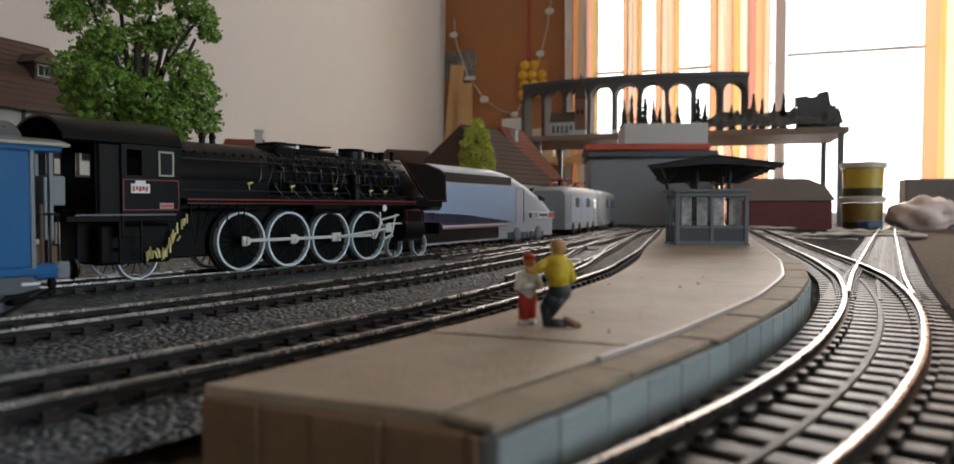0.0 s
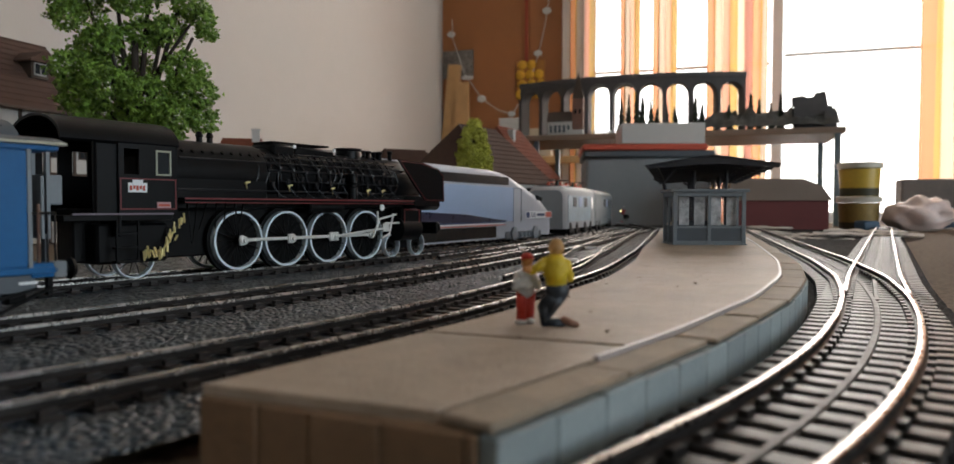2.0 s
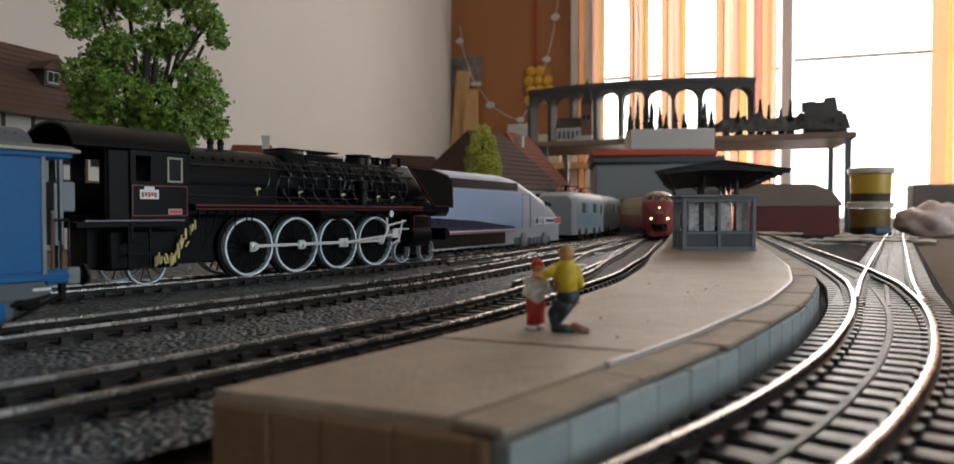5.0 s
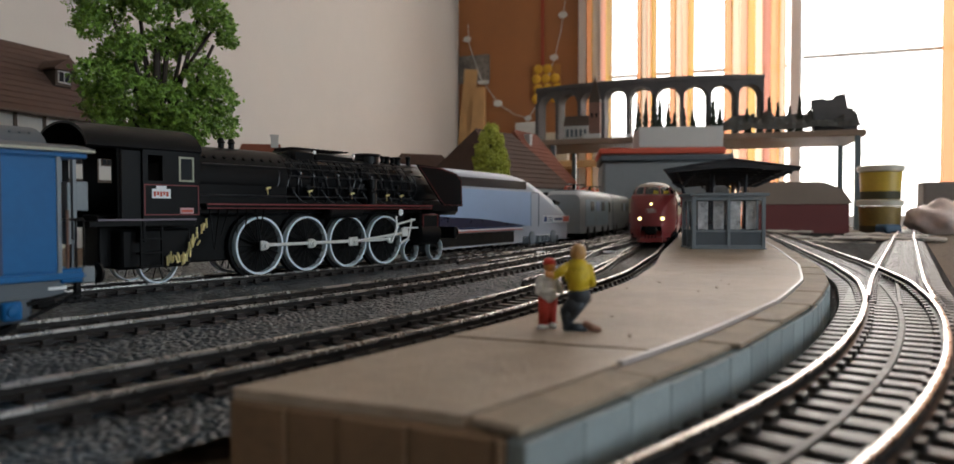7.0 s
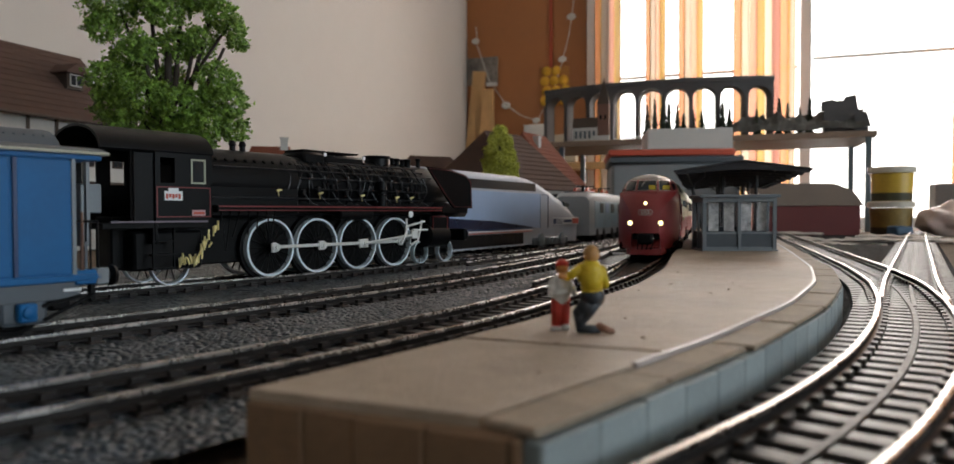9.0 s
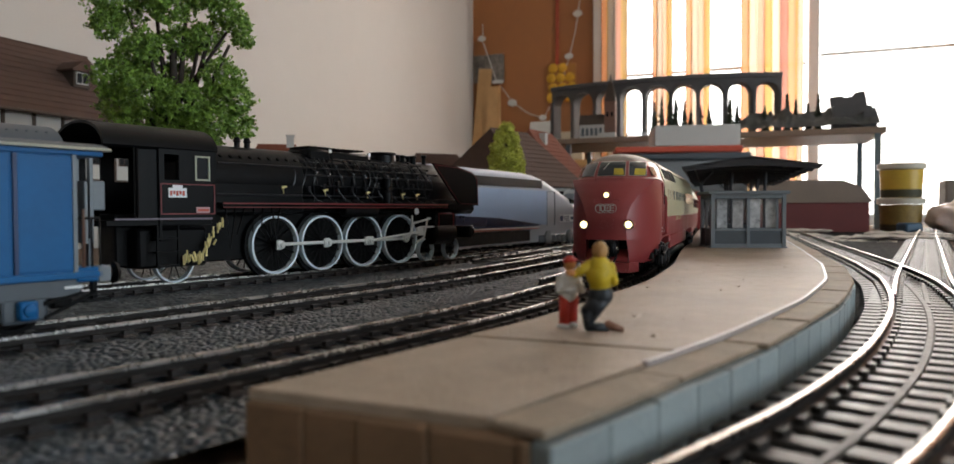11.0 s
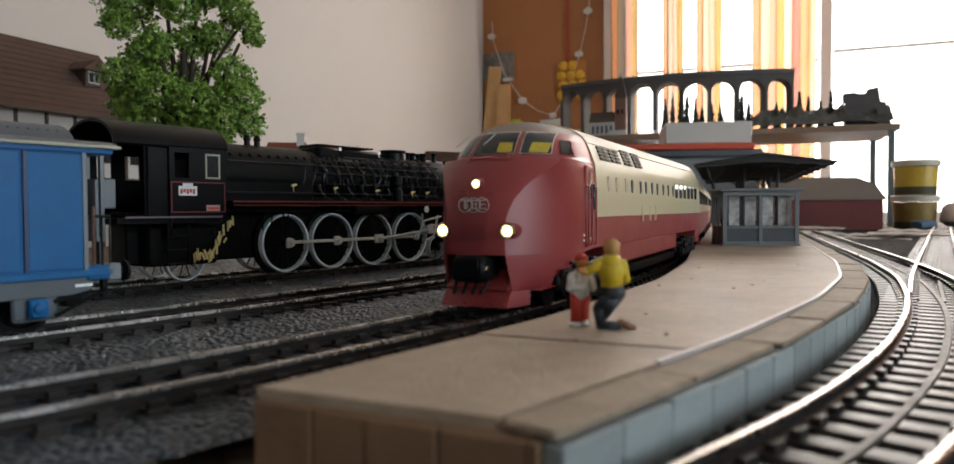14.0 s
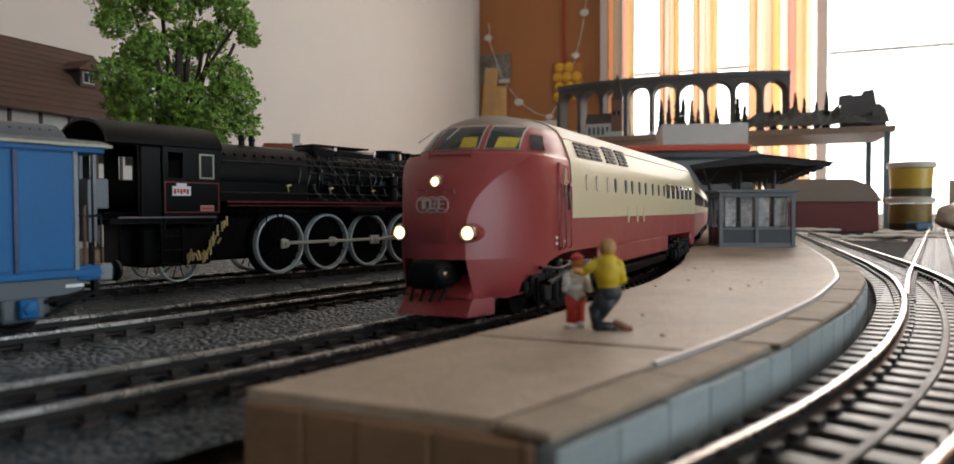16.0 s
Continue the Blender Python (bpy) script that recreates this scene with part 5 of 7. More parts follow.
for y0, y1, name in ((-0.0050, 0.0050, "windscreen"), (-0.0120, -0.0065, "quarter_window"), (0.0065, 0.0120, "quarter_window"), (-0.0148, -0.0134, "side_window"), (0.0134, 0.0148, "side_window")):
    z0, z1 = (0.0367, 0.0421) if name != "side_window" else (0.0369, 0.0404)
    fr = part("window_rim", patch(y0 - 0.0002, y1 + 0.0002, z0 - 0.0002, z1 + 0.0002, CABLV, 0.00012, n=16, m_=10, cheeks=False, taper=0.10), M_SILL if name != "side_window" else M_MAROON, tee, "thin silver window rim")
    part(name, patch(y0, y1, z0, z1, CABLV, 0.0003, n=16, m_=10, cheeks=False, taper=0.10), M_TRAINGLASS, fr)
    if name != "side_window":
        ya, yb = (-0.0046, -0.0010) if name == "windscreen" else (y0 + 0.0006, y0 + 0.0040)
        if y0 < 0:
            # glowing patch laid on the dark pane stands for the yellow inside the cab
            part("cab_light", patch(ya, yb, 0.0369, 0.0394, CABLV, 0.00036, n=10, m_=5, cheeks=False, taper=0.12 if name == "windscreen" else 0.0), M_CABGLOW, fr, "faintly glowing yellow patch on the pane, for the yellow cab inside")
        yc = (y0 + y1) / 2
        part("wiper", rod(bmesh.new(), (nose_x(0.0416, 0.0134, -0.0161, yc, False) + 0.0007, yc + 0.0012, 0.0417), (nose_x(0.0392, 0.0146, -0.0133, yc, False) + 0.0007, yc + 0.0030, 0.0390), 0.00013, 5), M_SILL, fr)
for y, z, r in ((0, 0.0294, 0.0010), (-0.0079, 0.0189, 0.0014), (0.0079, 0.0189, 0.0014)):
    x = nose_x(z, 0.0166, float(np.interp(z, [l[0] for l in LEVELS], [l[2] for l in LEVELS])), y)
    m = pose(x - 0.0003, y, z) @ pose(0, 0, 0, 0, 90, 0)
    rg = part("headlight", lathe(bmesh.new(), [(r * 1.4, -0.006), (r * 1.35, 0.0009), (r * 0.95, 0.0010)], 20, m), M_MAROON, tee, "round headlight in a metal ring")
    part("rim", lathe(bmesh.new(), [(r * 1.3, 0.0008), (r * 1.3, 0.0016), (r * 1.15, 0.0021), (r * 0.9, 0.0020), (r * 0.88, 0.0012)], 20, m), M_CHROME, rg)
    part("lens", lathe(bmesh.new(), [(r * 0.88, 0.0010), (r * 0.86, 0.0013), (r * 0.5, 0.0016), (r * 0.1, 0.0017)], 20, m), M_LAMP, rg, "lit warm white lens")
# round emblem with its three letters
xe = nose_x(0.0246, 0.0166, -0.0010, 0) + 0.0006
bm = bmesh.new()
for o in (-0.0021, 0.0, 0.0021):
    for i in range(18):
        a, b = 2 * pi * i / 18, 2 * pi * (i + 1) / 18
        rod(bm, (xe, o + 0.0016 * cos(a), 0.0246 + 0.0016 * sin(a)), (xe, o + 0.0016 * cos(b), 0.0246 + 0.0016 * sin(b)), 0.00011, 5)
emb = part("emblem", bm, M_SILL, tee, "metal emblem of three rings with letters")


def lettering(text, size, m, material, parent, name="lettering"):
    cu = bpy.data.curves.new(name, "FONT")
    cu.body, cu.size, cu.extrude, cu.align_x, cu.align_y = text, size, size * 0.05, "CENTER", "CENTER"
    tmp = bpy.data.objects.new(name, cu)
    scene.collection.objects.link(tmp)
    me = bpy.data.meshes.new_from_object(tmp.evaluated_get(bpy.context.evaluated_depsgraph_get()))
    bpy.data.objects.remove(tmp)
    me.materials.clear()
    me.materials.append(material)
    ob = new(name, me)
    ob.parent, ob.matrix_basis = parent, m
    return ob


lettering("TEE", 0.0031, pose(xe + 0.0003, 0, 0.0246, 90, 0, 90) @ Matrix.Diagonal((1.25, 1, 1, 1)), M_SILL, emb)
for s in (-1, 1):
    bm = bmesh.new()
    for a, b in (((-0.0012, 0), (-0.0012, 0.0009)), ((-0.0012, 0.0009), (0.0012, 0.0009)), ((0.0012, 0.0009), (0.0012, 0))):
        rod(bm, (xe - 0.0012, s * 0.0033 + a[0], 0.0268 + a[1]), (xe - 0.0012, s * 0.0033 + b[0], 0.0268 + b[1]), 0.00016, 5)
    part("grab_handle", bm, M_MAROON, tee)
for s in (-1, 1):
    xs = nose_x(0.0348, 0.016, -0.0082, s * 0.005, False)
    part("window_bracket", rod(bmesh.new(), (xs + 0.0007, s * 0.005, 0.0342), (xs + 0.0002, s * 0.005, 0.0362), 0.0002, 5), M_MAROON, tee)
part("sill_bar", patch(-0.0055, 0.0055, 0.0352, 0.0356, LEVELS, 0.0004, cheeks=False), M_MAROON, tee)
gr = part("air_grille", patch(-0.0034, 0.0034, 0.0172, 0.0206, LEVELS, 0.0002), M_MAROON, tee)
for k in range(7):
    part("slat", patch(-0.0031, 0.0031, 0.0174 + 0.00045 * k, 0.01763 + 0.00045 * k, LEVELS, 0.0005, m_=1), M_MAROON, gr)
part("coupler_pocket", boxes((-0.016, -0.0062, -0.0074, 0.0074, 0.0040, 0.0134), bevel=0.0004), M_DARK, tee)
bm = bmesh.new()
prism(bm, [(-0.0020, 0.0062), (-0.0062, 0.0100), (-0.0068, 0.0100), (-0.0068, 0.0052), (-0.0020, 0.0056)], "y", -0.0074, 0.0074)
part("pocket_floor", bm, M_MAROON, tee)
cp = part("coupler", boxes((-0.007, 0.0034, -0.0040, 0.0040, 0.0076, 0.0136), bevel=0.0012), M_DARK, tee, "black coupler head")
part("coupler_lid", boxes((0.0034, 0.0042, -0.0034, 0.0034, 0.0082, 0.0130), bevel=0.0006), M_BLACK, cp)
part("coupler_pin", lathe(bmesh.new(), [(0.0008, 0), (0.0007, 0.0006)], 12, pose(0.0016, -0.0040, 0.0106) @ pose(0, 0, 0, 90)), M_CHROME, cp)
for k in range(4):
    part("hose", rod(bmesh.new(), (0.0005, -0.004 + 0.0026 * k, 0.0080), (0.0020, -0.0028 + 0.0022 * k, 0.0050), 0.00038, 6), M_DARK, tee)
bm = bmesh.new()
loft(bm, [[(-0.0010 + o, -0.0080, z), (-0.0010 + o, 0.0080, z), (-0.0080, 0.0105, z), (-0.0080, -0.0105, z)] for z, o in ((0.0020, 0.0010), (0.0054, -0.0016))])
part("snow_plough", bm, M_MAROON, tee, "dark red plough under the nose")
for k in range(7):
    part("plough_rivet", lathe(bmesh.new(), [(0.0003, 0), (0.0002, 0.0003)], 6, pose(-0.0004, -0.0072 + 0.0024 * k, 0.0027) @ pose(0, 0, 0, 0, 90)), M_MAROON, tee)


def side_parts(car, x_front, length, cream_front):
    """Cream band, roof strips, windows, doors, bogies on both sides of a coach."""
    for s in (-1, 1):
        ys = lambda z, g=0.0: s * (float(np.interp(z, [0.0215, 0.030, 0.0355, 0.0385, 0.0408, 0.0425], [0.0166, 0.0165, 0.0160, 0.0149, 0.0139, 0.0127])) + g)
        zs = [0.0215, 0.026, 0.030, 0.0335, 0.0355, 0.0362, 0.0385, 0.0408]
        bm = bmesh.new()
        loft(bm, [[(cream_front, ys(z, 0.0003), z), (-length + 0.001, ys(z, 0.0003), z), (-length + 0.001, ys(z, -0.0006), z), (cream_front, ys(z, -0.0006), z)] for z in zs])
        part("cream_band", bm, M_CREAM, car, "cream upper side")
        bm = bmesh.new()
        zr = [0.0409, 0.0425, 0.0436, 0.0447, 0.0456, 0.0462]
        yr = [0.0139, 0.0127, 0.0112, 0.0092, 0.0068, 0.0042]
        loft(bm, [[(cream_front, s * (y + 0.0002), z + 0.0002), (-length + 0.001, s * (y + 0.0002), z + 0.0002), (-length + 0.001, s * (y - 0.0006), z - 0.0004), (cream_front, s * (y - 0.0006), z - 0.0004)] for z, y in zip(zr, yr)])
        part("roof_side", bm, mat("cream_grey_roof", (0.44, 0.37, 0.25), 0.5, vary=0.08, scale=80), car)
    return car


side_parts(tee, 0, TEE_L, -0.040)
# pale colour paints the bright reflection onto the first three ports
M_PORT = mat("port_glass_highlight", (0.72, 0.64, 0.50), 0.12)
for k, x in enumerate((-0.052, -0.061, -0.072, -0.080, -0.092, -0.100, -0.110, -0.119, -0.13, -0.14, -0.15)):
    bm = lathe(bmesh.new(), [(0.0013, 0), (0.0013, 0.0005), (0.0011, 0.0006)], 14, pose(x, -0.0165, 0.0305) @ pose(0, 0, 0, 90) @ Matrix.Diagonal((0.8, 1.6, 1, 1)))
    part("port_window", bm, M_PORT if k < 3 else M_GREYDK, tee)
for x in (-0.158, -0.168, -0.178, -0.188, -0.198, -0.208):
    part("window", boxes((x - 0.0035, x + 0.0035, -0.0169, -0.0160, 0.0275, 0.0335), bevel=0.0004), M_TRAINGLASS, tee)
for x in (-0.095, -0.107, -0.116):
    part("panel_seam", boxes((x - 0.0012, x + 0.0012, -0.0170, -0.0164, 0.0195, 0.0245), bevel=0.0001), M_CREAM, tee)
for x, n in ((-0.047, 4), (-0.059, 4), (-0.074, 5), (-0.088, 5)):
    for k in range(n):
        z = 0.0368 + 0.0010 * k
        y = -float(np.interp(z, [0.0355, 0.0385, 0.0408, 0.0425], [0.0160, 0.0149, 0.0139, 0.0127])) - 0.0003
        for dx in (0.0, -0.0052):
            part("louvre", boxes((x + dx - 0.0046, x + dx, y - 0.0003, y + 0.0003, z, z + 0.0007)), M_DARKGREEN, tee)
dr = part("cab_door", boxes((-0.0365, -0.0305, -0.01685, -0.0160, 0.0140, 0.0345), bevel=0.0003), M_MAROON, tee)
part("door_window", boxes((-0.0358, -0.0335, -0.0170, -0.0166, 0.0262, 0.0335), bevel=0.0003), M_TRAINGLASS, dr)
part("port_frame", boxes((-0.0392, -0.0372, -0.0171, -0.0163, 0.0235, 0.0300), bevel=0.0003), M_TRAINGLASS, dr)
for x in (-0.0302, -0.0332, -0.0370):
    bm = rod(bmesh.new(), (x, -0.0176, 0.0150), (x, -0.0176, 0.0290), 0.00022, 6)
    rod(bm, (x, -0.0176, 0.0290), (x - 0.0012, -0.0168, 0.0295), 0.00022, 6)
    rod(bm, (x, -0.0176, 0.0150), (x - 0.0008, -0.0168, 0.0145), 0.00022, 6)
    part("handrail", bm, M_MAROON, dr)
for x, z in ((-0.0285, 0.0168), (-0.0285, 0.0155), (-0.034, 0.0158)):
    part("lettering_bar", boxes((x - 0.0009, x, -0.0169, -0.0163, z, z + 0.0006)), M_WHITE, tee)


M_UNDER = mat("oily_black_casting", (0.012, 0.012, 0.013), 0.6, spec=0.2, vary=0.3, scale=300)


def make_bogie(parent, x):
    bg = part("bogie", boxes((x - 0.021, x + 0.021, -0.0150, 0.0150, 0.0045, 0.0085), bevel=0.0006), M_DARK, parent)
    for o in (-0.0145, 0.0, 0.0145):
        for y in (-0.0088, 0.0088):
            part("wheel", lathe(bmesh.new(), [(0.0055, -0.001), (0.0058, 0), (0.0055, 0.0012), (0.0022, 0.0013), (0.0018, 0.002)], 20, pose(x + o, y, 0.0057) @ pose(0, 0, 0, 90)), M_DARK, bg)
        part("axle_box", boxes((x + o - 0.0019, x + o + 0.0019, -0.0176, -0.0150, 0.0035, 0.0072), bevel=0.0004), M_UNDER, bg)
    for o in (-0.0075, 0.0075):
        for q in (-0.002, 0.002):
            part("coil_spring", rod(bmesh.new(), (x + o + q, -0.0171, 0.0025), (x + o + q, -0.0171, 0.0086), 0.0009, 8), M_UNDER, bg)
        part("equaliser", boxes((x + o - 0.006, x + o + 0.006, -0.0175, -0.0160, 0.0022, 0.0032), bevel=0.0003), M_UNDER, bg)
    part("side_frame", boxes((x - 0.021, x + 0.0205, -0.0160, -0.0150, 0.0075, 0.0096), bevel=0.0003), M_UNDER, bg)
    for o, w, z0, z1 in ((-0.0185, 0.0028, 0.0040, 0.0100), (-0.0035, 0.0024, 0.0060, 0.0112), (0.0035, 0.0020, 0.0050, 0.0118), (0.0110, 0.0018, 0.0066, 0.0110)):
        part("brake_box", boxes((x + o - w, x + o + w, -0.0164, -0.0140, z0, z1), bevel=0.0004), M_DARK, bg)
    part("brake_pipe", tube(bmesh.new(), [(x - 0.019, -0.0168, 0.0104), (x - 0.006, -0.0172, 0.0108), (x + 0.006, -0.0172, 0.0100), (x + 0.018, -0.0168, 0.0110)], 0.0004), M_UNDER, bg)
    part("sand_pipe", rod(bmesh.new(), (x + 0.0195, -0.0165, 0.009), (x + 0.0185, -0.0165, 0.001), 0.0004, 6), M_BLACK, bg)
    part("damper", rod(bmesh.new(), (x + 0.004, -0.0180, 0.0092), (x + 0.016, -0.0180, 0.0075), 0.0006, 8), M_UNDER, bg)
    return bg


make_bogie(tee, -0.036)
make_bogie(tee, -TEE_L + 0.036)
part("underframe", boxes((-TEE_L + 0.058, -0.062, -0.0150, 0.0150, 0.0030, 0.0060), bevel=0.0006), M_DARK, tee)


def make_coach(length, label):
    co = thing("railway_coach", Matrix(), label, "train", "express train")
    outline = lambda w, z: [(0, w, z), (0, -w, z), (-length, -w, z), (-length, w, z)]
    part("body", loft(bmesh.new(), [outline(w, z) for z, w, r in LEVELS + CABLV[1:]]), M_MAROON, co)
    part("roof", loft(bmesh.new(), [outline(w, z) for z, w, r in ROOFLV]), M_TEEROOF, co)
    side_parts(co, 0, length, -0.001)
    for k in range(9):
        x = -0.03 - k * 0.0265
        part("window", boxes((x - 0.009, x + 0.009, -0.0170, -0.0160, 0.0255, 0.0335), bevel=0.0006), M_TRAINGLASS, co)
    for x in (-0.04, -length + 0.04):
        part("bogie", boxes((x - 0.018, x + 0.018, -0.0145, 0.0145, 0.0015, 0.0065), bevel=0.0008), M_DARK, co)
        for o in (-0.012, 0.012):
            part("wheel", lathe(bmesh.new(), [(0.0055, 0), (0.0055, 0.0012), (0.002, 0.0018)], 18, pose(x + o, -0.0145, 0.0055) @ pose(0, 0, 0, 90)), M_DARK, co)
    return co


def turn_sides(car):
    """Puts the modelled side on the platform's side."""
    for ob in car.children_recursive:
        if ob.name.startswith("lettering") and "bar" not in ob.name:
            continue
        ob.data.transform(Matrix.Diagonal((1, -1, 1, 1)))
        ob.data.flip_normals()


coach_a = make_coach(0.27, "cream and dark red express coach with dark windows")
coach_b = make_coach(0.27, "cream and dark red express coach with dark windows")

for car in (tee, coach_a, coach_b):
    turn_sides(car)

# ---------------------------------------------------------------- platform shelter
sh = thing("platform_kiosk", pose(0.1215, 0.377, PTOP, 0, 0, -3), "small grey plastic kiosk with glazed upper panes on the platform", "kiosk")
HW, HD, HH = 0.0185, 0.026, 0.0275
part("floor_plate", boxes((-HW - 0.0006, HW + 0.0006, -0.0006, HD + 0.0006, 0, 0.0008), bevel=0.0001), M_GREYPL, sh)
for fx0, fx1, fy0, fy1, horiz in ((-HW, HW, 0, 0.0013, True), (-HW, HW, HD - 0.0013, HD, True)):
    for x0, x1 in ((-HW, -HW + 0.0019), (-0.0008, 0.0008), (HW - 0.0019, HW)):
        part("post", boxes((x0, x1, fy0, fy1, 0.0008, HH), bevel=0.00012), M_GREYPL, sh)
    for z0, z1 in ((0.0008, 0.0022), (0.0088, 0.0100), (HH - 0.0022, HH)):
        for x0, x1 in ((-HW + 0.0019, -0.0008), (0.0008, HW - 0.0019)):
            part("cross_rail", boxes((x0, x1, fy0 + 0.0001, fy1 - 0.0001, z0, z1), bevel=0.0001), M_GREYPL, sh)
    for x0, x1 in ((-HW + 0.0019, -0.0008), (0.0008, HW - 0.0019)):
        part("lower_panel", boxes((x0, x1, fy0 + 0.0006, fy1 - 0.0003, 0.0022, 0.0088)), M_GREYDK, sh)
        part("glazing", boxes((x0, x1, fy0 + 0.0006, fy0 + 0.0008, 0.0100, HH - 0.0022)), M_CLEAR, sh).visible_shadow = False
for s in (-1, 1):
    xa, xb = sorted((s * HW, s * (HW - 0.0012)))
    for y0, y1 in ((0.0013, 0.0028), (HD / 2 - 0.0008, HD / 2 + 0.0008), (HD - 0.0028, HD - 0.0013)):
        part("side_post", boxes((xa, xb, y0, y1, 0.0008, HH), bevel=0.0001), M_GREYPL, sh)
    part("side_panel", boxes((xa + 0.0003, xb - 0.0003, 0.0028, HD - 0.0028, 0.0012, 0.0098)), M_GREYDK, sh)
    part("side_rail", boxes((xa, xb, 0.0028, HD - 0.0028, HH - 0.0022, HH)), M_GREYPL, sh)
part("cornice", boxes((-HW - 0.0016, HW + 0.0016, -0.0014, HD + 0.0014, HH, HH + 0.0016), bevel=0.0003), M_GREYPL, sh)
part("inner_shelf", boxes((-HW + 0.003, HW - 0.012, 0.008, 0.016, 0.0008, 0.0125), bevel=0.0003), M_GREYDK, sh)
for x in (-0.012, -0.004, 0.0045, 0.0125):
    part("blind", boxes((x - 0.0028, x + 0.0024, 0.004, 0.0045, 0.0102, HH - 0.0024), bevel=0.0001), mat("hazy_film", (0.42, 0.42, 0.42), 0.3, vary=0.5, scale=320), sh, "hazy plastic film behind the pane")

cn = thing("platform_canopy", pose(0.1215, 0.374, PTOP, 0, 0, -15.5), "dark grey open-beamed platform canopy on iron columns", "platform roof")
M_CAN = mat("dark_grey_canopy_plastic", (0.045, 0.047, 0.055), 0.5, vary=0.2, scale=150)
CL, CW = 0.265, 0.0335
bm = bmesh.new()
prism(bm, [(-CW, 0.0418), (0, 0.0468), (CW, 0.0418), (CW, 0.0412), (0, 0.0461), (-CW, 0.0412)], "y", 0, CL)
part("roof_sheet", bm, M_CAN, cn)
for k in range(10):
    y = 0.001 + k * (CL - 0.004) / 9
    bm = bmesh.new()
    prism(bm, [(-CW + 0.0006, 0.0411), (0, 0.0460), (CW - 0.0006, 0.0411), (CW - 0.0016, 0.0396), (0.006, 0.0418), (-0.006, 0.0418), (-CW + 0.0016, 0.0396)], "y", y, y + 0.0016)
    part("rafter", bm, M_CAN, cn)
for x in (-0.027, -0.018, -0.009, 0.009, 0.018, 0.027):
    z = 0.0460 - abs(x) * 0.147 - 0.0006
    part("purlin", boxes((x - 0.0005, x + 0.0005, 0.003, CL - 0.003, z - 0.0009, z)), M_CAN, cn)
for y in (0.075, 0.15, 0.225):
    for x in (-0.0075, 0.0115):
        part("column", lathe(bmesh.new(), [(0.0020, 0), (0.0020, 0.002), (0.0011, 0.003), (0.0009, 0.034), (0.0014, 0.0352), (0.0014, 0.0420)], 12, pose(x, y, 0)), M_CAN, cn)
        for s in (-1, 1):
            bm = bmesh.new()
            prev = None
            for j in range(8):
                a = pi / 2 * j / 7
                q = Vector((x + s * 0.008 * (1 - cos(a)), y, 0.0325 + 0.0085 * sin(a)))
                if prev is not None:
                    rod(bm, prev, q, 0.0005, 6)
                prev = q
            for j in range(12):
                a, b = 2 * pi * j / 12, 2 * pi * (j + 1) / 12
                rod(bm, (x + s * 0.0032 + 0.0016 * cos(a), y, 0.0395 + 0.0016 * sin(a)), (x + s * 0.0032 + 0.0016 * cos(b), y, 0.0395 + 0.0016 * sin(b)), 0.0003, 5)
            part("bracket", bm, M_CAN, cn)
bm = bmesh.new()
rod(bm, (-0.0165, 0.034, 0.0005), (-0.0245, 0.034, 0.0335), 0.0010, 8)
rod(bm, (-0.0245, 0.034, 0.0335), (-0.030, 0.034, 0.0360), 0.0008, 8)
rod(bm, (-0.0245, 0.034, 0.0335), (-0.018, 0.034, 0.0412), 0.0008, 8)
rod(bm, (-0.0237, 0.034, 0.0290), (-0.0224, 0.034, 0.0265), 0.0016, 8)
part("leaning_strut", bm, M_CAN, cn)


# ---------------------------------------------------------------- toy figures on the platform
def blob(bm, c, r, s=(1, 1, 1), turn=None, idx=0):
    m = Matrix.Translation(c) @ (turn or Matrix()) @ Matrix.Diagonal((*s, 1))
    n0 = len(bm.faces)
    bmesh.ops.create_uvsphere(bm, u_segments=14, v_segments=10, radius=r, matrix=m)
    bm.faces.ensure_lookup_table()
    for f in bm.faces[n0:]:
        f.material_index = idx


def limb(bm, a, b, r1, r2, idx):
    n0 = len(bm.faces)
    rod(bm, a, b, r1, 12, r2)
    bm.faces.ensure_lookup_table()
    for f in bm.faces[n0:]:
        f.material_index = idx
    blob(bm, a, r1, idx=idx)
    blob(bm, b, r2, idx=idx)


def figurine(name, bm, mats, m, label):
    me = bpy.data.meshes.new(name)
    bm.to_mesh(me)
    bm.free()
    for q in mats:
        me.materials.append(q)
    me.shade_smooth()
    ob = new(name, me)
    ob.matrix_basis = m
    return tagged(ob, label, "figurine", "toy figures on the platform")


M_SHIRT = mat("yellow_shirt_paint", (0.62, 0.44, 0.02), 0.5, vary=0.08, scale=300)
M_TROUS = mat("dark_blue_grey_paint", (0.022, 0.027, 0.034), 0.5, vary=0.1, scale=300)
M_SHOE = mat("brown_shoe_paint", (0.22, 0.10, 0.06), 0.5)
M_HAIR = mat("ochre_head_paint", (0.46, 0.25, 0.085), 0.5, vary=0.06, scale=300)
M_REDP = mat("red_figure_paint", (0.50, 0.035, 0.02), 0.5, vary=0.1, scale=300)
M_WHT = mat("white_figure_paint", (0.62, 0.60, 0.56), 0.5, vary=0.06, scale=300)
M_SKIN = mat("orange_ochre_paint", (0.55, 0.24, 0.07), 0.5)
mm = 0.001
bm = bmesh.new()
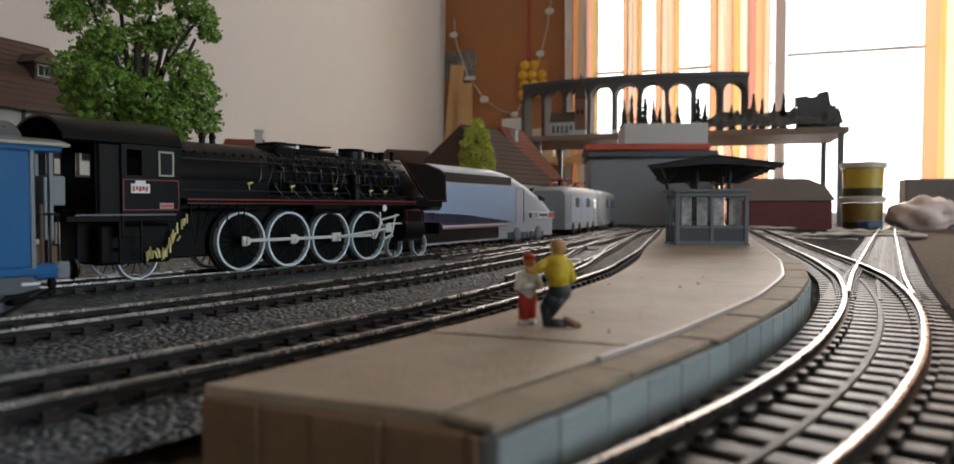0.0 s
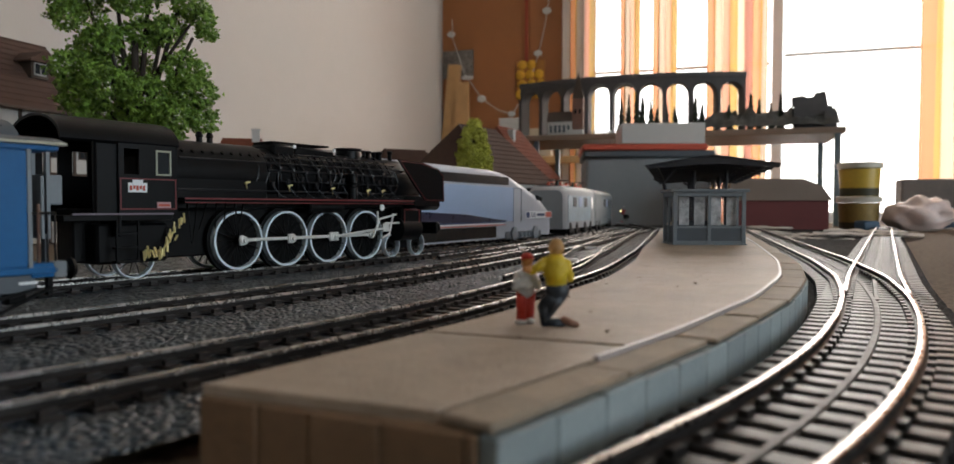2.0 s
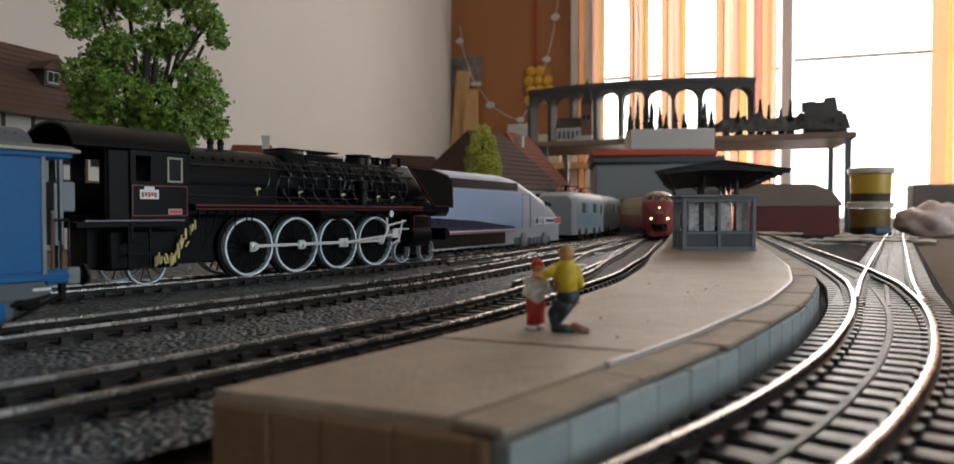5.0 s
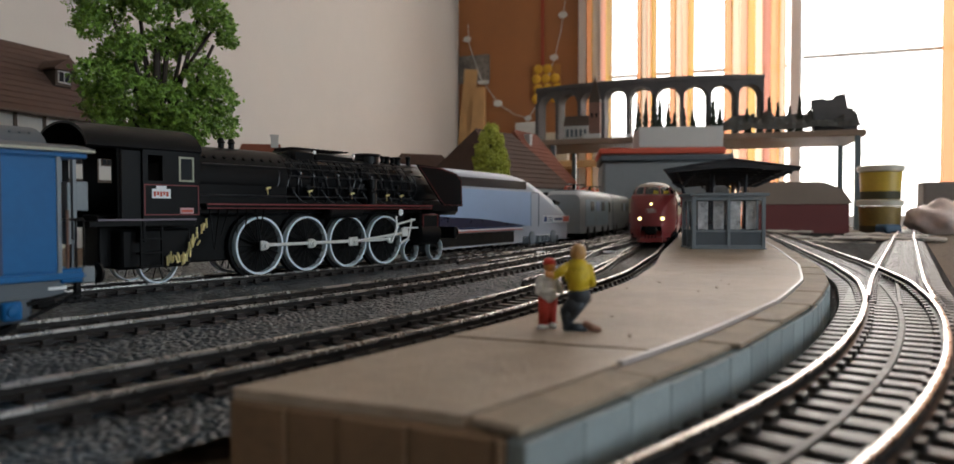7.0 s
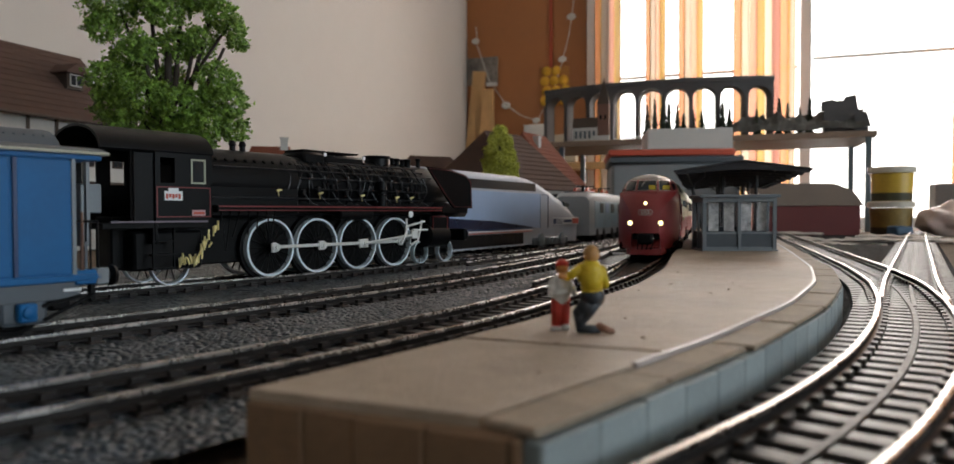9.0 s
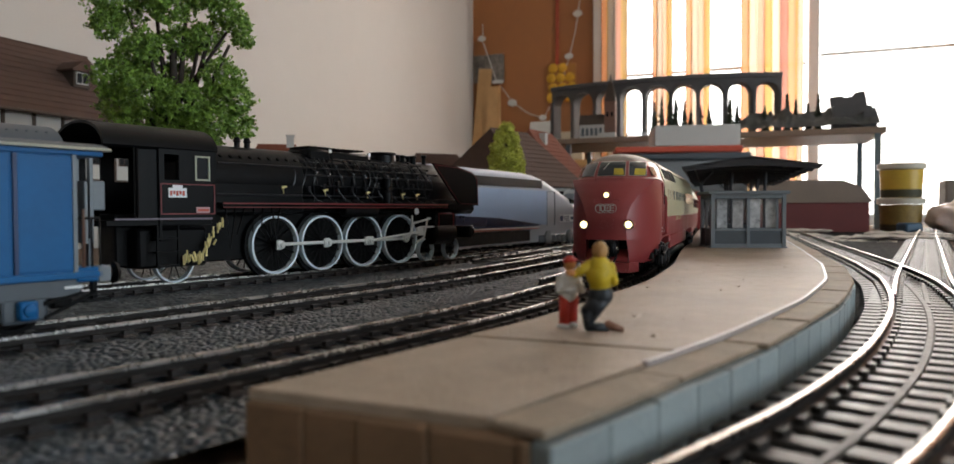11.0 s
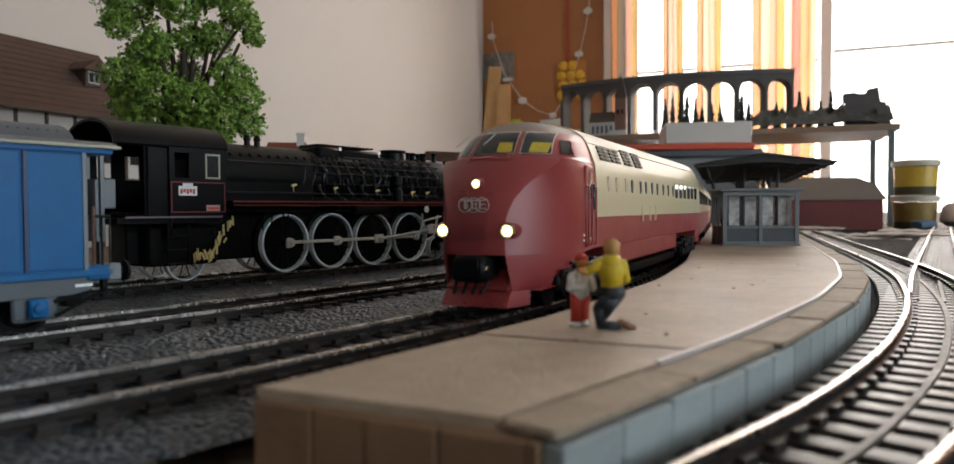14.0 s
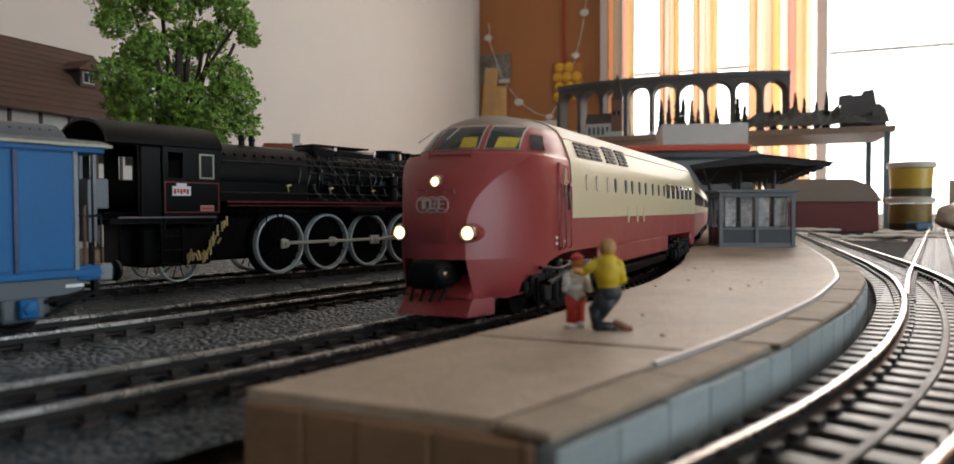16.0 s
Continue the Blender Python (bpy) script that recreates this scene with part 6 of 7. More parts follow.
limb(bm, (0.8 * mm, 0.2 * mm, 7.2 * mm), (0.6 * mm, 0, 10.4 * mm), 1.75 * mm, 1.85 * mm, 0)
blob(bm, (0.6 * mm, 0, 9.6 * mm), 2.1 * mm, (1.08, 0.8, 1.15), idx=0)
limb(bm, (-0.9 * mm, 0, 10.6 * mm), (-3.2 * mm, -0.3 * mm, 9.3 * mm), 0.95 * mm, 0.7 * mm, 0)
limb(bm, (-3.2 * mm, -0.3 * mm, 9.3 * mm), (-4.3 * mm, -0.8 * mm, 9.5 * mm), 0.6 * mm, 0.5 * mm, 4)
limb(bm, (2.3 * mm, 0, 10.4 * mm), (3.0 * mm, 0.4 * mm, 8.0 * mm), 0.85 * mm, 0.7 * mm, 0)
blob(bm, (0.9 * mm, 0, 6.0 * mm), 1.95 * mm, (1.0, 0.9, 0.95), idx=1)
limb(bm, (0.9 * mm, 0.2 * mm, 5.6 * mm), (-1.2 * mm, -0.2 * mm, 3.4 * mm), 1.6 * mm, 1.15 * mm, 1)
limb(bm, (-1.2 * mm, -0.2 * mm, 3.4 * mm), (-1.0 * mm, 0, 0.8 * mm), 1.15 * mm, 0.8 * mm, 1)
limb(bm, (1.3 * mm, -0.3 * mm, 5.4 * mm), (-0.6 * mm, -0.3 * mm, 2.6 * mm), 1.2 * mm, 0.95 * mm, 1)
limb(bm, (-1.0 * mm, 0, 0.8 * mm), (1.6 * mm, -0.5 * mm, 0.75 * mm), 0.85 * mm, 0.7 * mm, 1)
limb(bm, (2.0 * mm, -0.6 * mm, 1.2 * mm), (3.9 * mm, -0.9 * mm, 0.55 * mm), 0.72 * mm, 0.5 * mm, 2)
blob(bm, (0.7 * mm, 0, 13.0 * mm), 1.25 * mm, (1.05, 1.1, 1.2), idx=3)
limb(bm, (0.7 * mm, 0, 11.2 * mm), (0.7 * mm, 0, 12.2 * mm), 0.6 * mm, 0.6 * mm, 4)
figurine("kneeling_figurine", bm, [M_SHIRT, M_TROUS, M_SHOE, M_HAIR, M_SKIN], pose(0.0125, 0.1185, PTOP - 0.00005, 0, 0, 0), "small painted toy figure in yellow shirt kneeling on the platform")
bm = bmesh.new()
limb(bm, (-0.5 * mm, 0, 4.9 * mm), (-0.75 * mm, 0, 1.0 * mm), 1.15 * mm, 0.85 * mm, 0)
limb(bm, (0.5 * mm, 0, 4.9 * mm), (0.55 * mm, 0, 1.0 * mm), 1.15 * mm, 0.85 * mm, 0)
blob(bm, (-1.0 * mm, -0.5 * mm, 0.45 * mm), 0.85 * mm, (1.3, 1.2, 0.55), idx=1)
blob(bm, (0.6 * mm, -0.5 * mm, 0.6 * mm), 0.85 * mm, (0.9, 1.2, 0.75), idx=1)
limb(bm, (0, 0, 5.6 * mm), (0, 0, 8.2 * mm), 1.5 * mm, 1.35 * mm, 1)
limb(bm, (-1.4 * mm, 0, 8.2 * mm), (-1.9 * mm, -0.8 * mm, 6.4 * mm), 0.7 * mm, 0.6 * mm, 1)
limb(bm, (-1.9 * mm, -0.8 * mm, 6.4 * mm), (0.4 * mm, -1.5 * mm, 6.6 * mm), 0.55 * mm, 0.5 * mm, 1)
limb(bm, (1.4 * mm, 0, 8.2 * mm), (1.9 * mm, -0.7 * mm, 6.4 * mm), 0.7 * mm, 0.6 * mm, 1)
limb(bm, (0, 0, 8.6 * mm), (0.1 * mm, 0, 9.6 * mm), 0.9 * mm, 0.6 * mm, 2)
blob(bm, (0.2 * mm, -0.1 * mm, 10.6 * mm), 1.0 * mm, (1, 1.05, 1.1), idx=2)
blob(bm, (0.2 * mm, 0, 11.1 * mm), 1.08 * mm, (1, 1.05, 0.85), idx=0)
figurine("standing_figurine", bm, [M_REDP, M_WHT, M_SKIN], pose(0.0085, 0.1215, PTOP - 0.00003, 0, 0, 10), "small painted toy child with red cap and trousers on the platform")


# ---------------------------------------------------------------- model trees
def make_tree(name, m, clumps, leaf, count, material, trunk_h, trunk_r, limbs, label, droop=0.0, seed=1):
    """Trunk, limbs and a crown of many small leaves gathered in uneven clumps."""
    tr = thing(name, m, label, "tree")
    bm = bmesh.new()
    rod(bm, (0, 0, 0), (0, 0, trunk_h), trunk_r, 10, trunk_r * 0.45)
    for a, b, r in limbs:
        rod(bm, a, b, r, 7, r * 0.4)
    part("trunk", bm, M_TRUNK, tr)
    rg = np.random.RandomState(seed)
    vs, fs = [], []
    tot = sum(c[3] ** 2 for c in clumps)
    for cx, cy, cz, cr in clumps:
        n = int(count * cr ** 2 / tot)
        for _ in range(n):
            d = rg.normal(size=3)
            d /= np.linalg.norm(d)
            lump = 0.72 + 0.4 * noise.noise((cx * 90 + d[0] * 2.2, cy * 90 + d[1] * 2.2, cz * 90 + d[2] * 2.2))
            r = cr * lump * (0.72 + 0.36 * rg.rand() ** 0.7)
            p = np.array((cx, cy, cz)) + d * r * np.array((1, 1, 0.85)) - np.array((0, 0, droop * rg.rand()))
            u = rg.normal(size=3)
            u /= np.linalg.norm(u)
            v = np.cross(u, d + 0.6 * rg.normal(size=3))
            v /= np.linalg.norm(v) + 1e-9
            s = leaf * (0.6 + 0.8 * rg.rand())
            k = len(vs)
            w = np.cross(u, v) * s * 0.35
            vs += [p - u * s, p + v * s * 0.7 + w, p + u * s, p - v * s * 0.7 + w]
            fs += [(k, k + 1, k + 2), (k, k + 2, k + 3)]
    me = bpy.data.meshes.new("crown")
    me.from_pydata([tuple(q) for q in vs], [], fs)
    me.materials.append(material)
    ob = new("crown", me)
    ob.parent = tr
    return tr


cl = [(-0.034, 0, 0.152, 0.020), (-0.036, -0.006, 0.138, 0.013), (-0.016, 0.004, 0.164, 0.020), (0.0, -0.004, 0.150, 0.018), (0.010, 0.006, 0.172, 0.020), (0.020, -0.004, 0.158, 0.017), (0.030, 0.004, 0.148, 0.013), (0.039, 0, 0.139, 0.0105), (0.041, 0.002, 0.130, 0.008),
      (-0.024, 0.004, 0.122, 0.017), (-0.033, -0.003, 0.108, 0.018), (-0.036, 0.005, 0.094, 0.016), (-0.014, -0.008, 0.126, 0.015), (0.004, 0.006, 0.130, 0.016), (0.018, 0.004, 0.132, 0.014), (0.010, -0.008, 0.092, 0.019), (-0.012, -0.008, 0.098, 0.021), (0.028, 0.002, 0.108, 0.017), (0.034, -0.002, 0.095, 0.017),
      (0.024, -0.006, 0.082, 0.018), (-0.022, 0.002, 0.080, 0.019), (0.002, 0.004, 0.078, 0.020), (0.037, 0.004, 0.080, 0.012), (-0.004, 0.01, 0.112, 0.013), (0.016, 0, 0.068, 0.016)]
lb = [((0, 0, 0.06), (c[0] * 0.8, c[1] * 0.8, c[2] * 0.98), 0.0022) for c in cl[::2]] + [((0, 0, 0.09), (0.036, 0, 0.140), 0.0016)]
make_tree("deciduous_tree", pose(-0.196, 0.425, GROUND, 0, 0, 0), cl, 0.00125, 26000, M_LEAF, 0.125, 0.0042, lb, "large bushy green model tree behind the black locomotive", seed=2)
cl = [(0, 0, 0.112, 0.0095), (-0.005, 0, 0.105, 0.009), (0.006, 0, 0.102, 0.009), (-0.009, 0, 0.094, 0.009), (0.008, 0.002, 0.090, 0.010), (-0.011, 0, 0.083, 0.009), (0, -0.004, 0.086, 0.011), (0.011, 0, 0.078, 0.0095), (-0.010, 0, 0.072, 0.009), (0.004, -0.004, 0.070, 0.010), (0.013, 0, 0.067, 0.008), (-0.006, 0, 0.064, 0.009), (0.016, 0, 0.060, 0.007)]
make_tree("weeping_tree", pose(-0.0005, 0.72, GROUND, 0, 0, 0), cl, 0.0012, 9000, M_LEAFY, 0.112, 0.0020, [], "yellow-green weeping model tree before the brown-roofed house", droop=0.006, seed=5)


# ---------------------------------------------------------------- model houses
def make_house(m, L, W, h, rise, hip, roof_mat, label, over=0.006, windows=3, timber=False, chimney=(0.2, 0.0), dormer=False):
    """A house with its ridge along x: walls, a tiled roof with courses, chimney, windows."""
    ho = thing("model_house", m, label, "model house", "model houses")
    part("wall", boxes((-L / 2, L / 2, -W / 2, W / 2, 0, h)), M_HOUSEWALL, ho, smooth=False)
    bm = bmesh.new()
    t = 0.0016
    a, b = L / 2 + over, W / 2 + over
    z0, z1 = h - over * rise / (W / 2), h + rise
    lo = [bm.verts.new(p) for p in ((-a, -b, z0), (a, -b, z0), (a, b, z0), (-a, b, z0))]
    up = [bm.verts.new(p) for p in ((-a, -b, z0 + t), (a, -b, z0 + t), (a, b, z0 + t), (-a, b, z0 + t))]
    r0, r1 = bm.verts.new((-a + hip, 0, z1 + t)), bm.verts.new((a - hip, 0, z1 + t))
    bm.faces.new(lo[::-1])
    for i in range(4):
        bm.faces.new((lo[i], lo[(i + 1) % 4], up[(i + 1) % 4], up[i]))
    bm.faces.new((up[0], up[1], r1, r0))
    bm.faces.new((up[2], up[3], r0, r1))
    bm.faces.new((up[1], up[2], r1))
    bm.faces.new((up[3], up[0], r0))
    roof = part("roof", bm, roof_mat, ho, "tiled roof", smooth=False)
    n = 12
    for s in (-1, 1):
        for k in range(1, n):
            u = k / n
            y, z, x = s * b * (1 - u), z0 + t + (z1 - z0) * u, a - hip * u
            part("tile_course", boxes((-x + 0.0006, x - 0.0006, y - 0.0007, y + 0.0007, z - 0.0006, z + 0.0002)), roof_mat, roof, smooth=False)
    part("ridge", rod(bmesh.new(), (-a + hip, 0, z1 + t), (a - hip, 0, z1 + t), 0.0009, 8), roof_mat, roof)
    cx, cy = chimney
    zc = z1 - abs(cy) * rise / (W / 2)
    ch = part("chimney", boxes((cx * L - 0.004, cx * L + 0.004, cy - 0.004, cy + 0.004, zc - 0.012, zc + 0.012), (cx * L - 0.0048, cx * L + 0.0048, cy - 0.0048, cy + 0.0048, zc + 0.0105, zc + 0.0125)), M_HOUSEWALL, ho, "pale chimney", smooth=False)
    for k in range(windows):
        x = -L / 2 + L * (k + 0.5) / windows
        for z in ((h * 0.22, h * 0.62) if h > 0.06 else (h * 0.4,)):
            w = part("window", boxes((x - 0.0055, x + 0.0055, -W / 2 - 0.0008, -W / 2 + 0.001, z, z + 0.014)), M_TIMBER, ho)
            part("pane", boxes((x - 0.0045, x - 0.0004, -W / 2 - 0.0011, -W / 2, z + 0.001, z + 0.013)), M_TRAINGLASS, w)
            part("pane", boxes((x + 0.0004, x + 0.0045, -W / 2 - 0.0011, -W / 2, z + 0.001, z + 0.013)), M_TRAINGLASS, w)
    if timber:
        for k in range(7):
            x = -L / 2 + L * k / 6
            part("beam", boxes((x - 0.0013, x + 0.0013, -W / 2 - 0.0012, -W / 2 + 0.0004, 0, h)), M_TIMBER, ho)
        for z in (h * 0.5, h * 0.97):
            part("beam", boxes((-L / 2, L / 2, -W / 2 - 0.0014, -W / 2 + 0.0004, z - 0.0014, z + 0.0014)), M_TIMBER, ho)
        part("gutter", rod(bmesh.new(), (-a, -b - 0.001, z0), (a, -b - 0.001, z0), 0.0013, 8), M_TIMBER, ho)
    if dormer:
        y, z = -b * 0.5, z0 + (z1 - z0) * 0.5
        x = L * 0.22
        dm = part("dormer", boxes((x - 0.008, x + 0.008, y - 0.006, y + 0.010, z - 0.002, z + 0.012)), M_TIMBER, ho, smooth=False)
        bm = bmesh.new()
        prism(bm, [(x - 0.012, z + 0.012), (x, z + 0.0205), (x + 0.012, z + 0.012), (x + 0.012, z + 0.011), (x - 0.012, z + 0.011)], "y", y - 0.010, y + 0.018)
        part("dormer_roof", bm, roof_mat, dm, smooth=False)
        part("dormer_pane", boxes((x - 0.0056, x + 0.0056, y - 0.0068, y - 0.0055, z + 0.0005, z + 0.0105)), M_HOUSEWALL, dm)
        for o in (-0.0028, 0.0028):
            part("dormer_glass", boxes((x + o - 0.0022, x + o + 0.0022, y - 0.0072, y - 0.0066, z + 0.0015, z + 0.0095)), M_TRAINGLASS, dm)
    return ho


make_house(pose(-0.400, 0.585, GROUND, 0, 0, 72), 0.15, 0.10, 0.112, 0.056, 0.012, M_ROOFTILE, "brown-roofed timber station building behind the tracks", timber=True, windows=5, chimney=(0.40, -0.020), dormer=True)
make_house(pose(0.004, 0.88, GROUND, 0, 0, 54), 0.125, 0.125, 0.062, 0.062, 0.030, M_ROOFTILE, "pale house with a steep brown hipped roof", timber=False, windows=4, chimney=(0.1, 0.016))
make_house(pose(0.050, 1.06, GROUND, 0, 0, 62), 0.110, 0.100, 0.078, 0.064, 0.022, M_ROOFRED, "pale house with a red-brown hipped roof", windows=3, chimney=(-0.15, -0.012))
make_house(pose(-0.095, 1.0, GROUND, 0, 0, 30), 0.10, 0.07, 0.072, 0.034, 0.025, M_ROOFTILE, "low brown-roofed house at the end of the row", windows=3, chimney=(0.2, 0.01))
make_house(pose(-0.247, 0.78, GROUND, 0, 0, 15), 0.044, 0.044, 0.083, 0.017, 0.008, M_ROOFRED, "small house with an orange-red roof", windows=3, chimney=(0.32, 0.0))

# ---------------------------------------------------------------- boxes and the shelf behind the layout
SH = pose(0.601, 1.2, 0, 0, 0, -18)           # at the shelf's end, x towards it from the other end
BASE = GROUND - 0.0012


def plain(name, m, bm, material, label, category, smooth=True, group=""):
    return tagged(part(name, bm, material, None, label, m, smooth), category=category, group=group)


shelf = thing("shelf", SH, "dark wooden shelf board on thin metal legs", "shelf")
part("board", boxes((-0.61, 0.006, -0.012, 0.20, 0.146, 0.156), bevel=0.001), M_SHELF, shelf)
for x, y in ((-0.006, -0.008), (-0.51, 0.19), (-0.006, 0.19)):
    part("leg", boxes((x - 0.0045, x + 0.0045, y - 0.004, y + 0.004, BASE if y < 0 else FLOOR, 0.146), bevel=0.0006), mat("blue_grey_metal", (0.12, 0.16, 0.17), 0.45, metal=0.5), shelf)
part("rear_leg", boxes((-0.515, -0.506, -0.006, 0.002, BASE, 0.146), bevel=0.0006), M_GREYDK, shelf)

NB, BW, TOPZ = 9, 0.0475, 0.104
VIA_END, VIA_TURN = Vector((0.484, 1.31, 0.156)), radians(44)
via = thing("model_viaduct", Matrix.Translation(VIA_END), "dark grey stone model viaduct with tall round arches on a curve", "model viaduct")
spot, turn = Vector((0, 0, 0)), radians(-2.4)
for k in range(NB):
    turn_k = turn + VIA_TURN * (k + 0.5) / NB
    nxt = spot + Vector((-cos(turn_k), sin(turn_k), 0)) * BW
    m = Matrix.Translation(nxt) @ pose(0, 0, 0, 0, 0, -math.degrees(turn_k))
    pier, r = 0.0036, (BW - 0.0072) / 2
    cx, spring = BW / 2, 0.093 - r
    pts = [(-0.0004, 0), (pier, 0), (pier, spring)]
    pts += [(cx - r * cos(a), spring + r * sin(a)) for a in np.linspace(0.1, pi - 0.1, 15)]
    pts += [(BW - pier, spring), (BW - pier, 0), (BW + 0.0004, 0), (BW + 0.0004, TOPZ), (-0.0004, TOPZ)]
    bm = bmesh.new()
    vs = [[bm.verts.new((px, y, pz)) for px, pz in pts] for y in (0, 0.026)]
    n = len(pts)
    for i in range(n):
        bm.faces.new((vs[0][i], vs[0][(i + 1) % n], vs[1][(i + 1) % n], vs[1][i]))
    for q in vs:
        f = bm.faces.new(q)
        f.normal_update()
        bmesh.ops.triangulate(bm, faces=[f])
    span = part("arch", bm, M_VIADUCT, via, m=m, smooth=False)
    bm = bmesh.new()
    for a in np.linspace(0, pi, 16):
        box(bm, -0.0014, 0.0014, -0.0012, 0.0002, 0, 0.0032, m=pose(cx - r * cos(a), 0, spring + r * sin(a)) @ pose(0, 0, 0, 0, math.degrees(a) - 90, 0))
    part("arch_ring", bm, mat("pale_arch_stone", (0.20, 0.19, 0.18), 0.8) if k in (4, 5) else M_VIADUCT, span, smooth=False)
    part("pier_buttress", boxes((-0.0026, 0.0026, -0.0022, 0.0002, 0, spring + 0.006), bevel=0.0004), M_VIADUCT, span, smooth=False)
    part("parapet", boxes((-0.0010, BW + 0.0010, -0.003, 0.001, TOPZ - 0.002, TOPZ + 0.006)), M_VIADUCT, span, smooth=False)
    part("parapet", boxes((-0.0010, BW + 0.0010, 0.025, 0.029, TOPZ - 0.002, TOPZ + 0.006)), M_VIADUCT, span, smooth=False)
    part("deck", boxes((0, BW, 0.001, 0.025, TOPZ, TOPZ + 0.002)), M_VIADUCT, span)
    spot = nxt

hill = bmesh.new()
prev = None
for i in range(45):
    x = -0.235 + 0.235 * i / 44
    row = []
    for j in range(9):
        y = 0.004 + 0.11 * j / 8
        h = 0.156 + (0.026 + 0.016 * noise.noise((x * 40, y * 40, 1)) + 0.006 * noise.noise((x * 120, y * 120, 4))) * (0.25 + min(1, j / 3)) * min(1, i / 6)
        row.append(hill.verts.new((x, y, max(0.1562, h))))
    if prev:
        for j in range(8):
            hill.faces.new((prev[j], prev[j + 1], row[j + 1], row[j]))
    prev = row
box(hill, -0.235, 0.0, 0.004, 0.114, 0.1561, 0.1570)
plain("model_hillside", SH, hill, mat("dark_rocky_scenery", (0.07, 0.068, 0.062), 0.85, vary=0.5, scale=90, bump=0.6, bscale=300), "dark rough model hillside on the shelf", "model scenery", False)
cas = thing("model_ruin", SH @ pose(-0.072, 0.03, 0.160), "dark model ruin with a broken wall on the shelf", "model castle")
part("keep", boxes((0.004, 0.064, 0, 0.03, 0, 0.036)), M_VIADUCT, cas, smooth=False)
bm = bmesh.new()
prism(bm, [(0.0, 0.036), (0.0, 0.052), (0.018, 0.054), (0.022, 0.051), (0.034, 0.052), (0.036, 0.058), (0.052, 0.060), (0.056, 0.036)], "y", 0.0, 0.006)
part("broken_wall", bm, M_VIADUCT, cas, smooth=False)
part("annex", boxes((0.05, 0.070, -0.006, 0.02, -0.003, 0.026)), M_VIADUCT, cas, smooth=False)

chu = thing("model_church", SH @ pose(-0.437, 0.012, 0.156), "brown model church with a pointed steeple on the shelf", "model church")
M_CHURCH = mat("brown_church_stone", (0.16, 0.085, 0.06), 0.8, vary=0.15, scale=80)
part("tower", boxes((-0.010, 0.010, 0, 0.02, 0, 0.068)), M_CHURCH, chu, smooth=False)
bm = bmesh.new()
bmesh.ops.create_cone(bm, cap_ends=True, segments=4, radius1=0.0155, radius2=0.0003, depth=0.050, matrix=pose(0, 0.01, 0.093, 0, 0, 45))
part("steeple", bm, M_TIMBER, chu, smooth=False)
for x in (-0.004, 0.004):
    part("belfry_opening", boxes((x - 0.002, x + 0.002, -0.0008, 0.0004, 0.040, 0.048)), M_DARK, chu)
part("nave", boxes((-0.055, -0.0102, 0.0, 0.026, 0, 0.026)), M_HOUSEWALL, chu, smooth=False)
bm = bmesh.new()
prism(bm, [(-0.003, 0.026), (0.013, 0.046), (0.029, 0.026)], "x", -0.057, -0.0102)
part("nave_roof", bm, M_TIMBER, chu, smooth=False)
for k in range(5):
    part("church_window", boxes((-0.052 + 0.0082 * k, -0.047 + 0.0082 * k, -0.0008, 0.0002, 0.006, 0.020), bevel=0.0003), M_GREYDK, chu)
part("porch", boxes((-0.020, 0.012, -0.008, -0.0002, 0, 0.010)), M_HOUSEWALL, chu, smooth=False)
fr = np.random.RandomState(9)
M_CONIFER = mat("dark_conifer", (0.02, 0.03, 0.016), 0.85, vary=0.4, scale=300)
for along, back, h in ((0.268, 1.34, 0.062), (0.281, 1.335, 0.070), (0.294, 1.33, 0.076), (0.306, 1.335, 0.072), (0.320, 1.33, 0.060), (0.334, 1.34, 0.046), (0.350, 1.335, 0.052), (0.364, 1.33, 0.048),
                       (0.392, 1.30, 0.060), (0.404, 1.30, 0.050), (0.448, 1.29, 0.046), (0.490, 1.30, 0.066), (0.505, 1.30, 0.056), (0.535, 1.28, 0.062), (0.520, 1.285, 0.048)):
    tr = thing("shelf_tree", pose(along, back, 0.1561), "small dark conifer of the model scenery on the shelf", "tree", "small trees on the shelf")
    bm = bmesh.new()
    for j in range(6):
        rod(bm, (0, 0, h * (0.06 + 0.15 * j)), (0, 0, h * (0.30 + 0.15 * j)), 0.0095 * (1 - j * 0.15), 11, 0.0006)
    for v in bm.verts:
        v.co += Vector((fr.rand() - 0.5, fr.rand() - 0.5, fr.rand() - 0.5)) * 0.0034
    part("crown", bm, M_CONIFER, tr, smooth=False)
    part("trunk", rod(bmesh.new(), (0, 0, 0), (0, 0, h * 0.3), 0.0012, 6), M_TRUNK, tr)
fence = thing("picket_fence", SH @ pose(-0.405, 0.006, 0.156), "small white picket fence beside the model church", "fence")
for k in range(12):
    part("picket", boxes((0.003 * k, 0.003 * k + 0.0016, 0, 0.0008, 0, 0.008)), M_WHITE, fence)
part("fence_rail", boxes((0, 0.036, 0.0008, 0.0014, 0.004, 0.0052)), M_WHITE, fence)

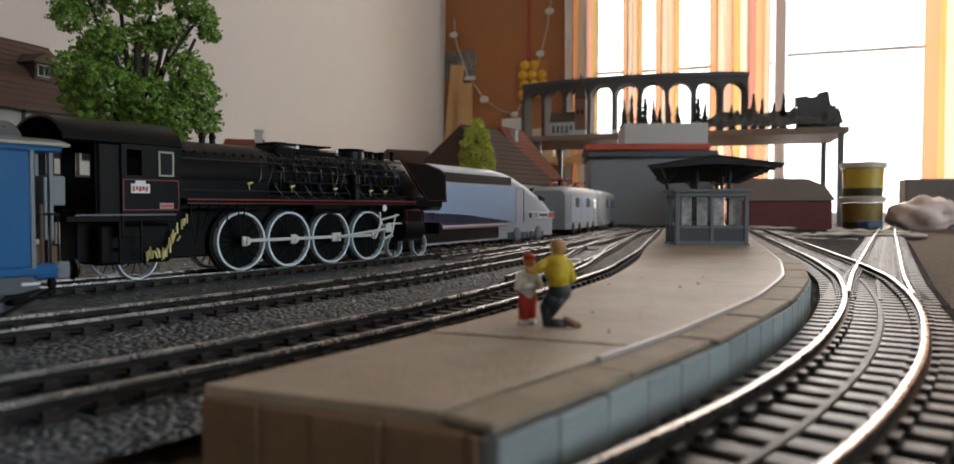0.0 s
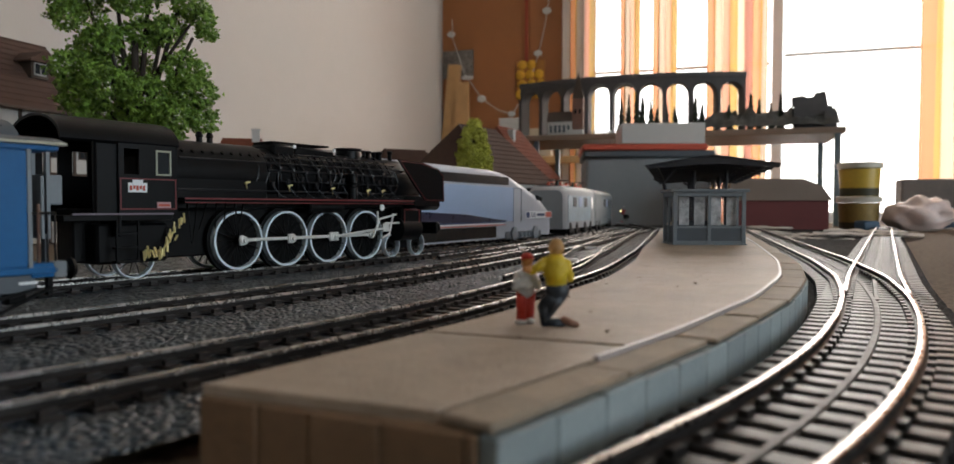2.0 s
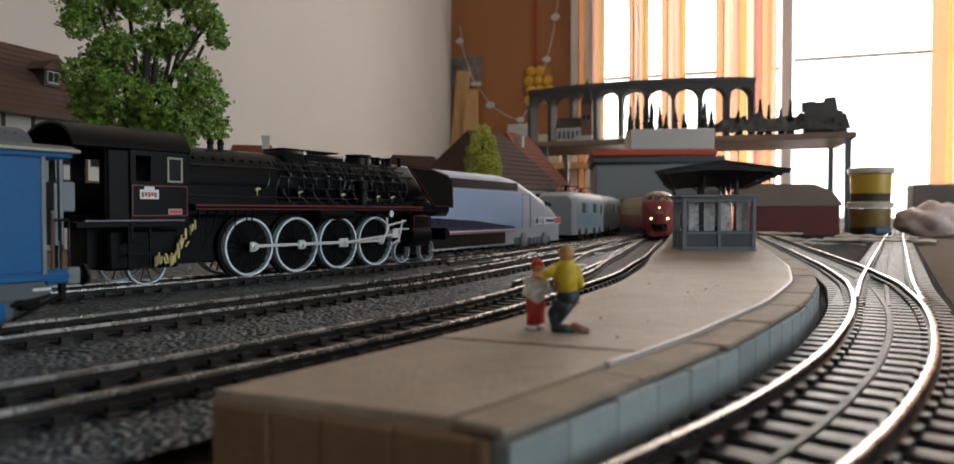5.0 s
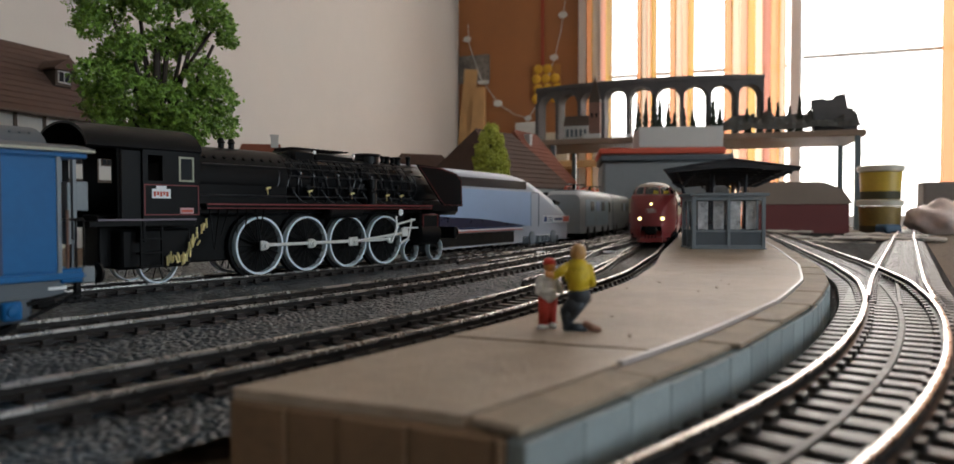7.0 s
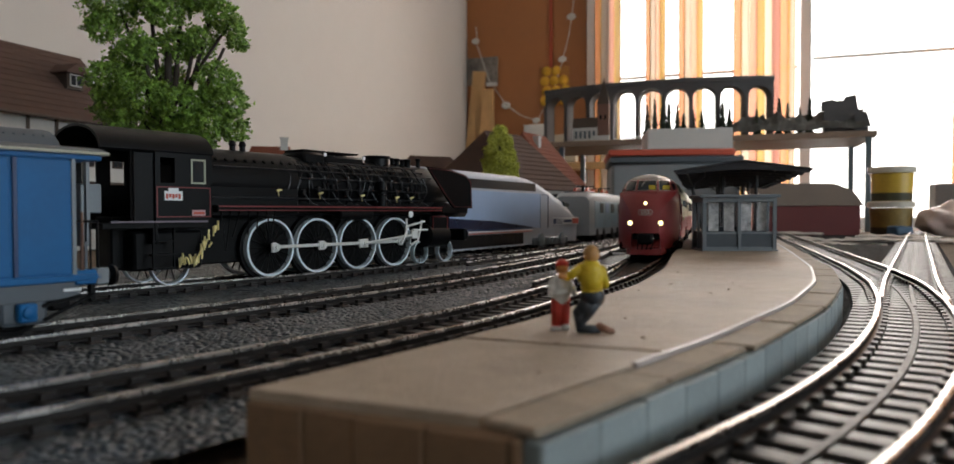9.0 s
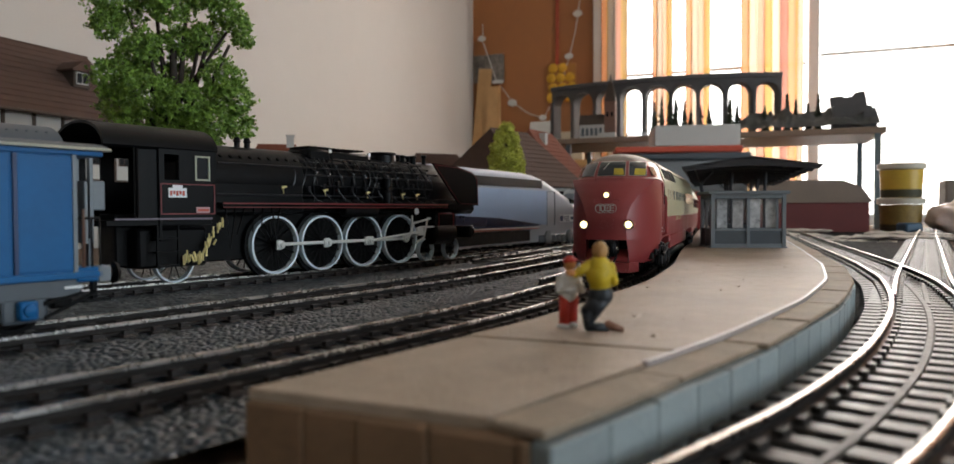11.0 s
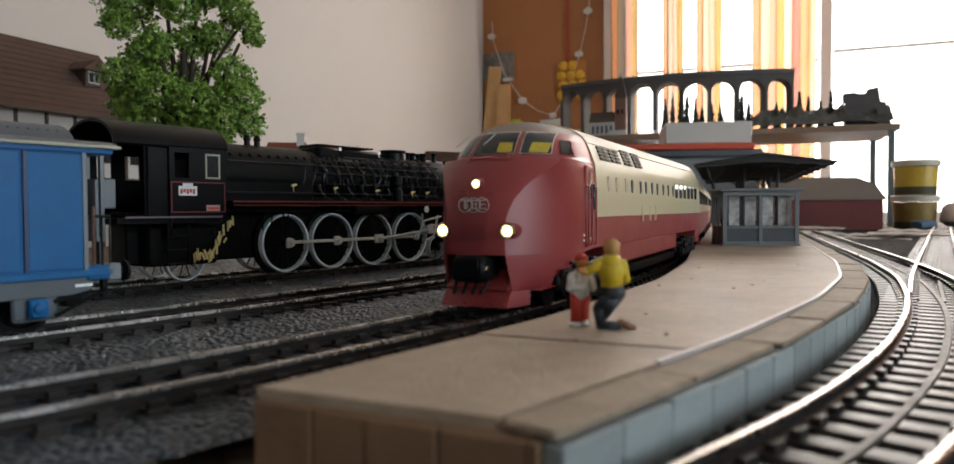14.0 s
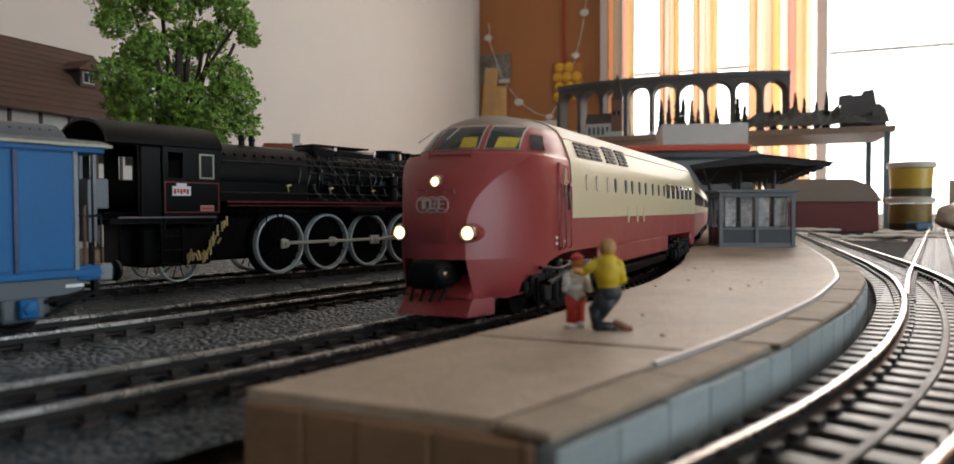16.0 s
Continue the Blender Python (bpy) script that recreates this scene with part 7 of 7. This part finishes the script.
BX = pose(0.243, 1.10, BASE, 0, 0, -6)
tb = thing("storage_box", BX, "grey plastic storage box with a red lid behind the platform", "storage box")
part("box_body", boxes((-0.075, 0.112, 0, 0.16, 0, 0.106), bevel=0.004), mat("grey_storage_plastic", (0.22, 0.23, 0.24), 0.5, vary=0.08, scale=20), tb)
part("box_rim", boxes((-0.078, 0.116, -0.004, 0.164, 0.106, 0.116), bevel=0.002), M_GREYDK, tb)
part("box_lid", boxes((-0.080, 0.104, -0.005, 0.165, 0.1165, 0.126), bevel=0.002), M_REDLID, tb, "red lid")
plain("white_carton", BX @ pose(0, 0, 0.1262), boxes((-0.022, 0.101, 0.0, 0.10, 0, 0.031), bevel=0.0012), mat("white_cardboard", (0.58, 0.56, 0.53), 0.7, vary=0.05, scale=20), "white cardboard box on the red lid", "box")
RB = pose(0.405, 0.97, BASE, 0, 0, -12)
rb = thing("carton", RB, "faded red cardboard box with a beige lid", "box")
part("carton_body", boxes((-0.060, 0.062, 0, 0.09, 0, 0.040), bevel=0.001), mat("dull_red_cardboard", (0.17, 0.042, 0.04), 0.7, vary=0.15, scale=25), rb)
bm = bmesh.new()
prism(bm, [(-0.062, 0.0402), (-0.062, 0.070), (0.030, 0.069), (0.052, 0.060), (0.066, 0.0402)], "y", -0.002, 0.092)
part("carton_lid", bm, mat("beige_cardboard", (0.25, 0.19, 0.15), 0.7, vary=0.1, scale=25), rb)
OB = pose(0.487, 1.13, BASE, 0, 0, 0)
plain("orange_box", OB, boxes((-0.028, 0.022, 0, 0.05, 0, 0.072), bevel=0.002), mat("orange_card", (0.55, 0.19, 0.06), 0.6), "orange cardboard box behind the shelf leg", "box")


def make_tub(m, fill, label, r=0.0265, h=0.046):
    tub = thing("plastic_tub", m, label, "tub", "plastic tubs")
    part("tub_wall", lathe(bmesh.new(), [(r * 0.90, 0), (r * 0.98, h * 0.80), (r * 0.98, h * 0.81), (r * 0.9, h * 0.8)], 30), fill, tub)
    part("dark_layer", lathe(bmesh.new(), [(r * 0.915, 0.0005), (r * 0.935, h * 0.24)], 30, Matrix.Diagonal((1.004, 1.004, 1, 1))), mat("dark_olive_filling", (0.055, 0.05, 0.02), 0.6), tub)
    part("lid", lathe(bmesh.new(), [(r * 1.0, h * 0.82), (r * 1.08, h * 0.83), (r * 1.10, h * 0.97), (r * 1.0, h), (r * 0.5, h)], 30), mat("cloudy_lid_plastic", (0.62, 0.58, 0.48), 0.35), tub, "cloudy white lid")
    return tub


make_tub(pose(0.527, 1.0, BASE), mat("brown_yellow_filling", (0.26, 0.17, 0.04), 0.5, vary=0.4, scale=60), "plastic tub with dull yellow and red filling")
make_tub(pose(0.5275, 1.0, BASE + 0.0462), M_YELLOW, "plastic tub with yellow filling on another tub")
bag = bmesh.new()
bmesh.ops.create_icosphere(bag, subdivisions=4, radius=1)
for v in bag.verts:
    d = v.co.normalized()
    v.co = Vector((d.x * 0.046, d.y * 0.03, 0.021 + max(-0.021, d.z * 0.023))) * 1.0 + d * 0.009 * noise.noise(d * 2.0) + d * 0.0012 * noise.noise(d * 9)
    v.co.z = max(0.0, v.co.z)
plain("plastic_bag", pose(0.60, 0.98, BASE), bag, mat("pinkish_grey_film", (0.78, 0.62, 0.57), 0.4, vary=0.2, scale=60), "crumpled pinkish plastic bag beside the tubs", "bag")
plain("blue_box", pose(0.70, 1.02, BASE, 0, 0, -10), boxes((-0.05, 0.04, 0, 0.06, 0, 0.032), bevel=0.002), mat("dark_blue_card", (0.05, 0.08, 0.12), 0.6, vary=0.2, scale=30), "dark blue box at the table's edge", "box")
plain("blue_tray", pose(0.508, 0.93, BASE, 0, 0, 10), boxes((-0.012, 0.012, 0, 0.02, 0, 0.014), bevel=0.002), mat("blue_plastic", (0.04, 0.10, 0.17), 0.5), "small blue plastic tray before the tubs", "tray")
plain("grey_carton", pose(0.69, 1.12, BASE, 0, 0, -20), boxes((-0.03, 0.06, 0, 0.05, 0, 0.075), bevel=0.002), mat("grey_brown_card", (0.20, 0.17, 0.15), 0.7, vary=0.2, scale=30), "grey-brown carton behind the plastic bag", "box")
pp = random.Random(8)
for k, (x, y) in enumerate(((0.32, 0.70), (0.36, 0.78), (0.41, 0.74), (0.30, 0.80), (0.44, 0.82), (0.37, 0.70), (0.575, 0.84), (0.34, 0.88))):
    bm = bmesh.new()
    rws = []
    for i in range(9):
        rws.append([bm.verts.new((-0.04 + 0.08 * i / 8, -0.022 + 0.044 * j / 5, 0.0012 + 0.0008 * k + 0.0042 * abs(noise.noise((i * 0.5 + k * 7, j * 0.6, k))))) for j in range(6)])
    for a, b in zip(rws, rws[1:]):
        for j in range(5):
            bm.faces.new((a[j], a[j + 1], b[j + 1], b[j]))
    ext = bmesh.ops.extrude_face_region(bm, geom=bm.faces[:])
    bmesh.ops.translate(bm, vec=(0, 0, -0.0012), verts=[e for e in ext["geom"] if isinstance(e, bmesh.types.BMVert)])
    plain("paper_sheet", pose(x, y, BASE, 0, 0, pp.uniform(-40, 20)), bm, M_PAPER, "crumpled printed paper lying on the baseboard", "paper", group="loose paper sheets")

# ---------------------------------------------------------------- things on the brown wall
def on_wall(px_m, z):
    return ROOM @ pose(px_m, 0, z)


plain("wooden_plank", on_wall(0.0, 0.28) @ pose(0.02, -0.012, 0, 0, 6, 0), boxes((-0.02, 0.035, -0.01, 0.01, -0.25, 0.32), bevel=0.002), M_WOOD, "pale wooden plank leaning in the corner", "plank", group="pale planks")
plain("wooden_plank", on_wall(0.075, 0.28) @ pose(0.0, -0.012, 0, 0, 0, 0), boxes((-0.035, 0.045, -0.01, 0.01, -0.25, 0.245), bevel=0.002), M_WOOD, "pale wooden board leaning on the brown wall", "plank", group="pale planks")
pf = thing("wall_picture", on_wall(0.075, 0.60), "small dark wall picture with pale marks", "picture")
part("picture_board", boxes((-0.07, 0.06, -0.012, -0.002, -0.055, 0.055), bevel=0.001), mat("dark_picture_print", (0.05, 0.045, 0.04), 0.5, vary=0.8, scale=14, second=(0.16, 0.14, 0.12)), pf)
part("picture_base", boxes((0.02, 0.06, -0.03, -0.012, -0.065, -0.052)), M_HOUSEWALL, pf)


def make_flower(x, z, s, label):
    fl = thing("cloth_flower", on_wall(x, z), label, "wall ornament", "cloth flowers on a string")
    for k in range(6):
        a = 2 * pi * k / 6 + x * 9
        bm = bmesh.new()
        bmesh.ops.create_uvsphere(bm, u_segments=10, v_segments=6, radius=s, matrix=pose(s * 1.1 * cos(a), -0.02, s * 0.8 * sin(a)) @ Matrix.Diagonal((1, 0.35, 0.7, 1)))
        part("petal", bm, mat("pale_petal_cloth", (0.55, 0.46, 0.40), 0.8) if k == 0 and x < 0.06 else M_HOUSEWALL, fl)
    return fl


for x, z, s in ((0.045, 0.72, 0.014), (0.175, 0.455, 0.016), (0.30, 0.39, 0.013), (0.405, 0.62, 0.014), (0.44, 0.78, 0.015)):
    make_flower(x, z, s * 0.62, "pale cloth flower of a garland on the brown wall")
bm = bmesh.new()
gp = [(0.045, 0.78), (0.05, 0.70), (0.10, 0.56), (0.175, 0.455), (0.24, 0.41), (0.30, 0.39), (0.36, 0.48), (0.405, 0.62), (0.43, 0.72), (0.45, 0.86)]
for a, b in zip(gp, gp[1:]):
    rod(bm, (a[0], -0.012, a[1]), (b[0], -0.012, b[1]), 0.0016, 6)
plain("garland_string", ROOM, bm, M_HOUSEWALL, "thin pale string of the flower garland", "garland")
yb = thing("hanging_panel", on_wall(0.375, 0.53), "hanging panel of round yellow blossoms on a red ribbon", "wall ornament")
part("panel", boxes((-0.06, 0.055, -0.012, -0.004, -0.085, 0.065), bevel=0.002), mat("brown_orange_panel", (0.35, 0.15, 0.03), 0.7), yb)
for k in range(11):
    x, z = -0.042 + 0.038 * (k % 3) + 0.008 * ((k // 3) % 2), -0.065 + 0.038 * (k // 3)
    bm = bmesh.new()
    bmesh.ops.create_uvsphere(bm, u_segments=12, v_segments=8, radius=0.0185, matrix=pose(x, -0.016, z) @ Matrix.Diagonal((1, 0.4, 1, 1)))
    part("blossom", bm, mat("yellow_blossom", (0.58, 0.32, 0.02), 0.7, vary=0.2, scale=60), yb)
part("ribbon", boxes((-0.025, -0.012, -0.012, -0.008, 0.065, 0.75)), mat("dark_red_ribbon", (0.30, 0.05, 0.02), 0.7), yb)
plain("folded_paper", on_wall(0.28, 0.30), boxes((-0.02, 0.07, -0.06, -0.02, -0.05, 0.07), bevel=0.002), M_HOUSEWALL, "white folded paper on a ledge", "paper")
plain("writing_pad", on_wall(0.37, 0.27), boxes((-0.02, 0.10, -0.07, -0.03, -0.05, 0.055), bevel=0.002), mat("cream_paper", (0.45, 0.38, 0.28), 0.8, vary=0.1, scale=20), "thick cream writing pad on a ledge", "paper")
lg = boxes((0.0, 0.62, -0.11, 0, 0.19, 0.215), bevel=0.002)
plain("wall_ledge", ROOM, lg, M_WOOD, "wooden ledge along the brown wall", "ledge")

# ---------------------------------------------------------------- tracks
make_track(LINE3, "brown model railway track with worn metal rails beside the platform", M_RAILBROWN, M_SLEEPBR, (0.0, 0.75))
make_track(LINE2, "brown model railway track through the gravel", M_RAILBROWN, M_SLEEPBR, (0.08, 0.75))
make_track(LINE1, "brown model railway track under the parked locomotives", M_RAILBROWN, M_SLEEPBR, (0.18, 0.75))
make_track(LINE0, "brown model railway track under the parked express engines", M_RAILBROWN, M_SLEEPBR, (0.42, 0.95))
make_track(LINE4, "curved model railway track with shiny steel rails and black sleepers", M_RAIL, M_SLEEPER, (0.0, 0.9), stud=True)
make_track(LINE5[24:], "straight branch track with shiny steel rails and black sleepers", M_RAIL, M_SLEEPER, (0.2, 1.0), stud=True)

cross = thing("turnout_rails", Matrix(), "worn brown crossover rails between the platform track and its neighbour", "railway track", "model railway tracks")
XL = smooth_line([(0.018, 0.255), (0.038, 0.31), (0.056, 0.38), (0.072, 0.45), (0.098, 0.54), (0.130, 0.645)], soft=0.03)
for s in (-1, 1):
    lay_rail(cross, beside(XL, s * G), M_RAILBROWN, 0.0001)
XM = smooth_line([(-0.010, 0.36), (0.030, 0.45), (0.066, 0.55), (0.104, 0.65), (0.150, 0.76)], soft=0.03)
for s in (-1, 1):
    lay_rail(cross, beside(XM, s * G), M_RAILBROWN, 0.0002)
for x, y in ((0.047, 0.36), (0.075, 0.47), (0.03, 0.47)):
    part("point_lever", boxes((x - 0.004, x + 0.004, y - 0.0015, y + 0.0015, -0.0026, -0.0012), bevel=0.0003), M_WHITE, cross)


def motions():
    """The express train runs in and slows to a stop beside the platform."""
    stops = [(0.0, 1.78), (0.5, 1.62), (1.0, 1.42), (1.5, 1.23), (2.0, 1.10), (2.5, 0.995), (3.0, 0.92), (3.5, 0.86), (4.2, 0.785), (6.3, 0.585), (6.8, 0.54), (7.5, 0.49), (8.0, 0.450), (8.5, 0.418), (9.2, 0.376),
             (11.3, 0.249), (12.0, 0.226), (12.5, 0.2075), (13.0, 0.1915), (13.5, 0.1775), (14.0, 0.1665), (14.5, 0.1590), (15.0, 0.1552), (15.5, 0.1545), (16.0, 0.1545)]
    base = arc_of(LINE3, 1.0)
    rows = [(t, arc_of(LINE3, y) if y < 1.0 else base + (y - 1.0) * 1.03) for t, y in stops]
    walk(tee, [(t, riding(LINE3, s, TEE_L, False)) for t, s in rows])
    walk(coach_a, [(t, riding(LINE3, s + TEE_L + 0.004, 0.27, False)) for t, s in rows])
    walk(coach_b, [(t, riding(LINE3, s + TEE_L + 0.278, 0.27, False)) for t, s in rows])


motions()
